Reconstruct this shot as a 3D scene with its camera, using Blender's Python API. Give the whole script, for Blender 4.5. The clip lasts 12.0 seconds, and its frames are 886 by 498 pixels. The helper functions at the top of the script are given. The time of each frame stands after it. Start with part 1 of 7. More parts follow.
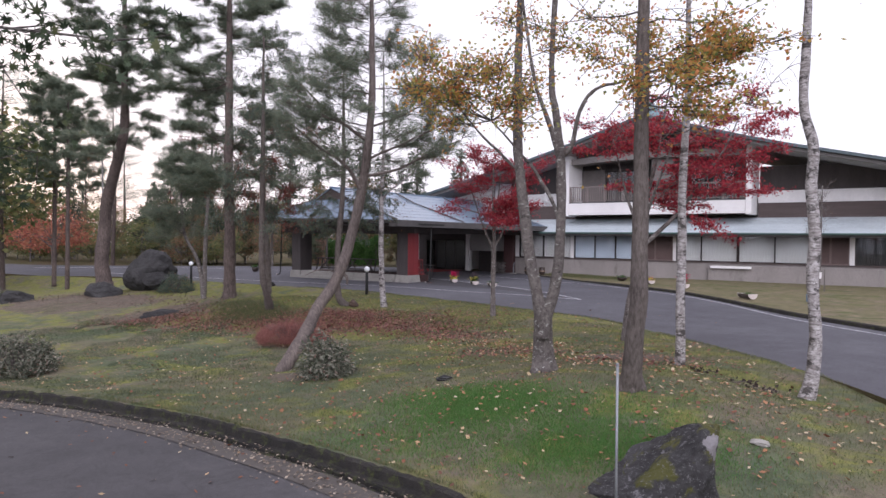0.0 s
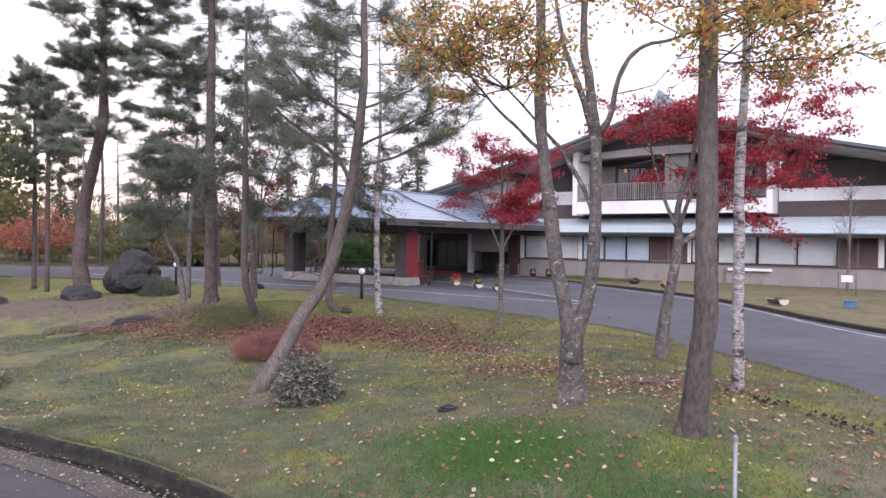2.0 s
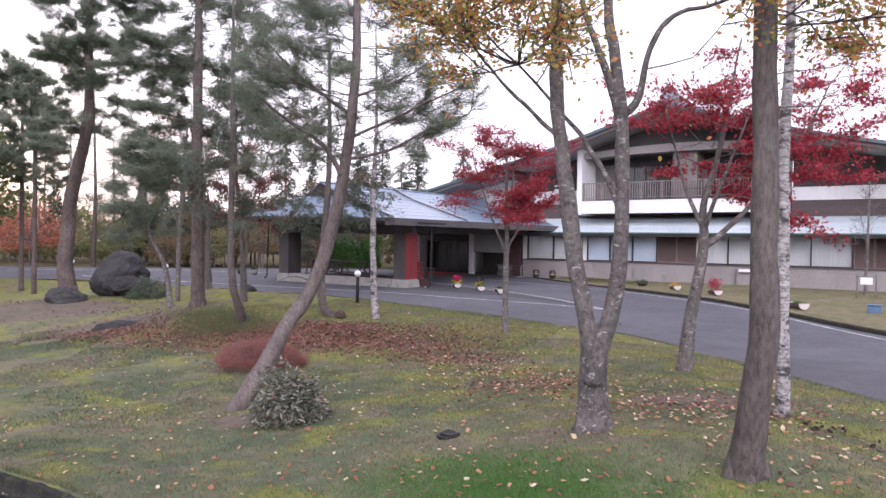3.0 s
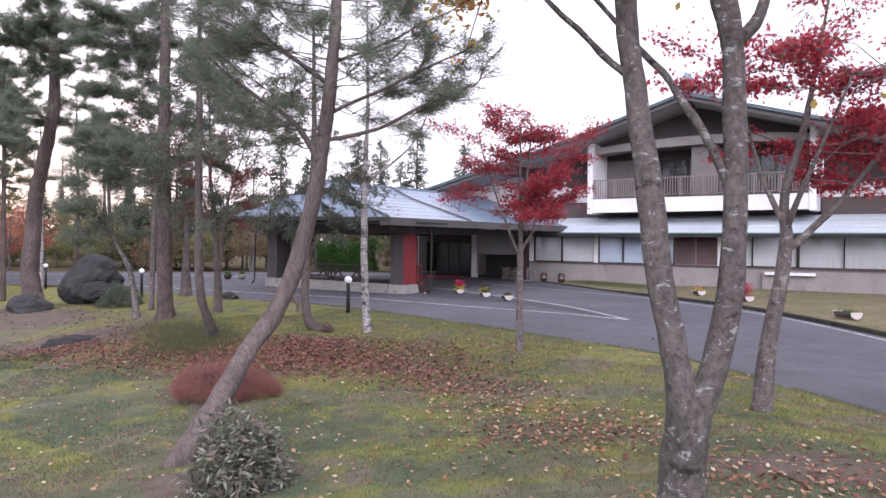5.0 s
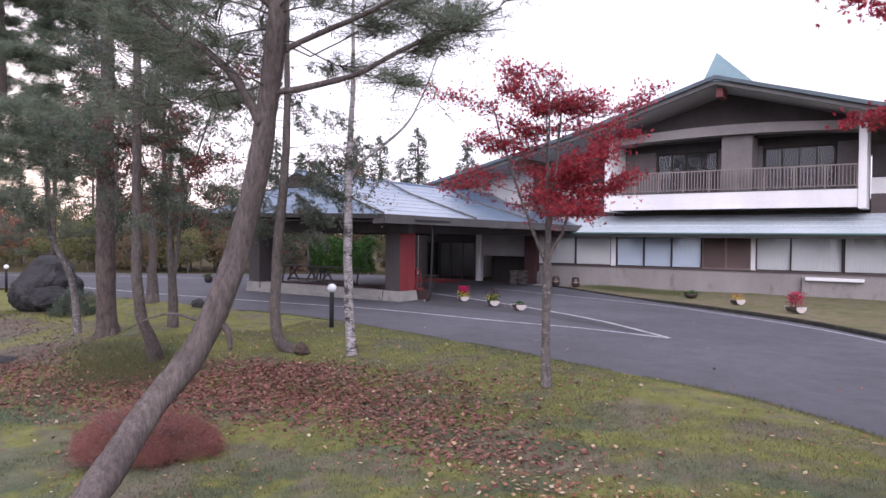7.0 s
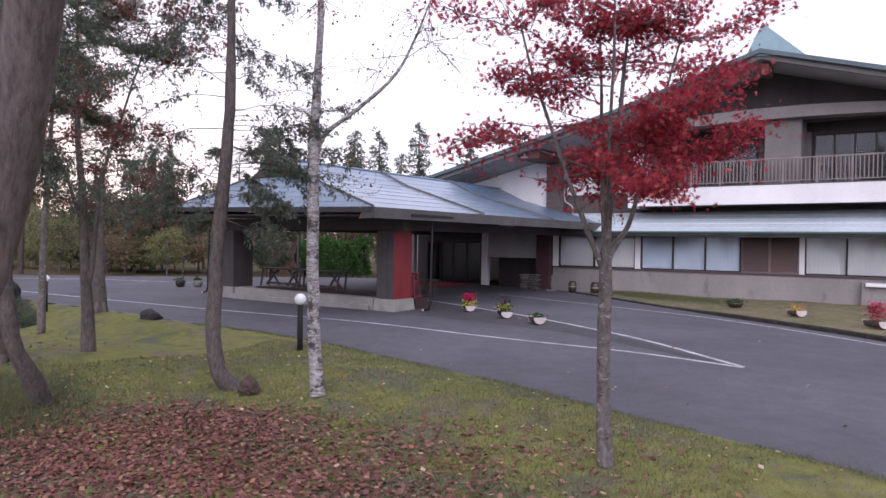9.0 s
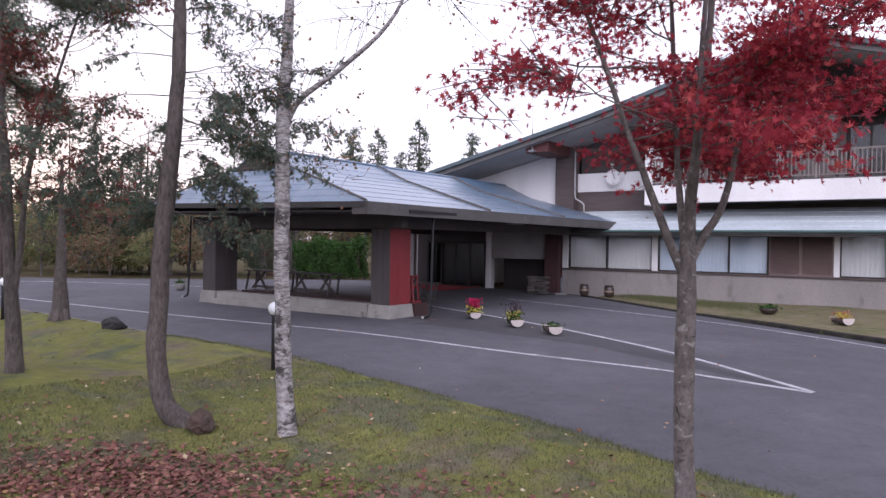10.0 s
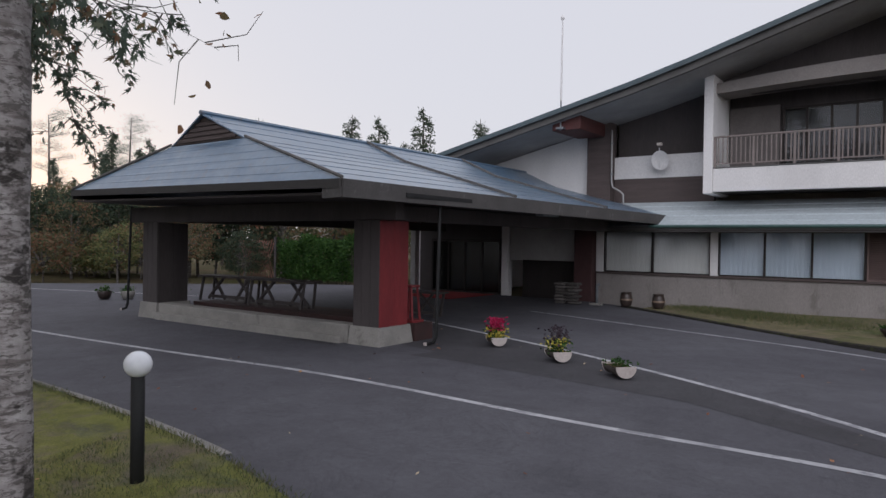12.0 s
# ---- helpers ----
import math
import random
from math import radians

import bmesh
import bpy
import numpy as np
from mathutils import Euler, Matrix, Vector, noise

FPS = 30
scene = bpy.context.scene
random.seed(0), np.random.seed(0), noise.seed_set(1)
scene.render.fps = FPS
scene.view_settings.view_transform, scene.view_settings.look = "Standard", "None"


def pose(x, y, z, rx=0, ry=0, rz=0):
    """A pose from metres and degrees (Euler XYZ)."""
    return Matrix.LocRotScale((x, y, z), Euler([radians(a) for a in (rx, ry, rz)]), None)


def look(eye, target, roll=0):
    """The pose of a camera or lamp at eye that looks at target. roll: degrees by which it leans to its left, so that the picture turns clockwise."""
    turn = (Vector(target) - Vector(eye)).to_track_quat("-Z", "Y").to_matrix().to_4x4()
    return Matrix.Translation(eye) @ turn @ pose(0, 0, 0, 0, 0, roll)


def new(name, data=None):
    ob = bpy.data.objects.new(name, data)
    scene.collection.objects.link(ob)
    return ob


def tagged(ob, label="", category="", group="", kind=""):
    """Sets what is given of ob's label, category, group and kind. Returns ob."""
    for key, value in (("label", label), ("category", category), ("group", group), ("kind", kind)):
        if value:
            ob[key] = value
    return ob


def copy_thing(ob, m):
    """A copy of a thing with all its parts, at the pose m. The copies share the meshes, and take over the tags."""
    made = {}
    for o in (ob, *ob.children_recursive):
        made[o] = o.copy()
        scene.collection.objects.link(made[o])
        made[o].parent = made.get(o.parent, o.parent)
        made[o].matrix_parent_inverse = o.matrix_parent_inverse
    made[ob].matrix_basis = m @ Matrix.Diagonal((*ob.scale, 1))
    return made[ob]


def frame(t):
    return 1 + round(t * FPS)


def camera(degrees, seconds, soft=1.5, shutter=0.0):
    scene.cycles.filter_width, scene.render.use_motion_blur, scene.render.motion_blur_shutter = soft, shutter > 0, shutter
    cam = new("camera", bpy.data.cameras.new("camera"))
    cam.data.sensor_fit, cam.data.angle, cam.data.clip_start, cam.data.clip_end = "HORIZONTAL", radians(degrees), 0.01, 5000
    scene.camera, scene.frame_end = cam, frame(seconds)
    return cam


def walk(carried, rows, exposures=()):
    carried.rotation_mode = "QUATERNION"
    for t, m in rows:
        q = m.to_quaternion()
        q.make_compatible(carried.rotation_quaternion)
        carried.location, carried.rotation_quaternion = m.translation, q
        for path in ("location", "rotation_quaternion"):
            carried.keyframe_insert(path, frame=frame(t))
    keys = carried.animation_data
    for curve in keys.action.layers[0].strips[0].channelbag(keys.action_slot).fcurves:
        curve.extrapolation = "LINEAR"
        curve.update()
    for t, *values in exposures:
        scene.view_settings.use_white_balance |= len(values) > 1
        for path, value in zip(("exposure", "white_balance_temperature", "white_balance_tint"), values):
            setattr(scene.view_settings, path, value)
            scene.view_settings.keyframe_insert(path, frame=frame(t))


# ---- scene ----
cam = camera(66.0, 12.0)
PATH = [
    (0, (0.963, 0.557, 2.454), (-0.195, 2.187, 2.423), 0.6),
    (0.5, (0.635, 1.003, 2.448), (-0.524, 2.633, 2.416), 0.6),
    (1, (0.321, 1.489, 2.43), (-0.839, 3.118, 2.399), 0.7),
    (1.5, (-0.073, 1.964, 2.431), (-1.232, 3.594, 2.4), 0.7),
    (2, (-0.446, 2.464, 2.413), (-1.606, 4.094, 2.384), 0.7),
    (2.5, (-0.828, 2.997, 2.422), (-1.987, 4.627, 2.393), 0.6),
    (3, (-1.231, 3.579, 2.417), (-2.392, 5.208, 2.389), 0.7),
    (5, (-2.956, 5.92, 2.418), (-4.117, 7.548, 2.394), 0.5),
    (5.5, (-3.47, 6.632, 2.42), (-4.632, 8.26, 2.396), 0.6),
    (6, (-3.991, 7.399, 2.433), (-5.155, 9.026, 2.408), 0.6),
    (6.5, (-4.58, 8.182, 2.416), (-5.744, 9.808, 2.393), 0.7),
    (7, (-5.134, 8.929, 2.46), (-6.299, 10.555, 2.434), 0.7),
    (9, (-7.599, 12.412, 2.382), (-8.77, 14.034, 2.359), 0.8),
    (9.5, (-8.286, 13.354, 2.362), (-9.458, 14.975, 2.339), 0.8),
    (10, (-9.045, 14.328, 2.317), (-10.216, 15.948, 2.298), 0.8),
    (10.5, (-9.78, 15.337, 2.326), (-10.956, 16.955, 2.305), 0.7),
    (11, (-10.727, 16.602, 2.247), (-11.904, 18.218, 2.233), 0.7),
    (11.5, (-11.622, 17.776, 2.253), (-12.802, 19.39, 2.237), 0.7),
    (12, (-12.567, 18.978, 2.269), (-13.749, 20.591, 2.248), 0.8),
]
walk(cam, [(t, look(eye, target, roll)) for t, eye, target, roll in PATH], [(0.0, 0.5, 6250, 12), (1.5, 0.82, 6200, 15), (3.0, 1.0, 6170, 16), (5.0, 1.0, 6120, 16), (7.0, 0.8, 6100, 17), (9.0, 0.64, 6070, 17), (9.5, 0.66, 6070, 17), (10.5, 0.54, 6120, 14), (11.2, 0.03, 6250, 8), (12.0, -0.2, 6280, 5)])

# ---- sky, sun ----
world = bpy.data.worlds.new("evening_sky")
scene.world = world
world.use_nodes = True
wn, wl = world.node_tree.nodes, world.node_tree.links
wn.clear()
sky = wn.new("ShaderNodeTexSky")
sky.sky_type = "NISHITA"
sky.sun_disc = False
SUN_AZ, SUN_EL = radians(-72.0), radians(5.0)
sky.sun_elevation, sky.sun_rotation = SUN_EL, SUN_AZ
sky.air_density, sky.dust_density, sky.ozone_density = 1.0, 2.0, 1.0
gain = wn.new("ShaderNodeVectorMath")
gain.operation = "SCALE"
gain.inputs[3].default_value = 1.0
wl.new(sky.outputs[0], gain.inputs[0])
veil = wn.new("ShaderNodeMix")
veil.data_type = "RGBA"
veil.inputs[0].default_value = 0.88
veil.inputs[7].default_value = (9.25, 8.85, 9.75, 1.0)
wl.new(gain.outputs[0], veil.inputs[6])
bg = wn.new("ShaderNodeBackground")
bg.inputs[1].default_value = 0.1
wl.new(veil.outputs[2], bg.inputs[0])
wout = wn.new("ShaderNodeOutputWorld")
wl.new(bg.outputs[0], wout.inputs[0])
sun = new("sun", bpy.data.lights.new("sun", "SUN"))
sun.data.energy, sun.data.angle, sun.data.color = 1.9, radians(60), (1.0, 0.96, 1.03)
sun_way = Vector((0.45, -0.65, 0.5))
sun.matrix_world = look(sun_way * 50, (0, 0, 0))


# ---- materials ----
def node_mat(name):
    m = bpy.data.materials.new(name)
    m.use_nodes = True
    nt = m.node_tree
    return m, nt, nt.nodes["Principled BSDF"]


def scaled_coords(nt, stretch):
    tc = nt.nodes.new("ShaderNodeTexCoord")
    mp = nt.nodes.new("ShaderNodeMapping")
    mp.inputs["Scale"].default_value = stretch
    nt.links.new(tc.outputs["Object"], mp.inputs["Vector"])
    return mp.outputs[0]


def noise_node(nt, vec, scale, detail=4.0, rough=0.6, distort=0.0):
    n = nt.nodes.new("ShaderNodeTexNoise")
    n.inputs["Scale"].default_value, n.inputs["Detail"].default_value = scale, detail
    n.inputs["Roughness"].default_value, n.inputs["Distortion"].default_value = rough, distort
    if vec is not None:
        nt.links.new(vec, n.inputs["Vector"])
    return n.outputs["Fac"]


def ramp_node(nt, fac, stops):
    r = nt.nodes.new("ShaderNodeValToRGB")
    e = r.color_ramp.elements
    while len(e) < len(stops):
        e.new(0.5)
    for el, (p, c) in zip(e, stops):
        el.position, el.color = p, (*c, 1.0)
    nt.links.new(fac, r.inputs[0])
    return r.outputs[0]


def mix_node(nt, fac, a, b, blend="MIX"):
    m = nt.nodes.new("ShaderNodeMix")
    m.data_type, m.blend_type = "RGBA", blend
    for sock, v in ((m.inputs[0], fac), (m.inputs[6], a), (m.inputs[7], b)):
        if isinstance(v, (int, float)):
            sock.default_value = v
        elif isinstance(v, tuple):
            sock.default_value = (*v, 1.0)
        else:
            nt.links.new(v, sock)
    return m.outputs[2]


def bump_node(nt, height, strength, dist=0.02):
    b = nt.nodes.new("ShaderNodeBump")
    b.inputs["Strength"].default_value, b.inputs["Distance"].default_value = strength, dist
    nt.links.new(height, b.inputs["Height"])
    return b.outputs[0]


def plain(name, a, b=None, rough=0.8, coarse=0.8, fine=18.0, stretch=(1, 1, 1), bump=0.25, metal=0.0, depth=0.01, spec=0.4, rand=0.0, stain=None, stain_at=0.62):
    """A surface of colour a that drifts to b in patches, with grain and relief."""
    m, nt, bsdf = node_mat(name)
    if b is None:
        b = tuple(0.72 * v for v in a)
    vec = scaled_coords(nt, stretch)
    n1, n2 = noise_node(nt, vec, coarse, 5.0, 0.65), noise_node(nt, vec, fine, 4.0, 0.7)
    col = ramp_node(nt, n1, [(0.36, a), (0.68, b)])
    grain = ramp_node(nt, n2, [(0.25, (0.76, 0.76, 0.76)), (0.75, (1.12, 1.12, 1.12))])
    col = mix_node(nt, 1.0, col, grain, "MULTIPLY")
    if stain:
        sm = ramp_node(nt, noise_node(nt, vec, coarse * 2.6, 7.0, 0.72, 0.5), [(stain_at, (0, 0, 0)), (stain_at + 0.10, (0.65, 0.65, 0.65))])
        col = mix_node(nt, sm, col, stain)
    if rand:
        oi = nt.nodes.new("ShaderNodeObjectInfo")
        tone = ramp_node(nt, oi.outputs["Random"], [(0.0, (1 - rand,) * 3), (1.0, (1 + rand,) * 3)])
        col = mix_node(nt, 1.0, col, tone, "MULTIPLY")
    nt.links.new(col, bsdf.inputs["Base Color"])
    bsdf.inputs["Roughness"].default_value, bsdf.inputs["Metallic"].default_value = rough, metal
    bsdf.inputs["Specular IOR Level"].default_value = spec
    nt.links.new(bump_node(nt, n2, bump, depth), bsdf.inputs["Normal"])
    return m


def leafy(name, stops, through_light=0.35, rough=0.6):
    """Leaves: each one its own tone."""
    m, nt, bsdf = node_mat(name)
    geo = nt.nodes.new("ShaderNodeNewGeometry")
    col = ramp_node(nt, geo.outputs["Random Per Island"], stops)
    nt.links.new(col, bsdf.inputs["Base Color"])
    bsdf.inputs["Roughness"].default_value = rough
    bsdf.inputs["Specular IOR Level"].default_value = 0.25
    tr = nt.nodes.new("ShaderNodeBsdfTranslucent")
    nt.links.new(col, tr.inputs[0])
    mx = nt.nodes.new("ShaderNodeMixShader")
    mx.inputs[0].default_value = through_light
    nt.links.new(bsdf.outputs[0], mx.inputs[1])
    nt.links.new(tr.outputs[0], mx.inputs[2])
    nt.links.new(mx.outputs[0], nt.nodes["Material Output"].inputs[0])
    return m


def bark(name, a, b, patch=None, patch_at=0.62, zs=0.18, fine=26.0, bump=0.7):
    m, nt, bsdf = node_mat(name)
    vec = scaled_coords(nt, (1, 1, zs))
    n1, n2 = noise_node(nt, vec, fine, 6.0, 0.75), noise_node(nt, scaled_coords(nt, (1, 1, 0.6)), 2.2, 4.0, 0.6)
    n3 = noise_node(nt, scaled_coords(nt, (1, 1, 1.6)), 9.0, 4.0, 0.65, 0.6)
    col = ramp_node(nt, n1, [(0.34, a), (0.64, b)])
    tone = ramp_node(nt, n2, [(0.3, (0.72, 0.70, 0.70)), (0.7, (1.18, 1.16, 1.12))])
    col = mix_node(nt, 1.0, col, tone, "MULTIPLY")
    if patch:
        pm = ramp_node(nt, n3, [(patch_at, (0, 0, 0)), (patch_at + 0.035, (0.9, 0.9, 0.9))])
        col = mix_node(nt, pm, col, patch)
        dm = ramp_node(nt, n3, [(0.30, (0.35, 0.35, 0.35)), (0.40, (1, 1, 1))])
        col = mix_node(nt, 1.0, col, dm, "MULTIPLY")
    nt.links.new(col, bsdf.inputs["Base Color"])
    bsdf.inputs["Roughness"].default_value = 0.92
    bsdf.inputs["Specular IOR Level"].default_value = 0.2
    nt.links.new(bump_node(nt, n1, bump, 0.03), bsdf.inputs["Normal"])
    return m


def birch_bark(name):
    m, nt, bsdf = node_mat(name)
    rings = noise_node(nt, scaled_coords(nt, (1.4, 1.4, 9.0)), 3.2, 3.0, 0.55)
    scars = noise_node(nt, scaled_coords(nt, (1.0, 1.0, 1.5)), 4.0, 4.0, 0.7)
    skin = noise_node(nt, scaled_coords(nt, (1, 1, 1)), 12.0, 3.0, 0.6)
    col = ramp_node(nt, skin, [(0.3, (0.22, 0.20, 0.197)), (0.7, (0.42, 0.40, 0.397))])
    col = mix_node(nt, ramp_node(nt, rings, [(0.53, (0, 0, 0)), (0.63, (0.8, 0.8, 0.8))]), col, (0.12, 0.10, 0.095))
    col = mix_node(nt, ramp_node(nt, scars, [(0.53, (0, 0, 0)), (0.60, (1, 1, 1))]), col, (0.035, 0.03, 0.028))
    flakes = noise_node(nt, scaled_coords(nt, (1.0, 1.0, 2.6)), 15.0, 5.0, 0.75, 0.5)
    col = mix_node(nt, ramp_node(nt, flakes, [(0.52, (0, 0, 0)), (0.57, (0.85, 0.85, 0.85))]), col, (0.095, 0.085, 0.08))
    nt.links.new(col, bsdf.inputs["Base Color"])
    bsdf.inputs["Roughness"].default_value = 0.8
    nt.links.new(bump_node(nt, flakes, 0.8, 0.012), bsdf.inputs["Normal"])
    return m


def ground_mat(name, layers, bump=0.5, fine=60.0, moss=None, bare=None):
    """Turf or earth: patches of several colours at two scales."""
    m, nt, bsdf = node_mat(name)
    vec = scaled_coords(nt, (1, 1, 1))
    base = ramp_node(nt, noise_node(nt, vec, 0.33, 6.0, 0.62), layers)
    n2, n3 = noise_node(nt, vec, 3.0, 5.0, 0.7), noise_node(nt, vec, fine, 4.0, 0.75)
    if moss:
        spread = nt.nodes.new("ShaderNodeSeparateXYZ")
        nt.links.new(vec, spread.inputs[0])
        damp = nt.nodes.new("ShaderNodeMapRange")
        for sock, v in zip(damp.inputs[1:5], (11.0, 20.0, 0.0, 0.11)):
            sock.default_value = v
        nt.links.new(spread.outputs["Y"], damp.inputs[0])
        both = nt.nodes.new("ShaderNodeMath")
        nt.links.new(noise_node(nt, scaled_coords(nt, (1, 1.6, 1)), 0.62, 6.0, 0.68, 0.4), both.inputs[0])
        nt.links.new(damp.outputs[0], both.inputs[1])
        base = mix_node(nt, ramp_node(nt, both.outputs[0], [(0.50, (0, 0, 0)), (0.62, (0.85, 0.85, 0.85))]), base, moss)
    if bare:
        base = mix_node(nt, ramp_node(nt, noise_node(nt, scaled_coords(nt, (1.3, 1, 1)), 0.95, 6.0, 0.72, 0.5), [(0.51, (0, 0, 0)), (0.66, (0.8, 0.8, 0.8))]), base, bare)
    col = mix_node(nt, 1.0, base, ramp_node(nt, n2, [(0.3, (0.72, 0.72, 0.72)), (0.7, (1.2, 1.2, 1.15))]), "MULTIPLY")
    col = mix_node(nt, 1.0, col, ramp_node(nt, n3, [(0.3, (0.6, 0.6, 0.6)), (0.7, (1.3, 1.3, 1.3))]), "MULTIPLY")
    nt.links.new(col, bsdf.inputs["Base Color"])
    bsdf.inputs["Roughness"].default_value = 0.95
    bsdf.inputs["Specular IOR Level"].default_value = 0.1
    nt.links.new(bump_node(nt, n3, bump, 0.03), bsdf.inputs["Normal"])
    return m


LAWN = ground_mat("lawn_turf", [(0.30, (0.068, 0.094, 0.066)), (0.43, (0.10, 0.12, 0.076)), (0.52, (0.138, 0.137, 0.088)), (0.62, (0.158, 0.135, 0.104)), (0.74, (0.158, 0.125, 0.108))], moss=(0.185, 0.19, 0.055), bare=(0.18, 0.145, 0.12))


def asphalt_mat(name, a, b):
    m, nt, bsdf = node_mat(name)
    vec = scaled_coords(nt, (1, 1, 1))
    col = ramp_node(nt, noise_node(nt, vec, 0.22, 6.0, 0.6, 0.3), [(0.36, a), (0.66, b)])
    for sc, lo, hi in ((1.7, 0.84, 1.12), (14.0, 0.86, 1.10), (110.0, 0.62, 1.35)):
        col = mix_node(nt, 1.0, col, ramp_node(nt, noise_node(nt, vec, sc, 4.0, 0.7), [(0.3, (lo,) * 3), (0.7, (hi,) * 3)]), "MULTIPLY")
    crack = noise_node(nt, vec, 0.8, 8.0, 0.7, 1.2)
    line = ramp_node(nt, crack, [(0.485, (1, 1, 1)), (0.497, (0.8, 0.8, 0.8)), (0.503, (0.8, 0.8, 0.8)), (0.515, (1, 1, 1))])
    col = mix_node(nt, 1.0, col, line, "MULTIPLY")
    nt.links.new(col, bsdf.inputs["Base Color"])
    bsdf.inputs["Roughness"].default_value, bsdf.inputs["Specular IOR Level"].default_value = 0.84, 0.35
    nt.links.new(bump_node(nt, noise_node(nt, vec, 110.0, 3.0, 0.7), 0.4, 0.006), bsdf.inputs["Normal"])
    return m


EARTH = ground_mat("leafy_earth", [(0.3, (0.07, 0.075, 0.03)), (0.6, (0.10, 0.075, 0.045)), (0.8, (0.06, 0.045, 0.03))])
ASPHALT = asphalt_mat("asphalt", (0.098, 0.096, 0.110), (0.068, 0.066, 0.078))
ASPHALT_NEW = asphalt_mat("asphalt_new", (0.062, 0.060, 0.067), (0.048, 0.046, 0.052))
LINE = plain("road_paint", (0.50, 0.50, 0.52), (0.34, 0.34, 0.36), 0.7, 1.2, 40.0, stain=(0.13, 0.13, 0.145), stain_at=0.50)
CONCRETE = plain("weathered_concrete", (0.29, 0.275, 0.255), (0.20, 0.19, 0.178), 0.9, 0.9, 30.0, stain=(0.12, 0.11, 0.10), stain_at=0.58)
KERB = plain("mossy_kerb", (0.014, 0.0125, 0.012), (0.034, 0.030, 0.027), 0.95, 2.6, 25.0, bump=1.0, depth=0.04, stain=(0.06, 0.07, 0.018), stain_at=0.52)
WALLSTONE = plain("grey_render", (0.27, 0.245, 0.235), (0.215, 0.195, 0.185), 0.92, 0.5, 35.0, (1, 1, 0.35), stain=(0.13, 0.115, 0.105), stain_at=0.58)
WHITE = plain("white_stucco", (0.74, 0.72, 0.72), (0.64, 0.62, 0.62), 0.85, 0.5, 40.0, (1, 1, 0.3), bump=0.12, stain=(0.40, 0.37, 0.36), stain_at=0.64)
BROWN = plain("dark_brown_boards", (0.10, 0.077, 0.073), (0.072, 0.055, 0.053), 0.8, 0.7, 20.0, (1, 1, 8))
# Black stained wood; its dark also stands for shade on soffits and openings.
DARKWOOD = plain("black_wood_and_shade", (0.075, 0.064, 0.063), (0.052, 0.044, 0.044), 0.75, 1.2, 25.0, (1, 1, 0.15))
RED = plain("red_painted_boards", (0.21, 0.026, 0.030), (0.14, 0.020, 0.024), 0.6, 0.9, 22.0, (1, 1, 0.2), bump=0.15)
ROOFMETAL = plain("blue_grey_roof_sheet", (0.065, 0.125, 0.205), (0.125, 0.18, 0.25), 0.36, 1.6, 7.0, (1, 1, 1), bump=0.07, spec=0.9, rand=0.05, stain=(0.13, 0.11, 0.10), stain_at=0.56)
roof_skin = ROOFMETAL.node_tree.nodes["Principled BSDF"]
roof_skin.inputs["Coat Weight"].default_value, roof_skin.inputs["Coat Roughness"].default_value, roof_skin.inputs["Coat IOR"].default_value = 0.4, 0.28, 1.6
PENTMETAL = plain("pale_roof_sheet", (0.52, 0.57, 0.60), (0.42, 0.47, 0.50), 0.4, 0.35, 10.0, bump=0.06, rand=0.05)
FASCIA = plain("grey_brown_fascia", (0.125, 0.118, 0.116), (0.085, 0.08, 0.078), 0.7, 0.8, 20.0)
GREENMETAL = plain("green_gutter", (0.06, 0.115, 0.105), (0.045, 0.085, 0.08), 0.5, 1.0, 20.0)
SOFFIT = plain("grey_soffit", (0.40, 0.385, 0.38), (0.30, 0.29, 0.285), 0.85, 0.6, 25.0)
RAIL = plain("taupe_painted_rail", (0.24, 0.20, 0.19), (0.18, 0.15, 0.14), 0.6, 2.0, 30.0)
FRAME = plain("dark_bronze_frame", (0.035, 0.026, 0.024), (0.022, 0.018, 0.017), 0.45, 2.0, 30.0, metal=0.3)
BLIND = plain("cream_blind", (0.80, 0.75, 0.70), (0.72, 0.67, 0.63), 0.9, 0.6, 30.0, bump=0.05)
# Blue tint stands for sky reflected in the second window's glass.
SKYBLIND = plain("sky_tinted_blind", (0.70, 0.74, 0.80), (0.62, 0.66, 0.72), 0.9, 0.6, 30.0, bump=0.05)
LOUVRE = plain("brown_louvre", (0.19, 0.135, 0.125), (0.14, 0.10, 0.095), 0.6, 1.0, 30.0)
# Dark colour stands for the dimness inside the rooms.
ROOM = plain("painted_dim_interior", (0.05, 0.045, 0.043), (0.03, 0.028, 0.027), 0.9)
ROCK = plain("dark_mossy_rock", (0.07, 0.066, 0.064), (0.11, 0.105, 0.10), 0.95, 2.2, 14.0, bump=0.9, depth=0.04)
BLACKPOLE = plain("black_pole_paint", (0.010, 0.010, 0.011), (0.016, 0.016, 0.017), 0.65, 3.0, 40.0)
GLOBE = plain("opal_globe", (0.80, 0.82, 0.86), (0.78, 0.80, 0.84), 0.25, 1.0, 2.0, bump=0.0)
STEEL = plain("galvanised_steel", (0.27, 0.28, 0.30), (0.20, 0.21, 0.23), 0.5, 3.0, 40.0, metal=0.4)
POTWHITE = plain("pale_pot_boards", (0.50, 0.44, 0.41), (0.40, 0.35, 0.33), 0.6, 4.0, 40.0)
POTDARK = plain("dark_glazed_pot", (0.03, 0.022, 0.02), (0.05, 0.035, 0.03), 0.35, 4.0, 40.0)
REDCLOTH = plain("red_mat", (0.32, 0.02, 0.025), (0.24, 0.015, 0.02), 0.95, 3.0, 60.0)

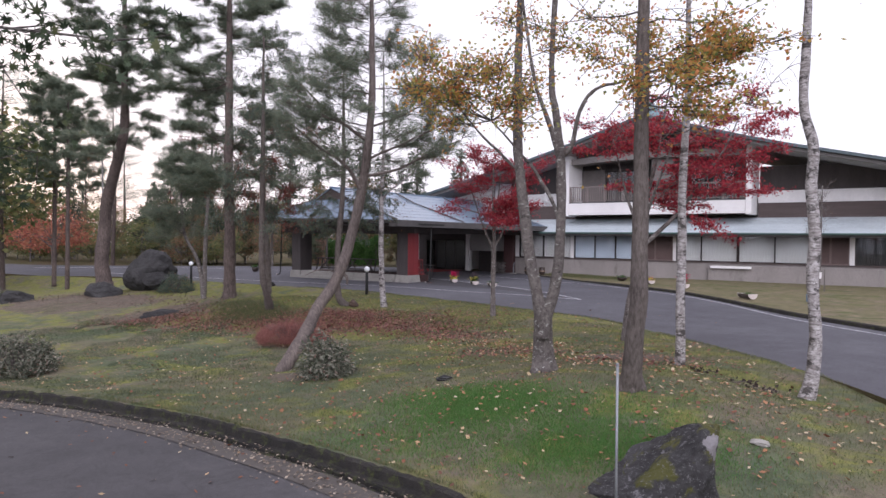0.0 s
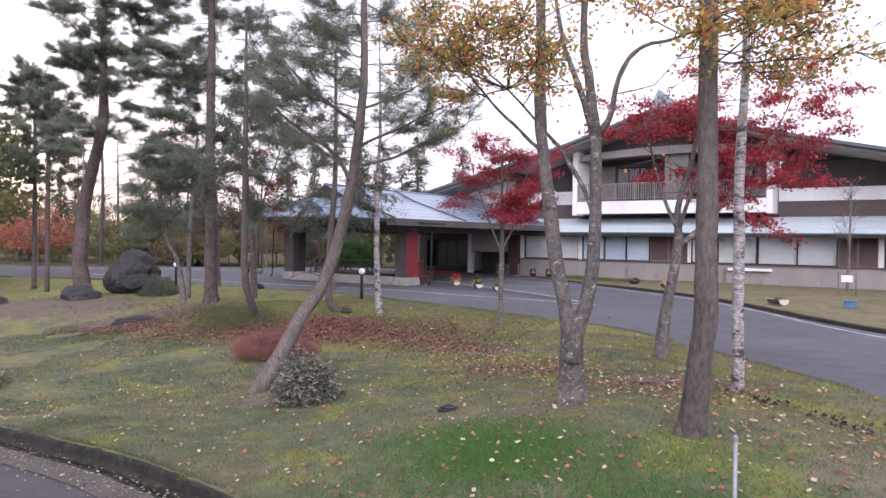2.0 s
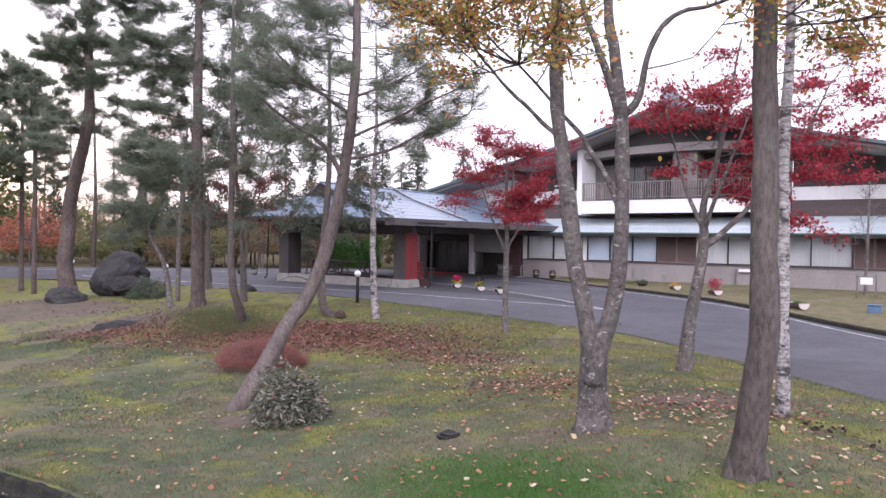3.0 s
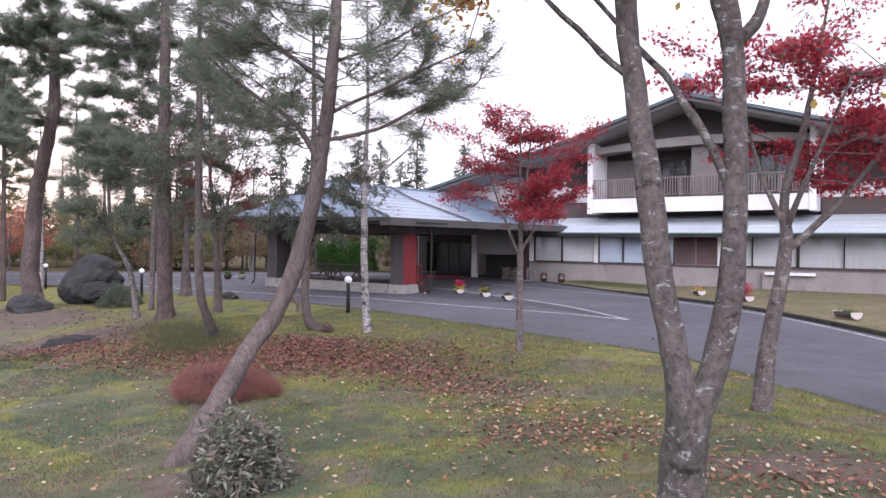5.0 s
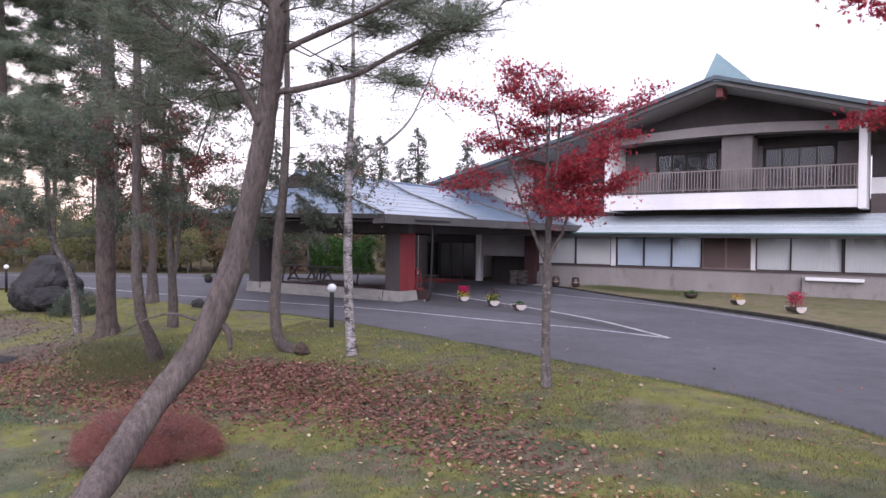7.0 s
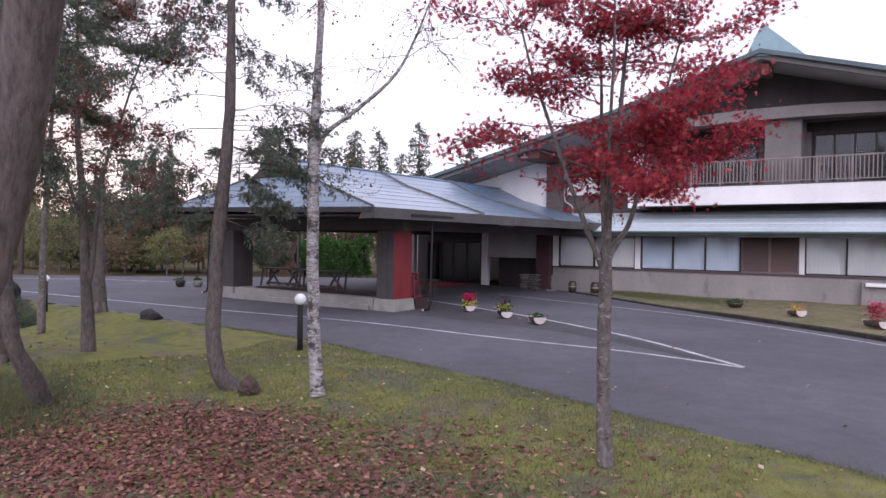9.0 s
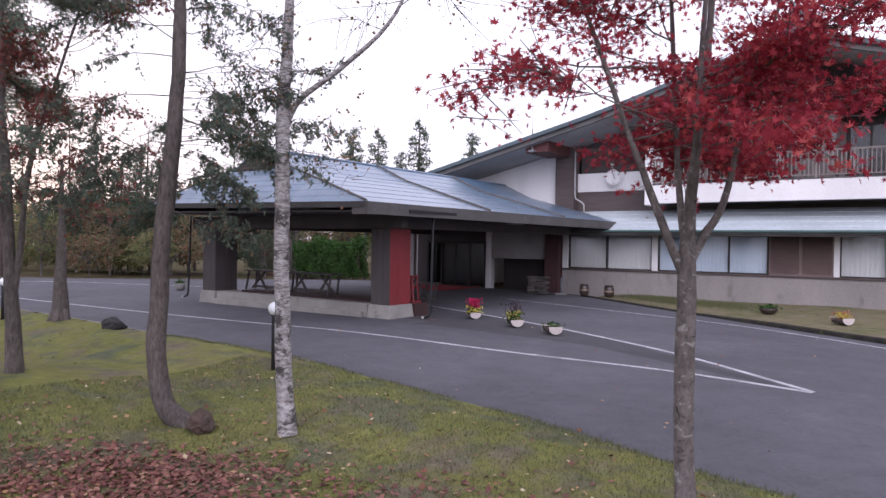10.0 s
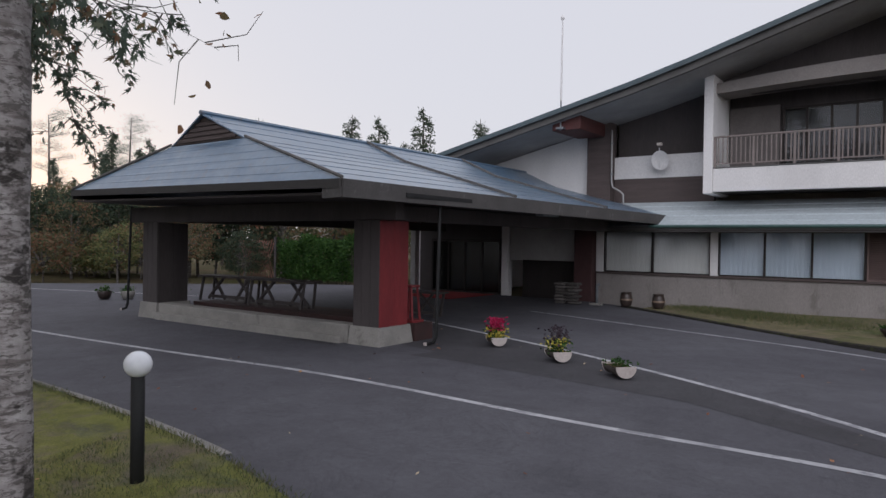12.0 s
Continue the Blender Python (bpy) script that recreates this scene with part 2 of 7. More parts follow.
BARK_PINE = bark("pine_bark", (0.050, 0.040, 0.038), (0.135, 0.108, 0.10), None, 0.6, 0.26, 20.0, 0.9)
BARK_RED = bark("reddish_grey_pine_bark", (0.072, 0.060, 0.057), (0.18, 0.152, 0.143), None, 0.6, 0.26, 22.0, 0.9)
BARK_GREY = bark("grey_bark", (0.070, 0.062, 0.060), (0.18, 0.163, 0.157), (0.34, 0.34, 0.32), 0.60, 0.7, 20.0, 1.0)
BARK_DARK = bark("dark_bark", (0.062, 0.052, 0.048), (0.15, 0.132, 0.124), None, 0.6, 0.30, 26.0, 0.9)
BARK_MAPLE = bark("maple_bark", (0.072, 0.064, 0.061), (0.17, 0.152, 0.146), (0.25, 0.24, 0.23), 0.60, 0.5, 18.0, 0.5)
BIRCH = birch_bark("birch_bark")
NEEDLE = leafy("pine_needles", [(0.0, (0.125, 0.16, 0.13)), (0.5, (0.19, 0.228, 0.17)), (0.9, (0.235, 0.268, 0.185)), (1.0, (0.27, 0.21, 0.14))], 0.58)
CYPRESS = leafy("cypress_sprays", [(0.0, (0.075, 0.105, 0.085)), (0.55, (0.12, 0.155, 0.12)), (0.85, (0.15, 0.18, 0.125)), (1.0, (0.25, 0.14, 0.085))], 0.5)
MAPLERED = leafy("red_maple_leaves", [(0.0, (0.19, 0.022, 0.038)), (0.5, (0.33, 0.036, 0.056)), (0.85, (0.46, 0.06, 0.075)), (1.0, (0.55, 0.12, 0.11))], 0.55)
OAKGOLD = leafy("golden_oak_leaves", [(0.0, (0.15, 0.20, 0.07)), (0.28, (0.30, 0.30, 0.09)), (0.5, (0.48, 0.34, 0.10)), (0.72, (0.54, 0.27, 0.09)), (1.0, (0.46, 0.17, 0.08))], 0.55)
BIRCHLEAF = leafy("birch_leaves", [(0.0, (0.12, 0.10, 0.04)), (0.5, (0.20, 0.13, 0.07)), (1.0, (0.30, 0.14, 0.08))], 0.4)
AUTUMN = leafy("mixed_autumn_leaves", [(0.0, (0.085, 0.105, 0.06)), (0.4, (0.15, 0.14, 0.075)), (0.7, (0.21, 0.14, 0.085)), (1.0, (0.25, 0.115, 0.075))], 0.5)
ORANGE = leafy("orange_red_leaves", [(0.0, (0.26, 0.09, 0.07)), (0.5, (0.40, 0.14, 0.10)), (1.0, (0.46, 0.24, 0.14))], 0.5)
REDBUSH = leafy("red_azalea_leaves", [(0.0, (0.17, 0.07, 0.065)), (0.6, (0.28, 0.115, 0.10)), (1.0, (0.36, 0.19, 0.155))], 0.35)
RHODO = leafy("rhododendron_leaves", [(0.0, (0.055, 0.065, 0.045)), (0.45, (0.11, 0.12, 0.088)), (0.75, (0.20, 0.195, 0.155)), (0.9, (0.30, 0.29, 0.24)), (1.0, (0.20, 0.11, 0.09))], 0.25)
HEDGE = leafy("hedge_leaves", [(0.0, (0.018, 0.05, 0.014)), (0.6, (0.04, 0.095, 0.02)), (1.0, (0.075, 0.14, 0.03))], 0.35)
LITTER = leafy("fallen_leaves", [(0.0, (0.11, 0.055, 0.04)), (0.4, (0.24, 0.095, 0.055)), (0.65, (0.36, 0.19, 0.10)), (0.86, (0.42, 0.32, 0.19)), (1.0, (0.52, 0.44, 0.32))], 0.15)
LITTERRED = leafy("fallen_maple_leaves", [(0.0, (0.10, 0.045, 0.040)), (0.5, (0.19, 0.075, 0.064)), (0.85, (0.27, 0.12, 0.095)), (1.0, (0.36, 0.22, 0.15))], 0.15)
GRASS = leafy("grass_blades", [(0.0, (0.078, 0.10, 0.052)), (0.5, (0.125, 0.142, 0.066)), (0.85, (0.18, 0.172, 0.08)), (1.0, (0.24, 0.195, 0.12))], 0.45)
GRASSDIM = leafy("dim_green_grass_blades", [(0.0, (0.05, 0.075, 0.042)), (0.6, (0.075, 0.10, 0.055)), (1.0, (0.10, 0.118, 0.062))], 0.4)
GRASSGREEN = leafy("fresh_grass_blades", [(0.0, (0.07, 0.17, 0.045)), (0.6, (0.10, 0.23, 0.06)), (1.0, (0.16, 0.26, 0.08))], 0.5)


def glass_mat(name, tint=(0.9, 0.93, 0.95), rough=0.03, clear=0.8):
    m, nt, bsdf = node_mat(name)
    bsdf.inputs["Base Color"].default_value = (0.02, 0.022, 0.025, 1)
    bsdf.inputs["Roughness"].default_value = rough
    bsdf.inputs["Specular IOR Level"].default_value = 0.5
    tr = nt.nodes.new("ShaderNodeBsdfTransparent")
    tr.inputs[0].default_value = (*tint, 1)
    gl = nt.nodes.new("ShaderNodeBsdfGlossy")
    gl.inputs["Roughness"].default_value = rough
    fr = nt.nodes.new("ShaderNodeFresnel")
    fr.inputs["IOR"].default_value = 1.5
    mx = nt.nodes.new("ShaderNodeMixShader")
    nt.links.new(fr.outputs[0], mx.inputs[0])
    nt.links.new(tr.outputs[0], mx.inputs[1])
    nt.links.new(gl.outputs[0], mx.inputs[2])
    nt.links.new(mx.outputs[0], nt.nodes["Material Output"].inputs[0])
    return m


GLASS = glass_mat("window_glass")


# ---- mesh helpers ----
class Mesh:
    """Collects vertices and faces."""

    def __init__(self):
        self.v, self.f = [], []

    def add(self, verts, faces):
        n = len(self.v)
        self.v += [tuple(p) for p in verts]
        self.f += [tuple(i + n for i in f) for f in faces]
        return self

    def box(self, x0, y0, z0, x1, y1, z1, b=0.0):
        b = min(b, 0.3 * min(x1 - x0, y1 - y0, z1 - z0))
        if b <= 0:
            p = [(x, y, z) for z in (z0, z1) for x, y in ((x0, y0), (x1, y0), (x1, y1), (x0, y1))]
            return self.add(p, [(3, 2, 1, 0), (4, 5, 6, 7), (0, 1, 5, 4), (1, 2, 6, 5), (2, 3, 7, 6), (3, 0, 4, 7)])
        lev = ((z0, b), (z0 + b, 0), (z1 - b, 0), (z1, b))
        p = []
        for z, s in lev:
            e = b + s if s == 0 else b
            c = b
            if s:
                p += [(x0 + c, y0 + b, z), (x1 - c, y0 + b, z), (x1 - b, y0 + c, z), (x1 - b, y1 - c, z), (x1 - c, y1 - b, z), (x0 + c, y1 - b, z), (x0 + b, y1 - c, z), (x0 + b, y0 + c, z)]
            else:
                p += [(x0 + c, y0, z), (x1 - c, y0, z), (x1, y0 + c, z), (x1, y1 - c, z), (x1 - c, y1, z), (x0 + c, y1, z), (x0, y1 - c, z), (x0, y0 + c, z)]
        f = [(7, 6, 5, 4, 3, 2, 1, 0), tuple(range(24, 32))]
        for k in range(3):
            f += [(8 * k + i, 8 * k + (i + 1) % 8, 8 * k + 8 + (i + 1) % 8, 8 * k + 8 + i) for i in range(8)]
        return self.add(p, f)

    def tube(self, pts, radii, n=8, cap=True, squash=1.0):
        pts = [Vector(p) for p in pts]
        v, f, side = [], [], None
        for i, p in enumerate(pts):
            d = (pts[min(i + 1, len(pts) - 1)] - pts[max(i - 1, 0)])
            d = d.normalized() if d.length > 1e-6 else Vector((0, 0, 1))
            if side is None:
                side = d.cross(Vector((0.31, 0.95, 0.05))) if abs(d.z) > 0.7 else d.cross(Vector((0, 0, 1)))
            side = (side - d * side.dot(d)).normalized()
            up = d.cross(side)
            for k in range(n):
                a = 2 * math.pi * k / n
                v.append(p + radii[i] * (side * math.cos(a) + up * math.sin(a) * squash))
        for i in range(len(pts) - 1):
            f += [(i * n + k, i * n + (k + 1) % n, (i + 1) * n + (k + 1) % n, (i + 1) * n + k) for k in range(n)]
        if cap:
            f += [tuple(range(n - 1, -1, -1)), tuple(range((len(pts) - 1) * n, len(pts) * n))]
        return self.add(v, f)

    def lathe(self, c, prof, n=20):
        v = [(c[0] + r * math.cos(2 * math.pi * k / n), c[1] + r * math.sin(2 * math.pi * k / n), c[2] + z) for r, z in prof for k in range(n)]
        f = [(i * n + k, i * n + (k + 1) % n, (i + 1) * n + (k + 1) % n, (i + 1) * n + k) for i in range(len(prof) - 1) for k in range(n)]
        f += [tuple(range(n - 1, -1, -1)), tuple(range((len(prof) - 1) * n, len(prof) * n))]
        return self.add(v, f)

    def beam(self, a, b, w, h):
        """A squared bar from a to b, w wide and h high."""
        a, b = Vector(a), Vector(b)
        d = (b - a).normalized()
        s = d.cross(Vector((0, 0, 1)))
        s = s.normalized() if s.length > 1e-4 else Vector((1, 0, 0))
        u = s.cross(d)
        p = [q + s * (i * w / 2) + u * (j * h / 2) for q in (a, b) for i, j in ((-1, -1), (1, -1), (1, 1), (-1, 1))]
        return self.add(p, [(0, 1, 2, 3), (7, 6, 5, 4), (0, 4, 5, 1), (1, 5, 6, 2), (2, 6, 7, 3), (3, 7, 4, 0)])

    def prism(self, prof, y0, y1):
        """A closed outline of (x, z), run along y."""
        n = len(prof)
        p = [(x, y, z) for y in (y0, y1) for x, z in prof]
        return self.add(p, [tuple(range(n)), tuple(range(2 * n - 1, n - 1, -1))] + [(i, i + n, (i + 1) % n + n, (i + 1) % n) for i in range(n)])

    def strip(self, a, b, n, zf, lift=0.0):
        """A sheet between two lines of as many points, in n steps."""
        v = []
        for p, q in zip(a, b):
            for k in range(n + 1):
                x, y = p[0] + (q[0] - p[0]) * k / n, p[1] + (q[1] - p[1]) * k / n
                v.append((x, y, zf(x, y) + lift))
        m = n + 1
        return self.add(v, [(i * m + k, (i + 1) * m + k, (i + 1) * m + k + 1, i * m + k + 1) for i in range(len(a) - 1) for k in range(n)])


def link_mesh(name, mesh, mat, parent=None, label="", smooth=False, kind=""):
    me = bpy.data.meshes.new(name)
    if isinstance(mesh, Mesh):
        me.from_pydata(mesh.v, [], mesh.f)
    else:
        verts, faces = mesh
        k = faces.shape[1]
        me.vertices.add(len(verts))
        me.vertices.foreach_set("co", np.ascontiguousarray(verts, dtype=np.float32).ravel())
        me.loops.add(faces.size)
        me.loops.foreach_set("vertex_index", np.ascontiguousarray(faces, dtype=np.int32).ravel())
        me.polygons.add(len(faces))
        me.polygons.foreach_set("loop_start", np.arange(0, faces.size, k, dtype=np.int32))
    me.update(calc_edges=True)
    me.validate()
    if isinstance(mesh, Mesh):
        bm = bmesh.new()
        bm.from_mesh(me)
        bmesh.ops.recalc_face_normals(bm, faces=bm.faces)
        bm.to_mesh(me)
        bm.free()
    me.materials.append(mat)
    if smooth:
        me.polygons.foreach_set("use_smooth", [True] * len(me.polygons))
    ob = new(name, me)
    if parent is not None:
        ob.parent = parent
        ob.matrix_parent_inverse = home(parent).inverted()
    if label:
        ob["label"] = label
    if kind:
        ob["kind"] = kind
    return ob


def home(ob):
    """The world pose of an unkeyed object."""
    m = ob.matrix_basis
    while ob.parent is not None:
        m = ob.parent.matrix_basis @ ob.matrix_parent_inverse @ m
        ob = ob.parent
    return m


def part(name, mesh, mat, parent, label="", smooth=False, kind=""):
    return link_mesh(name, mesh, mat, parent, label, smooth, kind)


def thing(name, at, label, category, group="", kind=""):
    ob = new(name)
    ob.location = at
    ob.empty_display_size = 0.2
    return tagged(ob, label, category, group, kind)


def setting(name, mesh, mat, label, category, smooth=False):
    return tagged(link_mesh(name, mesh, mat, None, "", smooth), label, category, "", "structure")


def curve(points, per=6):
    """A smooth line through the points."""
    p = [Vector(q) for q in points]
    out = []
    for i in range(len(p) - 1):
        a, b, c, d = p[max(i - 1, 0)], p[i], p[i + 1], p[min(i + 2, len(p) - 1)]
        for k in range(per):
            t = k / per
            out.append(0.5 * (2 * b + (c - a) * t + (2 * a - 5 * b + 4 * c - d) * t * t + (3 * b - a - 3 * c + d) * t ** 3))
    return out + [p[-1]]


# ---- the ground ----
def bump_at(x, y, cx, cy, sx, sy):
    return math.exp(-(((x - cx) / sx) ** 2) - ((y - cy) / sy) ** 2)


def lawn_z(x, y):
    """The lawn: high by the drive, falling to the lower road, with a mound under the pines."""
    xx, yy = max(x, -45.0), min(max(y, 3.0), 26.0)
    z = -0.99 + 0.0367 * xx + 0.0682 * yy + 0.652 * bump_at(xx, yy, -21.5, 18.5, 4, 2.5) + 0.638 * bump_at(xx, yy, -3, 10.5, 4, 4)
    z += -0.138 * bump_at(xx, yy, -12, 15, 4, 4) + 0.234 * bump_at(xx, yy, -35, 20, 5, 4) + 0.077 * bump_at(xx, yy, -5, 17, 4, 3) - 0.153 * bump_at(xx, yy, -17, 14, 5, 4)
    z += 0.05 * noise.noise((x * 0.5, y * 0.5, 1.0)) + 0.02 * noise.noise((x * 1.9, y * 1.9, 4.0))
    return z


def drive_z(x, y):
    return -0.02 * max(0.0, -22.0 - max(x, -50.0)) * min(1.0, max(0.0, (32.0 - y) / 8.0))


def road_z(x, y):
    return -0.42 + 0.052 * (max(min(x, 4.0), -16.0) + 3.3) - 0.02


NEAR = curve([(-90, 21.5, 0), (-70, 22.0, 0), (-55, 23.0, 0), (-44, 24.9, 0), (-36, 24.8, 0), (-30, 24.4, 0), (-25, 23.8, 0), (-19.5, 23.4, 0), (-16.5, 22.8, 0), (-13.2, 22.1, 0), (-11, 21.4, 0), (-9.0, 20.9, 0), (-6.8, 20.0, 0), (-3.9, 17.6, 0), (-1.2, 15.2, 0), (0.6, 12.9, 0), (2.6, 9.5, 0), (4.0, 5.5, 0), (5.0, 0.0, 0)])
FAR = curve([(-90, 27, 0), (-70, 28.0, 0), (-60, 29.2, 0), (-50, 32.5, 0), (-44, 38, 0), (-37, 44.3, 0), (-32, 44.3, 0), (-27.5, 44.3, 0), (-23.5, 43.9, 0), (-21, 42.2, 0), (-17, 39.1, 0), (-13.3, 36.4, 0), (-8.9, 33.3, 0), (-6.1, 30.3, 0), (-2.7, 25.9, 0), (0.6, 22.6, 0), (5.6, 17, 0), (10, 9, 0), (12, 0, 0)])
KERBLINE = curve([(-90, -22, 0), (-60, -12, 0), (-40, -4.5, 0), (-26, 2.4, 0), (-19.5, 5.4, 0), (-15.2, 6.95, 0), (-12.7, 7.4, 0), (-10.9, 7.48, 0), (-9.1, 7.5, 0), (-6.3, 7.2, 0), (-4.95, 7.0, 0), (-3.3, 6.65, 0), (-1.6, 6.0, 0), (0.8, 4.7, 0), (3.0, 2.5, 0), (4.6, 0.4, 0)])


def edge_blend(x, y):
    """How near the drive's edge a point of the lawn is: 1 on it, 0 from 2 m inwards."""
    d = min((x - p[0]) ** 2 + (y - p[1]) ** 2 for p in NEAR[::2])
    return max(0.0, 1.0 - max(0.0, math.sqrt(d) - 0.4) / 2.2)


def kerb_blend(x, y):
    d = min((x - p[0]) ** 2 + (y - p[1]) ** 2 for p in KERBLINE[::2])
    return max(0.0, 1.0 - max(0.0, math.sqrt(d) - 0.3) / 1.6)


def turf_z(x, y):
    z = lawn_z(x, y)
    e, k = edge_blend(x, y), kerb_blend(x, y)
    z += (drive_z(x, y) + 0.05 - z) * e * e * (3 - 2 * e) - 0.15 * bump_at(x, y, -0.9, 12.75, 2.2, 1.1)
    return z + (road_z(x, y) + 0.15 - z) * k * k * (3 - 2 * k)


def resample(line, n):
    seg = [0.0]
    for a, b in zip(line, line[1:]):
        seg.append(seg[-1] + (b - a).length)
    out, j = [], 0
    for i in range(n):
        s = seg[-1] * i / (n - 1)
        while j < len(seg) - 2 and seg[j + 1] < s:
            j += 1
        t = (s - seg[j]) / max(seg[j + 1] - seg[j], 1e-6)
        out.append(line[j].lerp(line[j + 1], min(max(t, 0), 1)))
    return out


def by_x(line, xs):
    """Points of a line at the given x."""
    out, j = [], 0
    for x in xs:
        while j < len(line) - 2 and line[j + 1][0] < x:
            j += 1
        a, b = line[j], line[j + 1]
        t = (x - a[0]) / max(b[0] - a[0], 1e-6)
        out.append(Vector((x, a[1] + (b[1] - a[1]) * min(max(t, 0), 1), 0)))
    return out


def base_z(x, y):
    far = math.hypot(x + 12, y - 20)
    z = -0.35
    if y < 24 + 0.0 * x:
        z = min(-0.35, road_z(x, y) - 0.3, lawn_z(x, y) - 0.35)
    z = min(z, drive_z(x, y) - 0.3)
    if far > 60:
        z -= (far - 60) * 0.01
    return z


ground = Mesh()
gx = [-1500, -600, -300, -160, -110] + [-90 + 3 * i for i in range(44)] + [60, 110, 200, 400, 900]
gy = [-900, -300, -120, -60] + [-36 + 3 * i for i in range(40)] + [100, 140, 220, 400, 900, 1800]
ground.add([(x, y, base_z(x, y)) for x in gx for y in gy], [(i * len(gy) + j, (i + 1) * len(gy) + j, (i + 1) * len(gy) + j + 1, i * len(gy) + j + 1) for i in range(len(gx) - 1) for j in range(len(gy) - 1)])
setting("ground", ground, EARTH, "leaf-strewn earth and rough grass reaching to the woods", "ground", True)

xs = [-84 + 3.0 * i for i in range(14)] + [-43] + [-41 + 0.3 * i for i in range(152)]
lawn = Mesh()
lawn.strip(by_x(KERBLINE, xs), by_x(NEAR, xs), 60, turf_z)
setting("lawn", lawn, LAWN, "uneven autumn lawn with moss, bare earth and fallen leaves", "lawn", True)

drive = Mesh()
drive.strip(resample(NEAR, 140), resample(FAR, 140), 24, drive_z)
setting("drive", drive, ASPHALT, "grey asphalt drive sweeping past the entrance", "driveway", True)
soil_skirt = Mesh()
near2 = resample(NEAR, 220)
soil_skirt.add([(p[0], p[1], drive_z(p[0], p[1]) - 0.1 + dz) for p in near2 for dz in (0.0, 0.15)], [(2 * i, 2 * i + 2, 2 * i + 3, 2 * i + 1) for i in range(len(near2) - 1)])
setting("lawn_edge", soil_skirt, EARTH, "ragged earth edge between lawn and asphalt", "lawn edge")

low = resample(KERBLINE, 900)


def offset(line, d):
    out = []
    for i, p in enumerate(line):
        t = line[min(i + 1, len(line) - 1)] - line[max(i - 1, 0)]
        out.append(p + Vector((t[1], -t[0], 0)).normalized() * d)
    return out


road = Mesh()
road.strip(offset(low[::7] + [low[-1]], 0.30), offset(low[::7] + [low[-1]], 9.0), 14, road_z)
setting("lower_road", road, asphalt_mat("worn_road_asphalt", (0.076, 0.072, 0.077), (0.055, 0.052, 0.056)), "worn grey asphalt road below the lawn", "road", True)
gutter = Mesh()
rows_g = [(-0.04, 0.13), (0.0, 0.165), (0.05, 0.17), (0.075, 0.14), (0.085, 0.035), (0.11, 0.02), (0.19, 0.02), (0.205, 0.0), (0.215, -0.12), (0.30, -0.13), (0.315, -0.02), (0.33, 0.02), (0.36, 0.018), (0.37, 0.004)]
for d, z in rows_g:
    for i, p in enumerate(offset(low, d)):
        joint = 0.03 if i % 14 == 0 and z > 0.1 else 0.0
        w = 0.025 * noise.noise((p[0] * 1.7, p[1] * 1.7, d * 9)) + 0.03 * noise.noise((p[0] * 5.0, p[1] * 5.0, d * 30))
        sh = 0.016 * noise.noise((p[0] * 4.0, p[1] * 4.0, d * 20 + 5))
        gutter.v.append((p[0] + sh, p[1] + sh, road_z(p[0], p[1]) + z + w - joint))
nlow = len(low)
gutter.f += [(r * nlow + i, r * nlow + i + 1, (r + 1) * nlow + i + 1, (r + 1) * nlow + i) for r in range(len(rows_g) - 1) for i in range(nlow - 1)]
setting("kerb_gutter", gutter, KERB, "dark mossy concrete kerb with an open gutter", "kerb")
shoulder = Mesh()
shoulder.strip(offset(low, 0.355), offset(low, 0.78), 2, road_z, 0.012)
setting("road_shoulder", shoulder, plain("leafy_concrete_strip", (0.10, 0.09, 0.083), (0.07, 0.06, 0.054), 0.95, 2.5, 30.0), "leaf-stained concrete strip beside the gutter", "road edge")

bed = Mesh()
fb = by_x(FAR, [-21.0 + 0.35 * i for i in range(62)])
bed.strip(fb, [Vector((p[0], 44.3, 0)) for p in fb], 16, lambda x, y: 0.1 - 0.05 * min(1.0, max(0.0, (-13.0 - x) / 3.0)) + 0.03 * noise.noise((x * 0.7, y * 0.7, 3)) - 0.1 * max(0.0, 1 - (44.3 - y) / 0.6) * 0.3)
BEDGRASS = ground_mat("rough_bed_grass", [(0.30, (0.075, 0.10, 0.042)), (0.45, (0.105, 0.115, 0.052)), (0.58, (0.16, 0.145, 0.085)), (0.72, (0.18, 0.145, 0.11))], moss=(0.16, 0.14, 0.085), bare=(0.20, 0.16, 0.13))
setting("garden_bed", bed, BEDGRASS, "strip of yellowing grass along the building", "lawn", True)
fk = resample([p for p in FAR if p[0] > -22], 120)
fkerb = Mesh()
for d, z in ((-0.02, 0.11), (0.0, 0.13), (0.10, 0.13), (0.13, 0.1), (0.14, -0.02)):
    for p in offset(fk, d):
        low_end = 1.0 - 0.5 * min(1.0, max(0.0, (-13.0 - p[0]) / 3.0))
        fkerb.v.append((p[0], p[1], z * low_end + 0.012 * noise.noise((p[0] * 3, p[1] * 3, d * 20))))
fkerb.f += [(r * 120 + i, r * 120 + i + 1, (r + 1) * 120 + i + 1, (r + 1) * 120 + i) for r in range(4) for i in range(119)]
setting("drive_kerb", fkerb, KERB, "low dark concrete kerb along the garden strip", "kerb")


def paint(name, pts, w, label):
    m = Mesh()
    line = resample(curve([(x, y, 0) for x, y in pts]), 60)
    m.strip(offset(line, -w / 2), offset(line, w / 2), 1, drive_z, 0.006)
    return setting(name, m, LINE, label, "road marking")


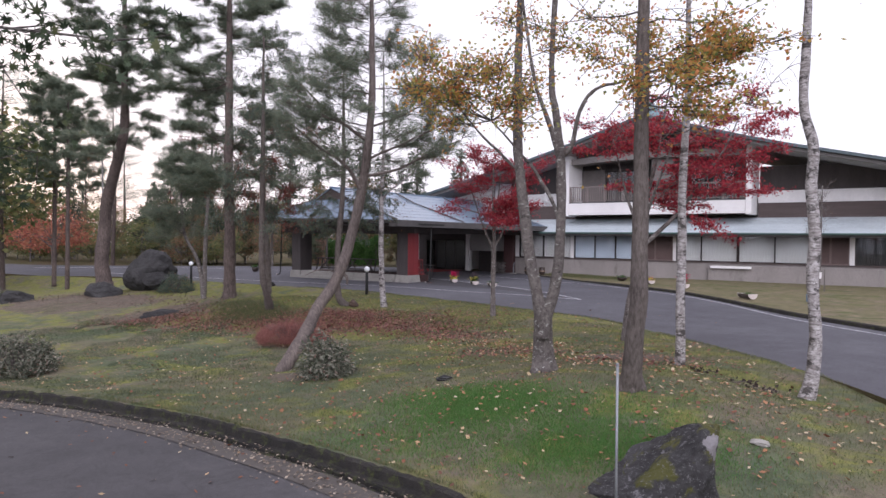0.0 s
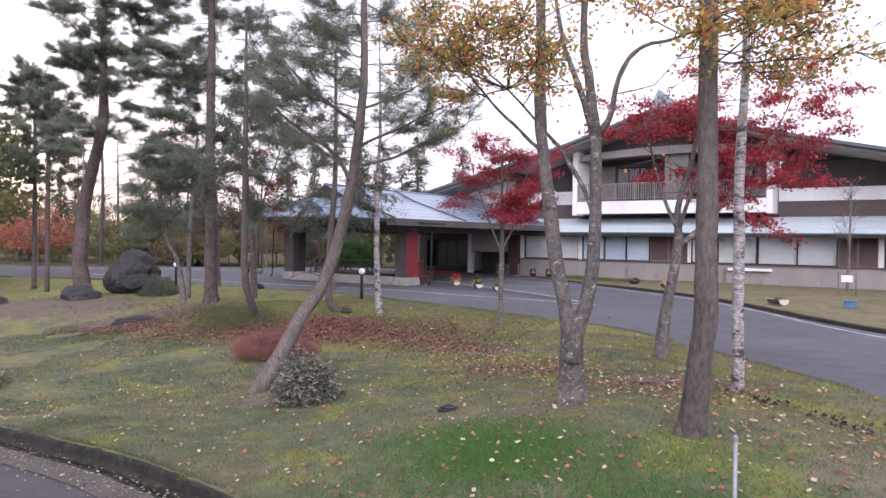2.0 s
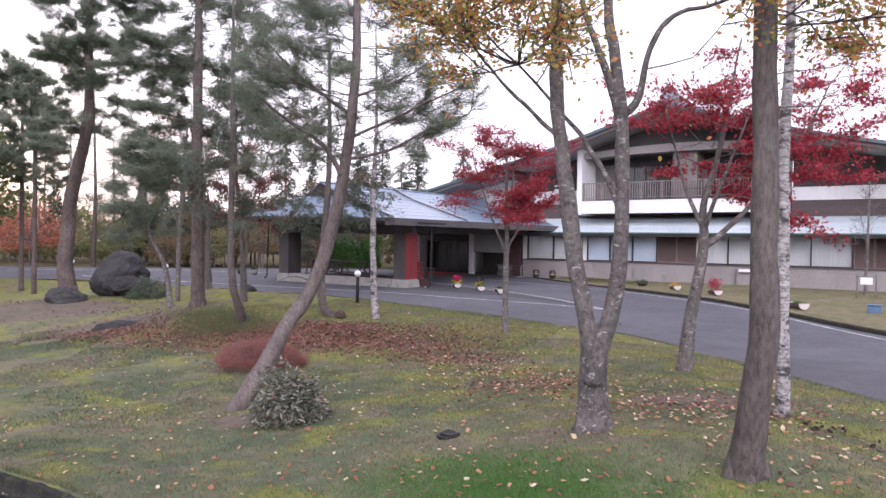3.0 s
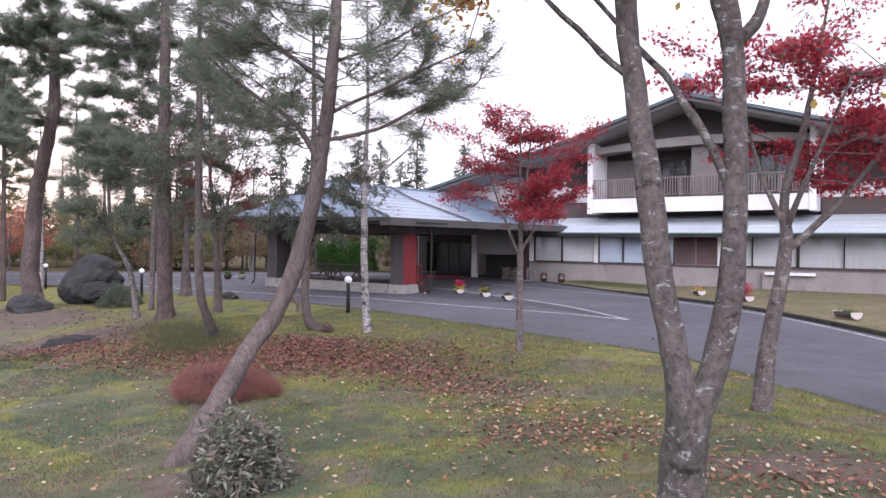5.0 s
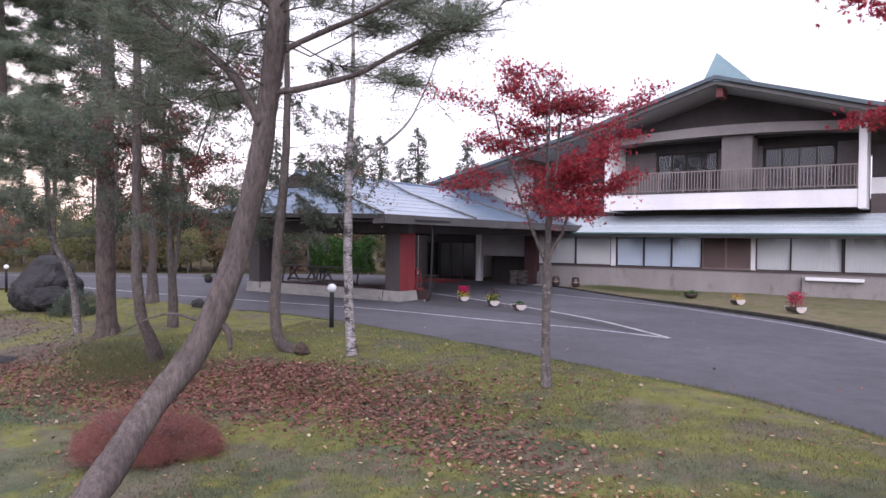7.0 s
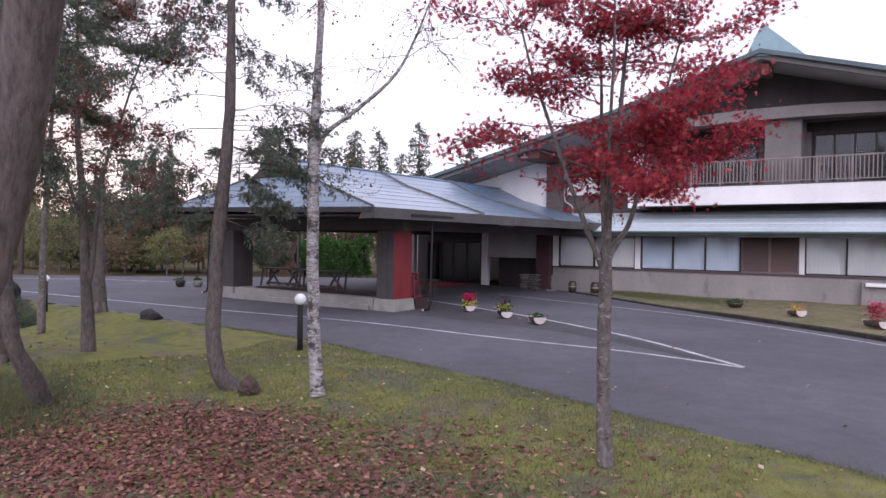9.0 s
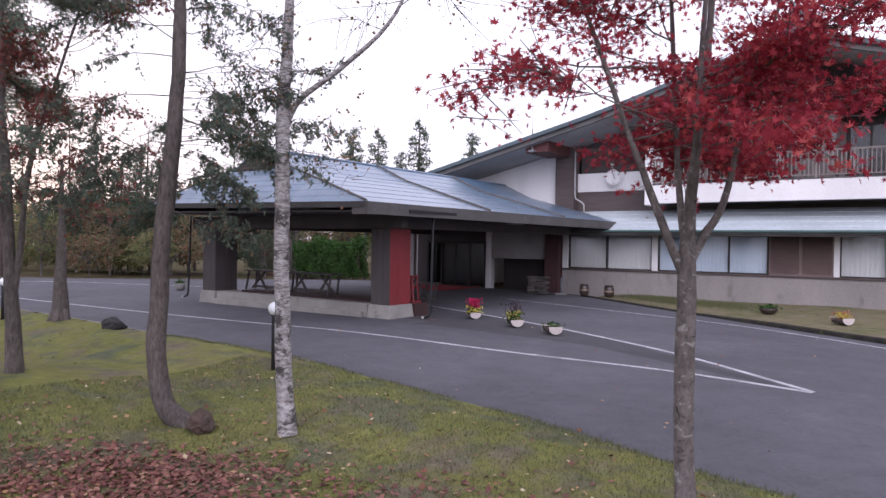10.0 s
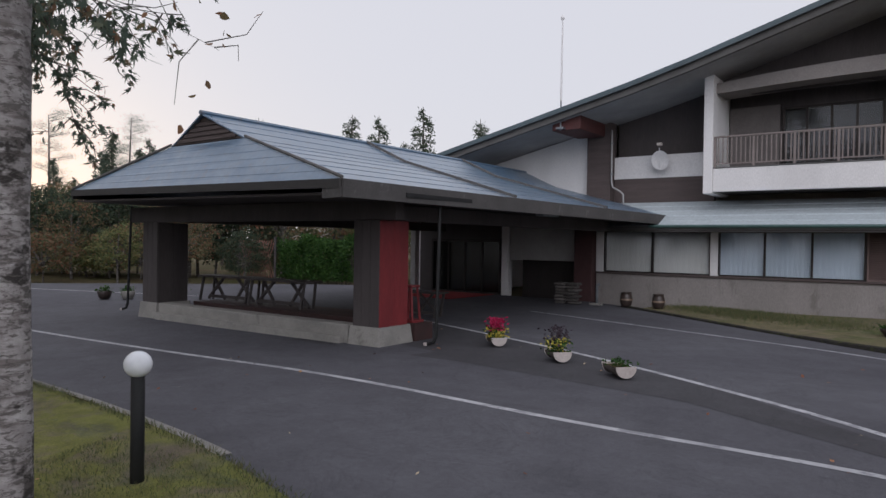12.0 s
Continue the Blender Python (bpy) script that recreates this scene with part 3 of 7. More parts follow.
paint("lane_line_1", [(-48, 27.0), (-32, 26.75), (-25.3, 26.85), (-20.4, 27.1), (-16.4, 26.95), (-13, 27.0), (-10.6, 26.6)], 0.13, "worn white line along the drive")
paint("lane_line_2", [(-24.7, 34.5), (-18.85, 32.1), (-15.1, 30.1), (-13.05, 28.75), (-10.6, 26.65)], 0.13, "worn white line closing the entrance apron")
paint("lane_line_3", [(-23.6, 39.0), (-16.8, 36.75), (-13.2, 35.3), (-8.7, 32.2), (-5.9, 29.3), (-2.6, 24.8), (0.6, 21.6)], 0.10, "thin white line beside the garden kerb")
paint("lane_line_4", [(-60, 27.2), (-50, 30.4), (-42, 33.0), (-36, 35.0)], 0.12, "white line on the far side of the drive")
patch = Mesh()
patch.strip([Vector((-24.6, 29.5, 0)), Vector((-20, 29.6, 0)), Vector((-15.5, 29.0, 0)), Vector((-11.4, 26.9, 0))], [Vector((-24.6, 34.4, 0)), Vector((-19.4, 32.3, 0)), Vector((-15.2, 30.1, 0)), Vector((-11.2, 27.0, 0))], 3, drive_z, 0.004)
setting("apron_patch", patch, ASPHALT_NEW, "darker newer asphalt at the entrance", "driveway")


def earth_patch(n, cx, cy, rx, ry, turn, label):
    """Bare earth with a ragged rim that sinks into the turf."""
    m = Mesh()
    rings, seg = 9, 64
    c, s = math.cos(turn), math.sin(turn)
    for k in range(rings + 1):
        u = k / rings
        for j in range(seg):
            a = 2 * math.pi * j / seg
            w = 1 + 0.28 * noise.noise((math.cos(a) * 1.6 + n, math.sin(a) * 1.6, 2.0)) + 0.16 * noise.noise((math.cos(a) * 5 + n, math.sin(a) * 5, 7.0))
            px_, py_ = rx * u * w * math.cos(a), ry * u * w * math.sin(a)
            x, y = cx + c * px_ - s * py_, cy + s * px_ + c * py_
            m.v.append((x, y, turf_z(x, y) + 0.028 - 0.055 * max(0.0, u - 0.35) / 0.65 + 0.022 * noise.noise((x * 2.2, y * 2.2, 9.0))))
    m.f += [(k * seg + j, k * seg + (j + 1) % seg, (k + 1) * seg + (j + 1) % seg, (k + 1) * seg + j) for k in range(rings) for j in range(seg)]
    return setting("bare_earth_%d" % n, m, BAREEARTH, label, "earth", True)


BAREEARTH = ground_mat("bare_pine_earth", [(0.3, (0.115, 0.098, 0.080)), (0.5, (0.145, 0.118, 0.098)), (0.7, (0.10, 0.098, 0.062))])
earth_patch(1, -33.0, 17.4, 7.0, 3.8, 0.2, "bare grey-brown earth under the large pine")
earth_patch(2, -24.0, 15.9, 3.6, 1.7, 0.5, "bare earth on the slope of the mound")
earth_patch(3, -10.3, 11.2, 1.5, 0.8, 0.6, "bare earth round the foot of the leaning pine")
earth_patch(4, -3.9, 13.9, 1.5, 0.8, 0.5, "worn earth under the oak")


# ---- the hotel wing ----
FY = 44.4
PEAK = -13.4


def roof_line(x):
    """Height of the great roof's upper edge above x."""
    d = abs(x - PEAK)
    return 10.2 - 0.30 * min(d, 7.0) - 0.236 * max(0.0, d - 7.0)


def wall_slab(name, x0, x1, z0, z1, y, mat, label, thick=0.22):
    return setting(name, Mesh().box(x0, y, z0, x1, y + thick, z1, 0.012), mat, label, "wall")


# stone-grey base, sill and head of the ground floor
wall_slab("wall_base", -23.6, 4.5, -0.4, 1.12, FY - 0.12, WALLSTONE, "grey rendered base wall under the windows", 0.4)
wall_slab("wall_base_step", -9.95, 4.6, -0.4, 1.0, FY - 0.42, WALLSTONE, "projecting grey rendered base wall", 0.3)
setting("window_ledge", Mesh().box(-9.8, FY - 0.62, 0.82, -7.5, FY - 0.44, 0.97, 0.015), WHITE, "white ledge on the base wall", "ledge")
setting("sill_trim", Mesh().box(-23.6, FY - 0.2, 1.122, 4.5, FY + 0.1, 1.19, 0.01), BROWN, "dark brown window sill board", "trim")
wall_slab("wall_head", -24.5, 4.5, 2.78, 3.2, FY, BROWN, "dark boarded strip over the windows")
for i, (x0, x1) in enumerate(((-23.62, -23.32), (-19.28, -19.02), (-12.22, -12.02), (-2.55, -2.3))):
    setting("window_post_%d" % (i + 1), Mesh().box(x0, FY - 0.1, 1.192, x1, FY + 0.1, 2.778, 0.01), WHITE, "white window post", "post")


def window(n, x0, x1, cuts, blind, y=FY, z0=1.192, z1=2.778, drop=1.0):
    """A fixed window: frame, mullions, panes and the blinds behind them, dark sheets if given ROOM."""
    w = thing("window_%d" % n, ((x0 + x1) / 2, y, z0), "dark-framed window with drawn blinds, dark sheets in window_5", "window", "ground floor windows", "structure")
    t = 0.05
    fr = Mesh().box(x0, y - 0.03, z0, x1, y + 0.05, z0 + t).box(x0, y - 0.03, z1 - t, x1, y + 0.05, z1)
    part("window_frame", fr, FRAME, w)
    edges = [x0] + list(cuts) + [x1]
    for e in edges:
        part("mullion", Mesh().box(e - 0.03, y - 0.04, z0 + t, e + 0.03, y + 0.06, z1 - t), FRAME, w)
    for a, b in zip(edges, edges[1:]):
        p = part("pane", Mesh().box(a + 0.032, y + 0.004, z0 + t, b - 0.032, y + 0.012, z1 - t), GLASS, w)
        p.visible_shadow = False
    for a, b in zip(edges, edges[1:]):
        bl = Mesh()
        k = 9
        zb = z1 - (z1 - z0) * drop
        v = []
        for j in range(2 * k + 1):
            xx = a + 0.02 + (b - a - 0.04) * j / (2 * k)
            dy = 0.012 * (j % 2)
            v += [(xx, y + 0.14 + dy, zb + 0.02), (xx, y + 0.14 + dy, z1 - 0.01)]
        bl.add(v, [(2 * j, 2 * j + 2, 2 * j + 3, 2 * j + 1) for j in range(2 * k)])
        tagged(link_mesh("blind", bl, blind, None), "pleated sheet behind the glass, a drawn blind in windows 1 to 4", "blind", "window blinds")
    return w


window(1, -23.3, -19.3, (-21.4,), BLIND)
window(2, -19.0, -14.55, (-17.5, -16.05), SKYBLIND)
window(3, -12.0, -8.4, (-10.5,), BLIND)
window(4, -8.32, -4.42, (-6.33,), BLIND)
# No blinds here: dark pleated sheets stand for the dim room.
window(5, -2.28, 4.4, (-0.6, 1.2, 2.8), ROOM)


def louvre_pair(x0, x1):
    g = thing("louvre_shutter", ((x0 + x1) / 2, FY, 1.192), "brown louvred shutters between the windows", "shutter", "louvred shutters")
    m = (x0 + x1) / 2
    for a, b in ((x0, m - 0.003), (m + 0.003, x1)):
        leaf = part("shutter_leaf", Mesh().add([(a, FY - 0.05, 1.192), (b, FY - 0.05, 1.192), (b, FY - 0.05, 2.778), (a, FY - 0.05, 2.778), (a + 0.05, FY - 0.05, 1.24), (b - 0.05, FY - 0.05, 1.24), (b - 0.05, FY - 0.05, 2.73), (a + 0.05, FY - 0.05, 2.73)] + [(a, FY + 0.03, 1.192), (b, FY + 0.03, 1.192), (b, FY + 0.03, 2.778), (a, FY + 0.03, 2.778), (a + 0.05, FY + 0.03, 1.24), (b - 0.05, FY + 0.03, 1.24), (b - 0.05, FY + 0.03, 2.73), (a + 0.05, FY + 0.03, 2.73)], [(k, (k + 1) % 4, 4 + (k + 1) % 4, 4 + k) for k in range(4)] + [(8 + k, 12 + k, 12 + (k + 1) % 4, 8 + (k + 1) % 4) for k in range(4)] + [(k, 8 + k, 8 + (k + 1) % 4, (k + 1) % 4) for k in range(4)] + [(4 + k, 4 + (k + 1) % 4, 12 + (k + 1) % 4, 12 + k) for k in range(4)]), LOUVRE, g)
        for k in range(21):
            z = 1.25 + k * 0.07
            part("slat", Mesh().add([(a + 0.05, FY - 0.045, z), (b - 0.05, FY - 0.045, z), (b - 0.05, FY + 0.02, z + 0.06), (a + 0.05, FY + 0.02, z + 0.06), (a + 0.05, FY - 0.035, z - 0.004), (b - 0.05, FY - 0.035, z - 0.004), (b - 0.05, FY + 0.03, z + 0.054), (a + 0.05, FY + 0.03, z + 0.054)], [(0, 1, 2, 3), (7, 6, 5, 4), (0, 4, 5, 1), (2, 6, 7, 3), (0, 3, 7, 4), (1, 5, 6, 2)]), LOUVRE, leaf)


louvre_pair(-14.5, -12.24)
louvre_pair(-4.38, -2.56)
wall_slab("wall_room_back", -23.6, 4.5, -0.3, 3.2, FY + 1.2, ROOM, "dark wall behind the windows, coloured for the dim interior")

# pent roof over the ground floor
pent = thing("pent_roof", (-9, 43.4, 3.2), "pale metal pent roof over the ground floor windows", "roof", "", "structure")
p0, p1 = (42.95, 2.93), (45.0, 3.90)
for k in range(5):
    a, b = k / 5, (k + 1) / 5
    y0, z0 = p0[0] + (p1[0] - p0[0]) * a, p0[1] + (p1[1] - p0[1]) * a
    y1, z1 = p0[0] + (p1[0] - p0[0]) * b, p0[1] + (p1[1] - p0[1]) * b
    lap = 0.018
    part("roof_sheet", Mesh().add([(x, y, z + d) for d in (-0.02, 0.0) for x, y, z in ((-23.0, y0, z0 + lap), (4.6, y0, z0 + lap), (4.6, y1, z1), (-23.0, y1, z1))], [(3, 2, 1, 0), (4, 5, 6, 7), (0, 1, 5, 4), (1, 2, 6, 5), (2, 3, 7, 6), (3, 0, 4, 7)]), PENTMETAL, pent)
part("eave_board", Mesh().box(-23.0, 42.9, 2.80, 4.6, 42.96, 2.93, 0.005), FASCIA, pent)
part("gutter", Mesh().tube([(-21.0, 42.84, 2.92), (4.6, 42.84, 2.90)], [0.055, 0.055], 8), GREENMETAL, pent, "green painted gutter")
part("soffit_board", Mesh().box(-23.0, 42.97, 2.74, 4.6, FY - 0.002, 2.776), FASCIA, pent)

# upper storey walls
wall_slab("wall_upper_brown_1", -23.2, -19.35, 3.5, 4.84, 45.0, BROWN, "dark brown boarded upper wall")
wall_slab("wall_upper_white_1", -23.2, -19.35, 4.842, 5.72, 44.98, WHITE, "white upper wall band")
wall_slab("wall_upper_brown_2", -7.4, 4.5, 3.5, 4.78, 45.0, BROWN, "dark brown boarded upper wall")
wall_slab("wall_upper_white_2", -7.4, 4.5, 4.782, 5.5, 44.98, WHITE, "white upper wall band")
wall_slab("wall_upper_dark_1", -23.2, -19.35, 5.722, 8.3, 45.4, DARKWOOD, "dark recess under the roof")
wall_slab("wall_upper_dark_2", -7.4, 4.5, 5.502, 7.0, 45.4, DARKWOOD, "dark recess under the roof")
wall_slab("wall_corner_pier", -24.2, -23.21, 3.4, 7.25, 44.6, BROWN, "dark brown corner pier", 0.6)
lw = Mesh()
lx = [-33.0 + 0.8 * i for i in range(12)]
prof = [(-33.0, 3.4), (-24.21, 3.4)] + [(x, roof_line(x) - 0.4) for x in reversed(lx)]
lw.prism(prof, 44.9, 45.1)
setting("wall_gable_white", lw, WHITE, "white gable wall under the sloping roof", "wall")
setting("roof_beam_end", Mesh().box(-24.6, 42.3, 6.52, -23.45, 44.6, 7.12, 0.02), plain("red_brown_beam", (0.105, 0.036, 0.034), (0.075, 0.03, 0.028), 0.7), "red-brown roof beam end", "beam")

# balcony
bal = thing("balcony", (PEAK, 43.5, 4.1), "white balcony with a slatted taupe railing", "balcony", "", "structure")
BX0, BX1, BY = -19.33, -7.46, 43.45
part("fascia", Mesh().box(BX0 + 0.32, BY, 4.12, BX1 - 0.32, BY + 0.16, 4.92, 0.015), WHITE, bal)
part("floor_slab", Mesh().box(BX0 + 0.1, BY + 0.162, 4.3, BX1 - 0.1, 45.55, 4.6), SOFFIT, bal)
# Dark colour here carries the shade under the balcony.
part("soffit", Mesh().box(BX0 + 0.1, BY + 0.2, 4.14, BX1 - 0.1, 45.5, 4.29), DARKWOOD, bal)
part("coping", Mesh().box(BX0 + 0.32, BY - 0.02, 4.922, BX1 - 0.32, BY + 0.18, 4.965, 0.008), FASCIA, bal)
for x0, x1 in ((BX0, BX0 + 0.315), (BX1 - 0.315, BX1)):
    part("side_wall", Mesh().box(x0, BY - 0.05, 4.06, x1, 45.6, 8.25, 0.015), WHITE, bal)
part("partition", Mesh().box(-13.6, 44.1, 4.97, -12.2, 45.5, 7.7, 0.01), plain("taupe_partition", (0.19, 0.17, 0.165), (0.145, 0.13, 0.125), 0.88, 0.6, 25.0), bal)
rail = thing("balcony_railing", (PEAK, BY + 0.08, 4.97), "taupe metal balcony railing with upright bars", "railing")
nsec = 9
for k in range(nsec + 1):
    x = BX0 + 0.36 + (BX1 - BX0 - 0.72) * k / nsec
    part("post", Mesh().box(x - 0.035, BY + 0.05, 4.966, x + 0.035, BY + 0.11, 5.968), RAIL, rail)
part("top_rail", Mesh().box(BX0 + 0.32, BY + 0.04, 5.97, BX1 - 0.32, BY + 0.12, 6.03, 0.01), RAIL, rail)
for k in range(nsec):
    x0 = BX0 + 0.36 + (BX1 - BX0 - 0.72) * k / nsec + 0.037
    x1 = BX0 + 0.36 + (BX1 - BX0 - 0.72) * (k + 1) / nsec - 0.037
    low_rail = part("bottom_rail", Mesh().box(x0, BY + 0.055, 5.06, x1, BY + 0.105, 5.10), RAIL, rail)
    for q in range(8):
        x = x0 + (x1 - x0) * (q + 0.5) / 8
        part("bar", Mesh().box(x - 0.018, BY + 0.06, 5.101, x + 0.018, BY + 0.10, 5.968), RAIL, low_rail)

# wall behind the balcony: doors between grey piers
wall_slab("wall_balcony_back", BX0 + 0.3, BX1 - 0.3, 4.6, 8.6, 45.75, DARKWOOD, "dark wall behind the balcony")
for i, (x0, x1, n) in enumerate(((-17.2, -14.2, 4), (-11.9, -8.9, 4))):
    d = thing("balcony_door_%d" % (i + 1), ((x0 + x1) / 2, 45.7, 4.6), "glazed sliding balcony doors with dark frames", "door", "balcony doors", "structure")
    part("door_frame", Mesh().box(x0, 45.62, 7.12, x1, 45.72, 7.2).box(x0, 45.62, 4.6, x1, 45.72, 4.66), FRAME, d)
    for k in range(n + 1):
        x = x0 + (x1 - x0) * k / n
        part("stile", Mesh().box(x - 0.04, 45.62, 4.66, x + 0.04, 45.72, 7.12), FRAME, d)
    for k in range(n):
        a, b = x0 + (x1 - x0) * k / n, x0 + (x1 - x0) * (k + 1) / n
        part("pane", Mesh().box(a + 0.042, 45.66, 4.66, b - 0.042, 45.67, 7.12), GLASS, d)
for x0, x1 in ((-18.98, -17.3), (-14.1, -12.0), (-8.8, -7.8)):
    wall_slab("wall_balcony_pier_%d" % int(-x0), x0, x1, 4.6, 7.3, 45.5, plain("taupe_pier", (0.155, 0.138, 0.134), (0.118, 0.106, 0.102), 0.88, 0.6, 25.0), "grey-brown rendered pier", 0.24)
lint = Mesh()
n = 24
for j in range(n + 1):
    u = j / n
    x = BX0 + 0.32 + (BX1 - BX0 - 0.64) * u
    arch = 0.3 * (1 - (2 * u - 1) ** 2)
    lint.v += [(x, 43.75, 7.55 + arch * 0.55), (x, 43.75, 7.9 + arch), (x, 45.0, 7.9 + arch), (x, 45.0, 7.55 + arch * 0.55)]
lint.f += [(4 * j + a, 4 * j + 4 + a, 4 * j + 4 + (a + 1) % 4, 4 * j + (a + 1) % 4) for j in range(n) for a in range(4)]
TAUPE = plain("taupe_render", (0.27, 0.245, 0.235), (0.21, 0.19, 0.185), 0.88, 0.6, 25.0)
setting("gable_lintel", lint, TAUPE, "shallow arched grey lintel across the gable", "beam")
tri = Mesh()
tx = [BX0 + (BX1 - BX0) * i / 12 for i in range(13)]
tri.prism([(BX0, 7.6), (BX1, 7.6)] + [(x, roof_line(x) - 0.35) for x in reversed(tx)], 44.6, 44.8)
setting("wall_gable_dark", tri, DARKWOOD, "dark boarded gable", "wall")

# the great roof
roof = thing("main_roof", (PEAK, 50, 9), "wide low-pitched gable roof with grey verge boards", "roof", "", "structure")
rx = [PEAK + d for d in (-19.5, -16, -13, -10, -8, -6, -4, -2, 0, 2, 4, 6, 8, 10, 13, 16, 19)]
top = [(x, roof_line(x)) for x in rx]
part("roof_sheet", Mesh().prism(top + [(x, z - 0.06) for x, z in reversed(top)], 41.85, 62), FASCIA, roof)
part("verge_board", Mesh().prism([(x, z - 0.062) for x, z in top] + [(x, z - 0.36) for x, z in reversed(top)], 41.95, 42.1), FASCIA, roof, "grey-brown verge board")
part("soffit", Mesh().prism([(x, z - 0.30) for x, z in top] + [(x, z - 0.36) for x, z in reversed(top)], 42.102, 62), SOFFIT, roof, "pale grey soffit boarding")
part("verge_flashing", Mesh().prism([(x, z + 0.035) for x, z in top] + [(x, z - 0.14) for x, z in reversed(top)], 41.80, 41.849), plain("blue_green_flashing", (0.085, 0.115, 0.13), (0.06, 0.08, 0.09), 0.5), roof, "blue-green metal verge flashing")
part("ridge_cap", Mesh().add([(PEAK - 0.55, 41.9, 10.02), (PEAK + 1.6, 41.9, 9.78), (PEAK + 1.6, 45.5, 9.78), (PEAK - 0.55, 45.5, 10.02), (PEAK + 0.02, 42.0, 11.3), (PEAK + 0.02, 42.3, 11.3)], [(0, 1, 4), (1, 2, 5, 4), (2, 3, 5), (3, 0, 4, 5), (0, 3, 2, 1)]), plain("blue_ridge_metal", (0.22, 0.33, 0.36), (0.18, 0.26, 0.29), 0.4), roof, "pointed blue metal ridge cap")
part("ridge_bracket", Mesh().box(PEAK - 0.02, 42.15, 9.25, PEAK + 0.28, 43.0, 9.68, 0.02), plain("dull_red_beam", (0.15, 0.04, 0.04), (0.10, 0.03, 0.03), 0.7), roof, "red ridge beam end")
for i, x in enumerate((4.5,)):
    wall_slab("wall_end", x, x + 0.2, -0.4, 6.0, 45, WHITE, "white end wall", 12.0)
wall_slab("wall_rear", -33, 4.5, -0.4, 5.4, 60, WHITE, "plain rear wall")
wall_slab("wall_left_end", -33.2, -33.0, -0.4, 4.0, 45, WHITE, "plain end wall", 15.0)

# antenna and dish
ant = thing("roof_antenna", (-24.6, 43.0, 6.7), "thin white whip antenna on a bracket", "antenna")
part("mast", Mesh().tube([(-24.2, 42.2, 6.5), (-24.2, 42.2, 7.6)], [0.03, 0.03], 8), STEEL, ant)
part("whip", Mesh().tube([(-24.2, 42.2, 7.6), (-24.18, 42.2, 10.7)], [0.042, 0.026], 6), WHITE, ant)
part("whip_tip", Mesh().tube([(-24.18, 42.2, 10.62), (-24.18, 42.2, 10.7), (-24.18, 42.2, 10.82)], [0.05, 0.075, 0.03], 8), WHITE, ant)
for bz in (6.55, 6.85):
    part("bracket", Mesh().box(-24.35, 42.1, bz, -24.05, 42.3, bz + 0.07), STEEL, ant)
dish = thing("satellite_dish", (-21.2, 44.7, 5.4), "white satellite dish on the wall", "satellite dish")
dm = Mesh()
dv = [(-21.2, 44.55, 5.45)]
for r in (0.15, 0.26, 0.33):
    dv += [(-21.2 + r * math.cos(a), 44.55 - 0.6 * r * r - 0.25 * r * math.sin(a), 5.45 + r * 1.08 * math.sin(a)) for a in [2 * math.pi * k / 20 for k in range(20)]]
dm.add(dv, [(0, 1 + k, 1 + (k + 1) % 20) for k in range(20)] + [(1 + 20 * r + k, 1 + 20 * r + (k + 1) % 20, 21 + 20 * r + (k + 1) % 20, 21 + 20 * r + k) for r in range(2) for k in range(20)])
part("reflector", dm, WHITE, dish, "", True)
part("arm", Mesh().tube([(-21.2, 44.45, 5.12), (-21.12, 44.1, 5.35), (-21.05, 43.95, 5.85)], [0.012, 0.012, 0.012], 6), WHITE, dish)
part("receiver", Mesh().box(-21.12, 43.85, 5.92, -20.95, 44.0, 6.02, 0.01), POTWHITE, dish)
part("wall_mount", Mesh().tube([(-21.2, 44.6, 5.45), (-21.2, 44.99, 5.45)], [0.05, 0.05], 8), STEEL, dish)

wp = thing("wall_downpipe", (-23.15, 44.5, 4.0), "thin pale downpipe beside the corner pier", "downpipe", "downpipes")
part("pipe", Mesh().tube([(-23.12, 44.52, 6.75), (-23.12, 44.52, 4.75), (-23.05, 44.48, 4.5), (-22.7, 44.35, 4.32), (-22.55, 44.3, 4.2), (-22.53, 44.3, 3.75)], [0.035] * 6, 8), SOFFIT, wp, "", True)
for bz in (5.0, 6.2):
    part("clip", Mesh().box(-23.17, 44.48, bz, -23.07, 44.6, bz + 0.04), STEEL, wp)

# ---- the entrance ----
# wall_entrance and wall_doorway_back: dark slabs standing for shaded openings.
wall_slab("wall_entrance", -33, -28.05, -0.3, 3.4, 45.0, DARKWOOD, "dark-coloured wall standing for the shaded entrance opening")
wall_slab("wall_entrance_panel", -27.6, -24.4, 1.55, 3.2, 44.35, SOFFIT, "grey panel over the dark doorway")
wall_slab("wall_doorway_back", -28, -23.7, -0.3, 3.4, 46.2, DARKWOOD, "dark-coloured wall standing for the shaded doorway")
setting("entrance_post", Mesh().box(-27.95, 44.25, -0.2, -27.62, 44.6, 3.2, 0.01), WHITE, "white entrance post", "post")
setting("entrance_pier", Mesh().box(-24.4, 43.95, -0.2, -23.65, 44.45, 3.2, 0.02), plain("red_brown_brick", (0.075, 0.036, 0.037), (0.055, 0.028, 0.028), 0.85), "red-brown brick pier beside the entrance", "pier")
tagged(link_mesh("entrance_mat", Mesh().box(-31.5, 41.0, -0.05, -28.3, 44.2, 0.02, 0.006), REDCLOTH), "red carpet mat before the entrance", "mat")

# ---- porte-cochere ----
can = thing("entrance_canopy", (-27.2, 36, 3.4), "hip-and-gable entrance canopy with blue-grey metal sheets", "canopy", "", "structure")
CX, CL, CR = -27.2, -33.0, -21.4
CY, CG, CB = 27.9, 29.05, 45.3
EL, ER, GZ, RZ = 3.60, 3.38, 4.62, 5.32
GH = 1.5


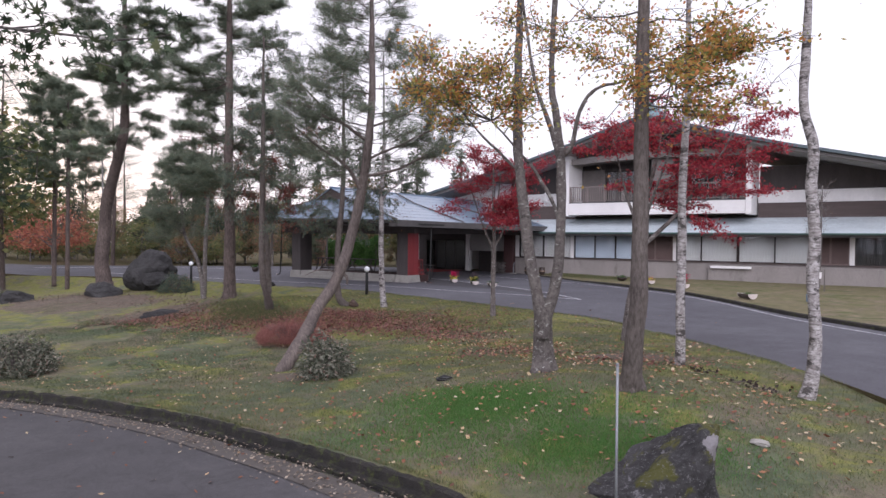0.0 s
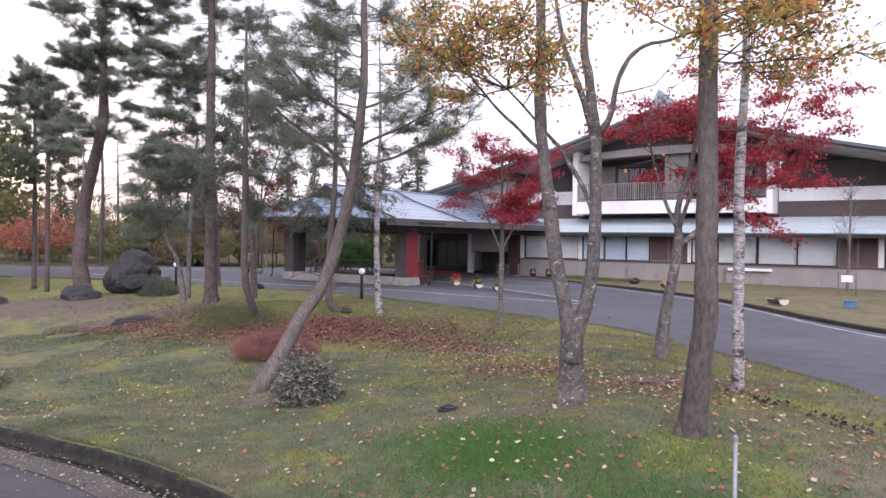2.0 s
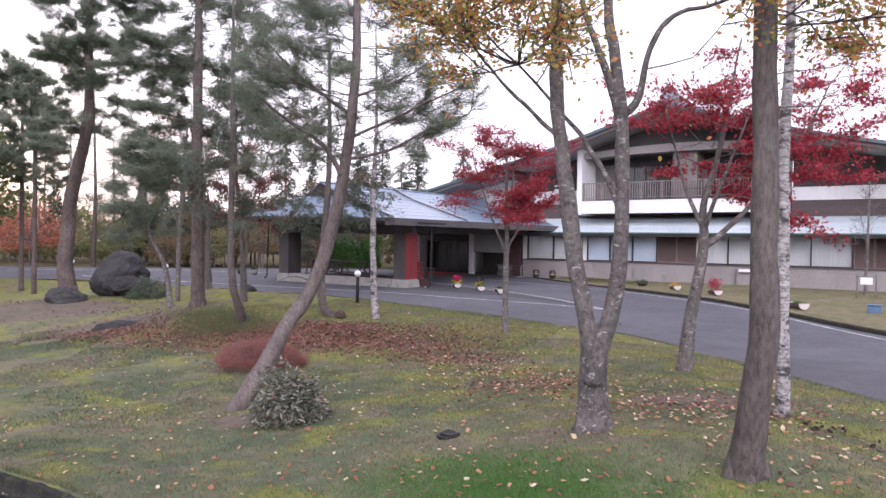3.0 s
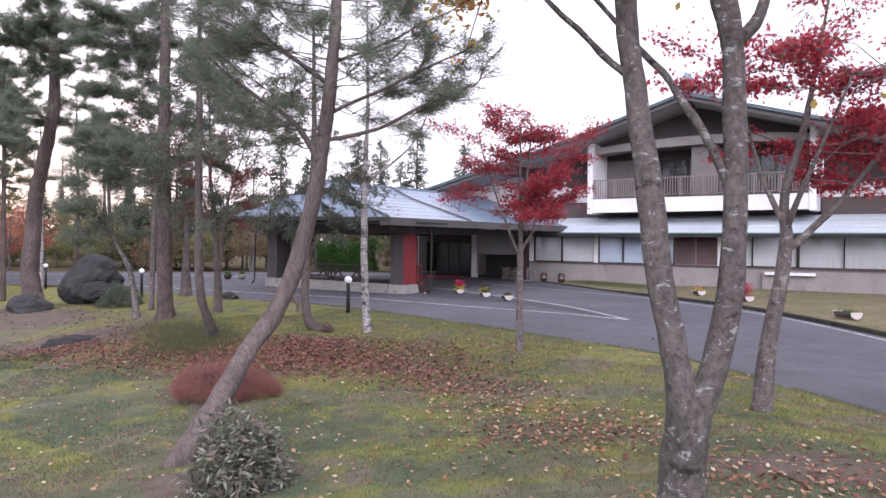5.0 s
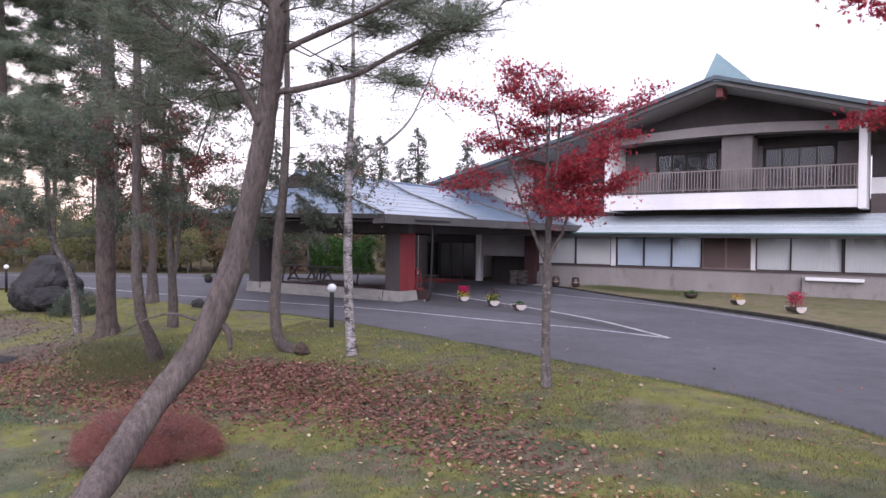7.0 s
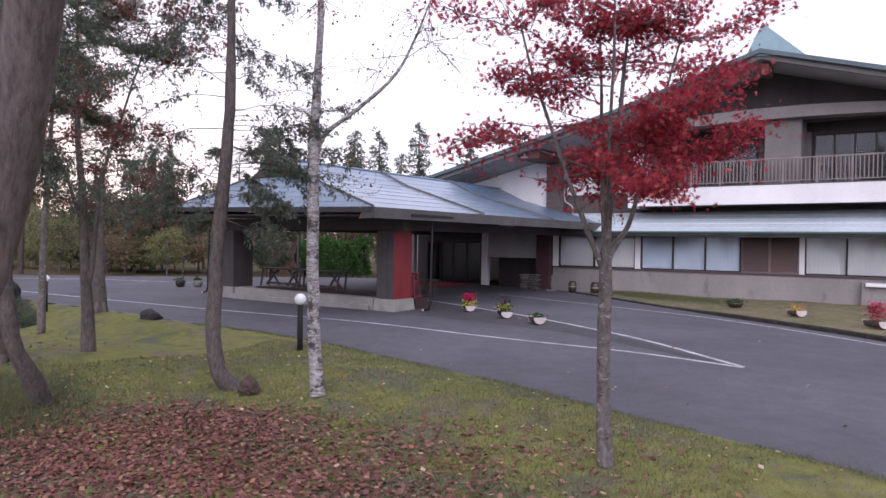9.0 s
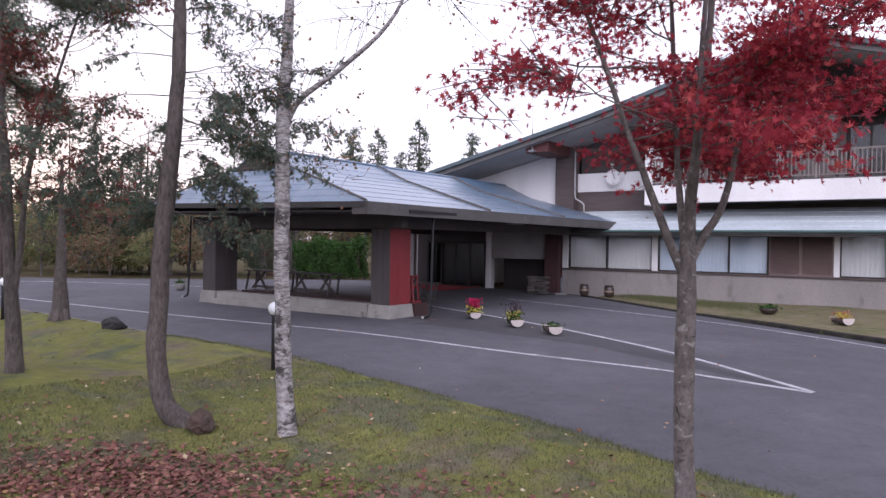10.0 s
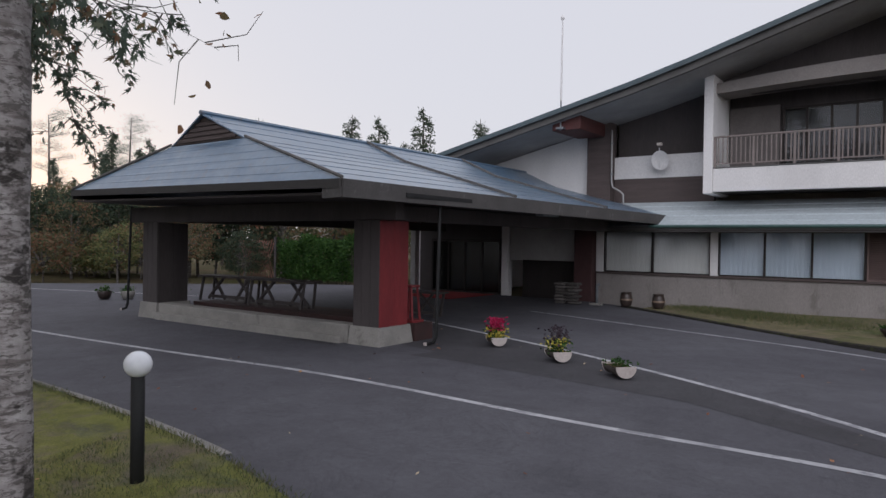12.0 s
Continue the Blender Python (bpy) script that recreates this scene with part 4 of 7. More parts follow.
def slab(pts, t=0.06):
    n = len(pts)
    return Mesh().add([tuple(p) for p in pts] + [(p[0], p[1], p[2] - t) for p in pts], [tuple(range(n)), tuple(range(2 * n - 1, n - 1, -1))] + [(i, i + n, (i + 1) % n + n, (i + 1) % n) for i in range(n)])


def lerp(a, b, t):
    return tuple(p + (q - p) * t for p, q in zip(a, b))


def courses(lo_a, lo_b, hi_a, hi_b, n, name="roof_sheet", t=0.035, cols=1):
    """Lapped sheets between a lower edge and an upper edge."""
    for k in range(n):
        a, b = k / n, (k + 1) / n
        for c in range(cols):
            u0, u1 = c / cols, (c + 1) / cols
            A = lerp(lerp(lo_a, lo_b, u0), lerp(hi_a, hi_b, u0), a)
            B = lerp(lerp(lo_a, lo_b, u1), lerp(hi_a, hi_b, u1), a)
            C = lerp(lerp(lo_a, lo_b, u1), lerp(hi_a, hi_b, u1), b)
            D = lerp(lerp(lo_a, lo_b, u0), lerp(hi_a, hi_b, u0), b)
            up = 0.010
            part(name, slab([(A[0], A[1], A[2] + up), (B[0], B[1], B[2] + up), C, D], t), ROOFMETAL, can)


FLc, FRc = (CL, CY + 0.7, EL), (CR, CY, ER)
BLc, BRc = (CL, CB, EL), (-20.75, 44.2, 3.33)
GLc, GRc = (CX - GH, CG, GZ), (CX + GH, CG, GZ)
BGL, BGR = (CX - GH, CB, GZ), (CX + GH, CB, GZ)
TF, TB = (CX, CG - 0.15, RZ), (CX, CB, RZ)
courses(FLc, FRc, GLc, GRc, 6)
courses(FRc, BRc, GRc, BGR, 6, cols=3)
courses(GRc, BGR, TF, TB, 3, cols=3)
courses(FLc, BLc, GLc, BGL, 4)
courses(GLc, BGL, TF, TB, 3)
part("gable_panel", Mesh().add([(CX - GH + 0.12, CG, GZ + 0.02), (CX + GH - 0.12, CG, GZ + 0.02), (CX, CG, RZ - 0.04), (CX - GH + 0.12, CG + 0.1, GZ + 0.02), (CX + GH - 0.12, CG + 0.1, GZ + 0.02), (CX, CG + 0.1, RZ - 0.04)], [(0, 1, 2), (5, 4, 3), (0, 3, 4, 1), (1, 4, 5, 2), (2, 5, 3, 0)]), BROWN, can, "brown louvred gable")
for k in range(5):
    z = GZ + 0.06 + k * 0.12
    hw = (GH - 0.12) * (RZ - 0.04 - z) / (RZ - GZ)
    part("gable_slat", Mesh().box(CX - hw, CG - 0.03, z, CX + hw, CG - 0.002, z + 0.08), BROWN, can)
part("ridge_cap", Mesh().tube([(CX, CG - 0.18, RZ + 0.02), TB], [0.06, 0.06], 6), ROOFMETAL, can)
for a, b in ((GRc, FRc), (GLc, FLc)):
    part("hip_cap", Mesh().tube([Vector(a) + Vector((0, 0, 0.05)), Vector(b) + Vector((0, 0, 0.05))], [0.035, 0.035], 6), FASCIA, can)
for u in (0.36, 0.68):
    a, b, c = lerp(TF, TB, u), lerp(GRc, BGR, u), lerp(FRc, BRc, u)
    part("standing_seam", Mesh().beam(Vector(a) + Vector((0, 0, 0.06)), Vector(b) + Vector((0, 0, 0.06)), 0.06, 0.07).beam(Vector(b) + Vector((0, 0, 0.06)), Vector(c) + Vector((0, 0, 0.06)), 0.06, 0.07), FASCIA, can)


def board(a, b, h, t, drop, name, mat, label=""):
    a, b = Vector(a), Vector(b)
    return part(name, Mesh().beam(a - Vector((0, 0, drop + h / 2)), b - Vector((0, 0, drop + h / 2)), t, h), mat, can, label)


# Dark grey-brown fascia, its colour darkened further for the shadowed eave.
CANFASCIA = plain("shade_dark_fascia_board", (0.045, 0.041, 0.04), (0.032, 0.03, 0.029), 0.7, 0.8, 20.0)
board(FLc, FRc, 0.17, 0.07, -0.02, "front_fascia", CANFASCIA)
WORNFASCIA = plain("worn_grey_fascia", (0.085, 0.079, 0.078), (0.06, 0.056, 0.055), 0.7, 0.8, 20.0, stain=(0.20, 0.19, 0.19), stain_at=0.60)
board(FRc, BRc, 0.34, 0.08, -0.02, "side_fascia", WORNFASCIA, "grey side fascia with worn paint")
board((CR - 0.55, CY + 0.07, ER), (CR, CY, ER), 0.34, 0.075, -0.015, "corner_fascia", WORNFASCIA)
board(FLc, BLc, 0.26, 0.07, -0.02, "side_fascia", CANFASCIA)
# The soffit's dark colour carries the shade below the canopy roof.
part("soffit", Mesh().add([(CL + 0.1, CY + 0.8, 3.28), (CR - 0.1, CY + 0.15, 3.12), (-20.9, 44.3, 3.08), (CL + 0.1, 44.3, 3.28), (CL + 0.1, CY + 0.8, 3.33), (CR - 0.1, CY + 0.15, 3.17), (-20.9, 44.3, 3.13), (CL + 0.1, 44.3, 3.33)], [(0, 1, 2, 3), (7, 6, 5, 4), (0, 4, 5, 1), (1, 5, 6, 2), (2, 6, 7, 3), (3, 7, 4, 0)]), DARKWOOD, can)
part("front_beam", Mesh().box(-32.3, 30.0, 2.72, -21.9, 30.3, 3.16, 0.015), DARKWOOD, can)
part("side_beam", Mesh().box(-22.95, 30.31, 2.74, -22.6, 44.3, 3.1, 0.015), DARKWOOD, can)
part("side_beam", Mesh().box(-31.3, 30.31, 2.74, -30.95, 44.3, 3.1, 0.015), DARKWOOD, can)


def pillar(x0, x1, y0, y1, side):
    p = thing("canopy_pillar", ((x0 + x1) / 2, (y0 + y1) / 2, 0.4), "boarded canopy pillar with a tapered concrete footing", "pillar", "canopy pillars")
    part("core", Mesh().box(x0 + 0.02, y0 + 0.03, 0.4, x1 - 0.04, y1, 2.715), DARKWOOD, p)
    for k in range(2):
        a, b = y0 + 0.035 + (y1 - y0 - 0.04) * k / 2, y0 + 0.035 + (y1 - y0 - 0.04) * (k + 1) / 2
        part("board", Mesh().box(x1 - 0.038, a + 0.004, 0.4, x1, b - 0.004, 2.715, 0.006), side, p, "red painted board" if side is RED else "")
    for k in range(3):
        a, b = x0 + (x1 - x0) * k / 3, x0 + (x1 - x0) * (k + 1) / 3
        part("board", Mesh().box(a + 0.004, y0, 0.4, b - 0.004, y0 + 0.028, 2.715, 0.006), DARKWOOD, p)
    part("footing", Mesh().add([(x0 - 0.1, y0 - 0.1, -0.2), (x1 + 0.12, y0 - 0.1, -0.2), (x1 + 0.12, y1 + 0.1, -0.2), (x0 - 0.1, y1 + 0.1, -0.2), (x0 - 0.04, y0 - 0.04, 0.4), (x1 + 0.04, y0 - 0.04, 0.4), (x1 + 0.04, y1 + 0.04, 0.4), (x0 - 0.04, y1 + 0.04, 0.4)], [(3, 2, 1, 0), (4, 5, 6, 7), (0, 1, 5, 4), (1, 2, 6, 5), (2, 3, 7, 6), (3, 0, 4, 7)]), CONCRETE, p, "tapered concrete footing")


pillar(-23.05, -22.3, 29.95, 30.95, RED)
# Left pillar: side in dark wood, its unlit look put into the colour.
pillar(-31.55, -30.8, 29.95, 30.95, DARKWOOD)
setting("canopy_plinth", Mesh().box(-30.68, 29.93, -0.3, -23.2, 30.35, 0.40, 0.02), CONCRETE, "long low concrete plinth between the pillars", "plinth")
setting("canopy_plinth_step", Mesh().box(-30.6, 29.78, -0.3, -23.3, 29.925, 0.15, 0.015), CONCRETE, "concrete step along the plinth", "plinth")
REDFLOOR = plain("dark_red_floor", (0.055, 0.026, 0.025), (0.035, 0.022, 0.021), 0.7, 1.4, 30.0)
setting("canopy_floor", Mesh().add([(x, y, z) for z in (-0.3, 0.39) for x, y in ((-30.7, 31.08), (-22.2, 31.08), (-22.2, 31.75), (-23.9, 31.95), (-23.9, 32.5), (-30.7, 32.5))], [(5, 4, 3, 2, 1, 0), (6, 7, 8, 9, 10, 11)] + [(k, (k + 1) % 6, 6 + (k + 1) % 6, 6 + k) for k in range(6)]), REDFLOOR, "raised dark red floor of the sitting area", "floor")


# ---- trees ----
def rng(seed):
    return np.random.default_rng(seed)


def leaf_cloud(centres, size, r, shape="leaf", droop=0.0, w=0.035):
    """Leaves round the centres: (verts, faces) of small bent blades."""
    n = len(centres)
    c = np.asarray(centres, float)
    d = r.normal(size=(n, 3))
    d[:, 2] = d[:, 2] * 0.6 - droop
    d /= np.linalg.norm(d, axis=1)[:, None]
    e = np.cross(d, r.normal(size=(n, 3)))
    e /= np.linalg.norm(e, axis=1)[:, None] + 1e-9
    s = (size * r.uniform(0.6, 1.25, n))[:, None]
    if shape == "needle":
        v = np.stack([c - e * s * w, c + e * s * w, c + d * s], 1)
        return v.reshape(-1, 3), np.arange(3 * n).reshape(-1, 3)
    if shape == "maple":
        nrm = np.cross(d, e)
        ang = np.array([0, 20, 42, 62, 86, 106, 132, 180, 228, 254, 274, 298, 318, 340]) * math.pi / 180
        rad = np.array([1.1, 0.36, 1.0, 0.33, 0.82, 0.27, 0.5, 0.12, 0.5, 0.27, 0.82, 0.33, 1.0, 0.36])
        v = [c + (d * math.cos(a) + e * math.sin(a)) * s * q + nrm * s * (0.14 * (k % 2) - 0.18 * q * abs(math.sin(a))) for k, (a, q) in enumerate(zip(ang, rad))]
        v = np.stack(v, 1)
        return v.reshape(-1, 3), np.arange(14 * n).reshape(-1, 14)
    if shape == "round":
        nrm = np.cross(d, e)
        v = np.stack([c, c + d * s * 0.3 + e * s * 0.36 + nrm * s * 0.08, c + d * s * 0.65 + e * s * 0.28 + nrm * s * 0.1, c + d * s, c + d * s * 0.65 - e * s * 0.28 + nrm * s * 0.1, c + d * s * 0.3 - e * s * 0.36 + nrm * s * 0.08], 1)
        return v.reshape(-1, 3), np.arange(6 * n).reshape(-1, 6)
    if shape == "spray":
        fan = ((-34, 0.6), (-20, 0.42), (-19, 0.98), (-7, 0.7), (1, 1.35), (8, 0.66), (21, 0.92), (21, 0.4), (36, 0.56))
        nrm = np.cross(d, e)
        v = [c] + [c + (d * math.cos(math.radians(a)) + e * math.sin(math.radians(a))) * s * q - nrm * s * 0.25 * q * q for a, q in fan]
        v = np.stack(v, 1)
        return v.reshape(-1, 3), np.arange(10 * n).reshape(-1, 10)
    if shape == "long":
        v = np.stack([c, c + d * s * 0.5 + e * s * 0.14, c + d * s, c + d * s * 0.5 - e * s * 0.14], 1)
    else:
        v = np.stack([c, c + d * s * 0.5 + e * s * 0.32, c + d * s, c + d * s * 0.5 - e * s * 0.32], 1)
    return v.reshape(-1, 3), np.arange(4 * n).reshape(-1, 4)


def bough(m, r, a, way, length, rad, wiggle=0.18, rise=0.0, n=6, sides=5):
    """One bough; returns its points."""
    p, d = Vector(a), Vector(way).normalized()
    pts = [p.copy()]
    for i in range(n):
        d = (d + Vector(r.normal(0, wiggle, 3)) + Vector((0, 0, rise / n))).normalized()
        p = p + d * (length / n)
        pts.append(p.copy())
    m.tube(pts, [rad * (1 - 0.8 * i / n) for i in range(n + 1)], sides)
    return pts


def along(path, z):
    for a, b in zip(path, path[1:]):
        if a[2] <= z <= b[2]:
            return a.lerp(b, (z - a[2]) / max(b[2] - a[2], 1e-6))
    return path[-1] if z > path[-1][2] else path[0]


def plant(name, path, radii, bark_mat, leaf_mat, label, crown, seed, category="tree", group="", sides=12, leaf="leaf", extra_trunks=()):
    """A tree: trunk along path, boughs and twigs as crown tells, leaves at the twigs.
    crown: list of dicts z0, z1, count, reach, rise, twigs, leaves, size, spread, side (a bias of the azimuth)."""
    r = rng(seed)
    base = Vector(path[0])
    t = thing(name, base, label, category, group)
    pts = curve(path, 5)
    k = len(pts) - 1
    rr = []
    for i in range(k + 1):
        u = i / k * (len(radii) - 1)
        j = min(int(u), len(radii) - 2)
        rr.append(radii[j] + (radii[j + 1] - radii[j]) * (u - j))
    fine_pts, fine_r = [], []
    for i in range(k):
        for q in range(4):
            fine_pts.append(pts[i].lerp(pts[i + 1], q / 4))
            fine_r.append(rr[i] + (rr[i + 1] - rr[i]) * q / 4)
    fine_pts.append(pts[-1]), fine_r.append(rr[-1])
    tm = Mesh().tube(fine_pts, fine_r, sides)
    # roots flare
    for q in range(5 if radii[0] > 0.18 else 0):
        a = 2 * math.pi * q / 5 + seed
        o = Vector((math.cos(a), math.sin(a), 0))
        tm.tube([base + Vector((0, 0, radii[0] * 1.5)) + o * radii[0] * 0.35, base + o * radii[0] * 0.85 + Vector((0, 0, 0.03)), base + o * radii[0] * 1.35 - Vector((0, 0, 0.12))], [radii[0] * 0.5, radii[0] * 0.42, radii[0] * 0.3], 7)
    stems = [pts]
    for xp, xr in extra_trunks:
        q = curve(xp, 5)
        rx_ = [xr[0] + (xr[1] - xr[0]) * i / (len(q) - 1) for i in range(len(q))]
        tm.tube(q, rx_, sides)
        stems.append(q)
    rough = 0.35 * radii[0]
    tm.v = [tuple(Vector(v) + noise.noise_vector(Vector((v[0] * 4.0, v[1] * 4.0, v[2] * 1.6))) * rough * 0.3 + noise.noise_vector(Vector((v[0] * 11.0, v[1] * 11.0, v[2] * 5.0))) * rough * 0.12) for v in tm.v]
    part("trunk", tm, bark_mat, t, "", True)
    lm = Mesh()
    centres = []
    for c in crown:
        for i in range(c["count"]):
            z = c["z0"] + (c["z1"] - c["z0"]) * (i + r.uniform(0, 1)) / c["count"]
            stem = stems[c.get("stem", int(r.integers(0, len(stems))))]
            p = along(stem, z)
            az = r.uniform(0, 2 * math.pi) if "side" not in c else radians(c["side"]) + r.normal(0, radians(c.get("fan", 40)))
            u = (z - c["z0"]) / max(c["z1"] - c["z0"], 1e-6)
            reach = (c["reach"][0] + (c["reach"][1] - c["reach"][0]) * u) * r.uniform(0.7, 1.15)
            rise = c.get("rise", 0.2)
            pts_b = bough(lm, r, p, (math.cos(az), math.sin(az), rise), reach, c.get("rad", 0.035) * (0.6 + 0.1 * reach), c.get("wiggle", 0.16), c.get("curl", 0.0), 6, 5)
            tr_ = c.get("twig_rad", 0.014)
            for w in range(c["twigs"]):
                at = c.get("from", 0.3) + (1.0 - c.get("from", 0.3)) * r.uniform(0, 1) ** 0.8
                f = at * 6
                j = min(int(f), 5)
                q = pts_b[j].lerp(pts_b[j + 1], f - j)
                tw = Vector(r.normal(0, 1, 3) * np.array([1, 1, c.get("flat", 1.0)])) * 0.8 + (pts_b[-1] - pts_b[0]).normalized() * 0.8 + Vector((0, 0, c.get("twig_rise", 0.15)))
                tl = c.get("spread", 0.5) * r.uniform(0.5, 1.3)
                e = q + tw.normalized() * tl
                lm.tube([q, q.lerp(e, 0.5) + Vector(r.normal(0, 0.03, 3)), e], [0.7 * tr_, 0.5 * tr_, 0.28 * tr_], 3, False)
                n = max(1, int(c["leaves"] * r.uniform(0.6, 1.4)))
                if leaf == "needle":
                    for g in range(c.get("tufts", 4)):
                        o = q.lerp(e, 0.35 + 0.65 * (g + 0.5) / c.get("tufts", 4))
                        centres.append(np.tile(np.array(o), (n, 1)) + r.normal(0, c.get("fuzz", 0.035), (n, 3)))
                else:
                    uu = r.uniform(0.15, 1.05, n)[:, None]
                    centres.append(np.array(q) * (1 - uu) + np.array(e) * uu + r.normal(0, c.get("fuzz", 0.12), (n, 3)) * np.array([1, 1, 0.35 + 0.65 * c.get("flat", 1.0)]))
    if lm.v:
        part("branchwork", lm, bark_mat if bark_mat is not BIRCH else BARK_GREY, t, "", True, "stuff")
    if centres and leaf_mat:
        cc = np.concatenate(centres)
        part("crown", leaf_cloud(cc, crown[0]["size"], r, leaf, crown[0].get("droop", 0.0), crown[0].get("w", 0.035)), leaf_mat, t)
    return t


def gz(x, y):
    return turf_z(x, y) - 0.03


PINE_CROWN = dict(flat=0.4, count=46, rise=0.12, twigs=18, leaves=16, size=0.14, spread=0.55, rad=0.026, curl=0.25, tufts=6, twig_rise=0.22, wiggle=0.22, fuzz=0.05)
SIDE = Vector((0.81, 0.58, 0.0))


def pine(path, radii, z0, z1, reach, seed, label, bark_mat=BARK_PINE, **kw):
    c = dict(PINE_CROWN, z0=z0, z1=z1, reach=reach)
    more, limbs, plates = kw.pop("more", None), kw.pop("limbs", ()), kw.pop("plates", ())
    c.update(kw)
    more = list(more or ()) + [dict(z0=z - 0.25, z1=z + 0.35, reach=(far, far * 0.8), count=n, side=way, fan=fan, twigs=34, leaves=18, flat=0.22, spread=0.6, rise=0.06, curl=0.1, twig_rise=0.12, **{"from": 0.42}) for z, far, n, way, fan in plates]
    return plant("pine_tree", path, radii, bark_mat, NEEDLE, label, [c] + [dict(c, **q) for q in more], seed, "pine tree", "garden pines", 12, "needle", limbs)


def foot(x, y):
    return (x, y, gz(x, y))


def off(x, y, z, d):
    """A point d metres to the side of (x, y)."""
    return (x + SIDE[0] * d, y + SIDE[1] * d, z)


LX, LY = -11.1, 13.95
pine([(-11.45, 11.15, gz(-11.45, 11.15) - 0.35), (-11.38, 11.5, gz(-11.38, 11.5) + 0.08), (-11.36, 11.9, -0.18), (-11.5, 12.4, 0.25), (-11.72, 12.95, 0.7), (-11.68, 13.45, 1.25), (-11.55, 13.68, 1.85), (-11.55, 13.9, 2.4), (-11.35, 13.98, 3.2), (-11.1, 13.95, 4.2), (-10.9, 13.9, 5.2), (-10.9, 14.0, 6.5), (-11.1, 14.1, 10.5)], [0.175, 0.172, 0.162, 0.155, 0.15, 0.15, 0.145, 0.14, 0.135, 0.12, 0.105, 0.085, 0.03], 4.6, 10.5, (2.6, 1.3), 3, "leaning pine with a swept grey trunk on the lawn", BARK_RED, limbs=(
    ([off(LX, LY, 3.7, -0.1), off(LX, LY, 4.35, -0.5), off(LX, LY, 4.85, -1.25), off(LX, LY + 0.1, 5.5, -2.1)], (0.055, 0.02)), ([off(LX, LY, 4.05, 0), off(LX, LY, 4.27, 0.9), off(LX, LY, 4.68, 1.7), off(LX, LY + 0.1, 5.05, 2.5)], (0.04, 0.013)),
    ([off(LX, LY, 4.5, 0.05), off(LX, LY - 0.05, 4.85, 0.9), off(LX, LY - 0.1, 5.2, 1.65), off(LX, LY - 0.1, 5.55, 2.4)], (0.035, 0.012)), ([off(LX, LY, 4.95, 0.1), off(LX, LY, 5.45, -0.6), off(LX, LY + 0.1, 5.9, -1.2), off(LX, LY + 0.1, 6.5, -1.8)], (0.045, 0.015)), ([off(LX, LY, 5.35, 0.15), off(LX, LY + 0.1, 5.7, 0.95), off(LX, LY + 0.2, 6.1, 1.6)], (0.03, 0.012)), ([(-11.62, 13.6, 1.6), off(-11.62, 13.6, 1.42, 0.17), off(-11.62, 13.6, 1.2, 0.2)], (0.05, 0.02)), ([(-11.6, 13.55, 1.5), off(-11.6, 13.5, 1.62, -0.45), off(-11.6, 13.5, 1.45, -0.85)], (0.02, 0.006))), count=24, side=40, fan=50, size=0.12, w=0.03, rad=0.014, leaves=15, twigs=15, spread=0.5, stem=0, more=[dict(z0=3.9, z1=9.5, reach=(2.6, 1.4), count=50, side=205, fan=66, rad=0.016, leaves=18, twigs=18, stem=0)] + [dict(z0=a, z1=b, reach=(0.9, 0.7), count=n, side=w, fan=50, rad=0.010, leaves=15, twigs=11, spread=0.4, stem=k) for k, a, b, w, n in ((1, 4.3, 5.4, 215, 9), (2, 4.25, 5.0, 40, 9), (3, 4.8, 5.5, 40, 9), (4, 5.3, 6.4, 215, 8), (5, 5.6, 6.1, 40, 5))])
pine([foot(-21.78, 17.87), (-21.65, 17.75, 1.2), (-21.6, 17.7, 3.0), (-21.9, 17.85, 5.0), (-22.0, 17.95, 7.5), (-22.1, 18.0, 15.5)], [0.27, 0.225, 0.205, 0.19, 0.16, 0.05], 3.9, 15.5, (3.2, 1.6), 5, "tall straight dark pine with layered boughs on the mound", plates=((4.3, 2.4, 5, 210, 50), (5.2, 2.6, 7, 205, 50), (6.4, 2.9, 9, 200, 60), (7.4, 2.0, 5, 30, 50), (8.6, 3.0, 9, 205, 60), (10.4, 2.9, 9, 200, 80), (11.6, 2.2, 5, 30, 60), (13.2, 2.4, 6, 120, 120)), count=24, twigs=17, size=0.17, w=0.04, leaves=18, rad=0.018)
pine([foot(-34.82, 19.84), (-35.1, 19.75, 1.0), (-35.1, 19.9, 2.5), (-34.9, 19.9, 4.0), (-33.9, 19.85, 6.0), (-33.0, 19.8, 8.0), (-32.8, 19.7, 11.0), (-33.0, 19.8, 16.5)], [0.44, 0.36, 0.33, 0.30, 0.27, 0.23, 0.17, 0.05], 6.0, 16.5, (4.6, 2.2), 7, "large pine with a broad trunk beside a rock", plates=((7.0, 2.2, 5, 205, 30), (8.6, 2.0, 3, 30, 30), (10.2, 2.8, 8, 210, 60), (10.9, 2.4, 7, 30, 70), (13.0, 2.8, 6, 200, 60), (13.6, 2.6, 5, 30, 60)), count=14, twigs=30, spread=0.75, size=0.2, w=0.045, leaves=17, tufts=6, wiggle=0.2, twig_rise=0.16, flat=0.3)
MAPLE = {"rise": 0.25, "twigs": 15, "leaves": 26, "size": 0.046, "spread": 0.42, "rad": 0.012, "fuzz": 0.10, "flat": 0.2, "curl": -0.15, "twig_rise": 0.0, "twig_rad": 0.009, "from": 0.3}
MX, MY = -10.6, 19.7
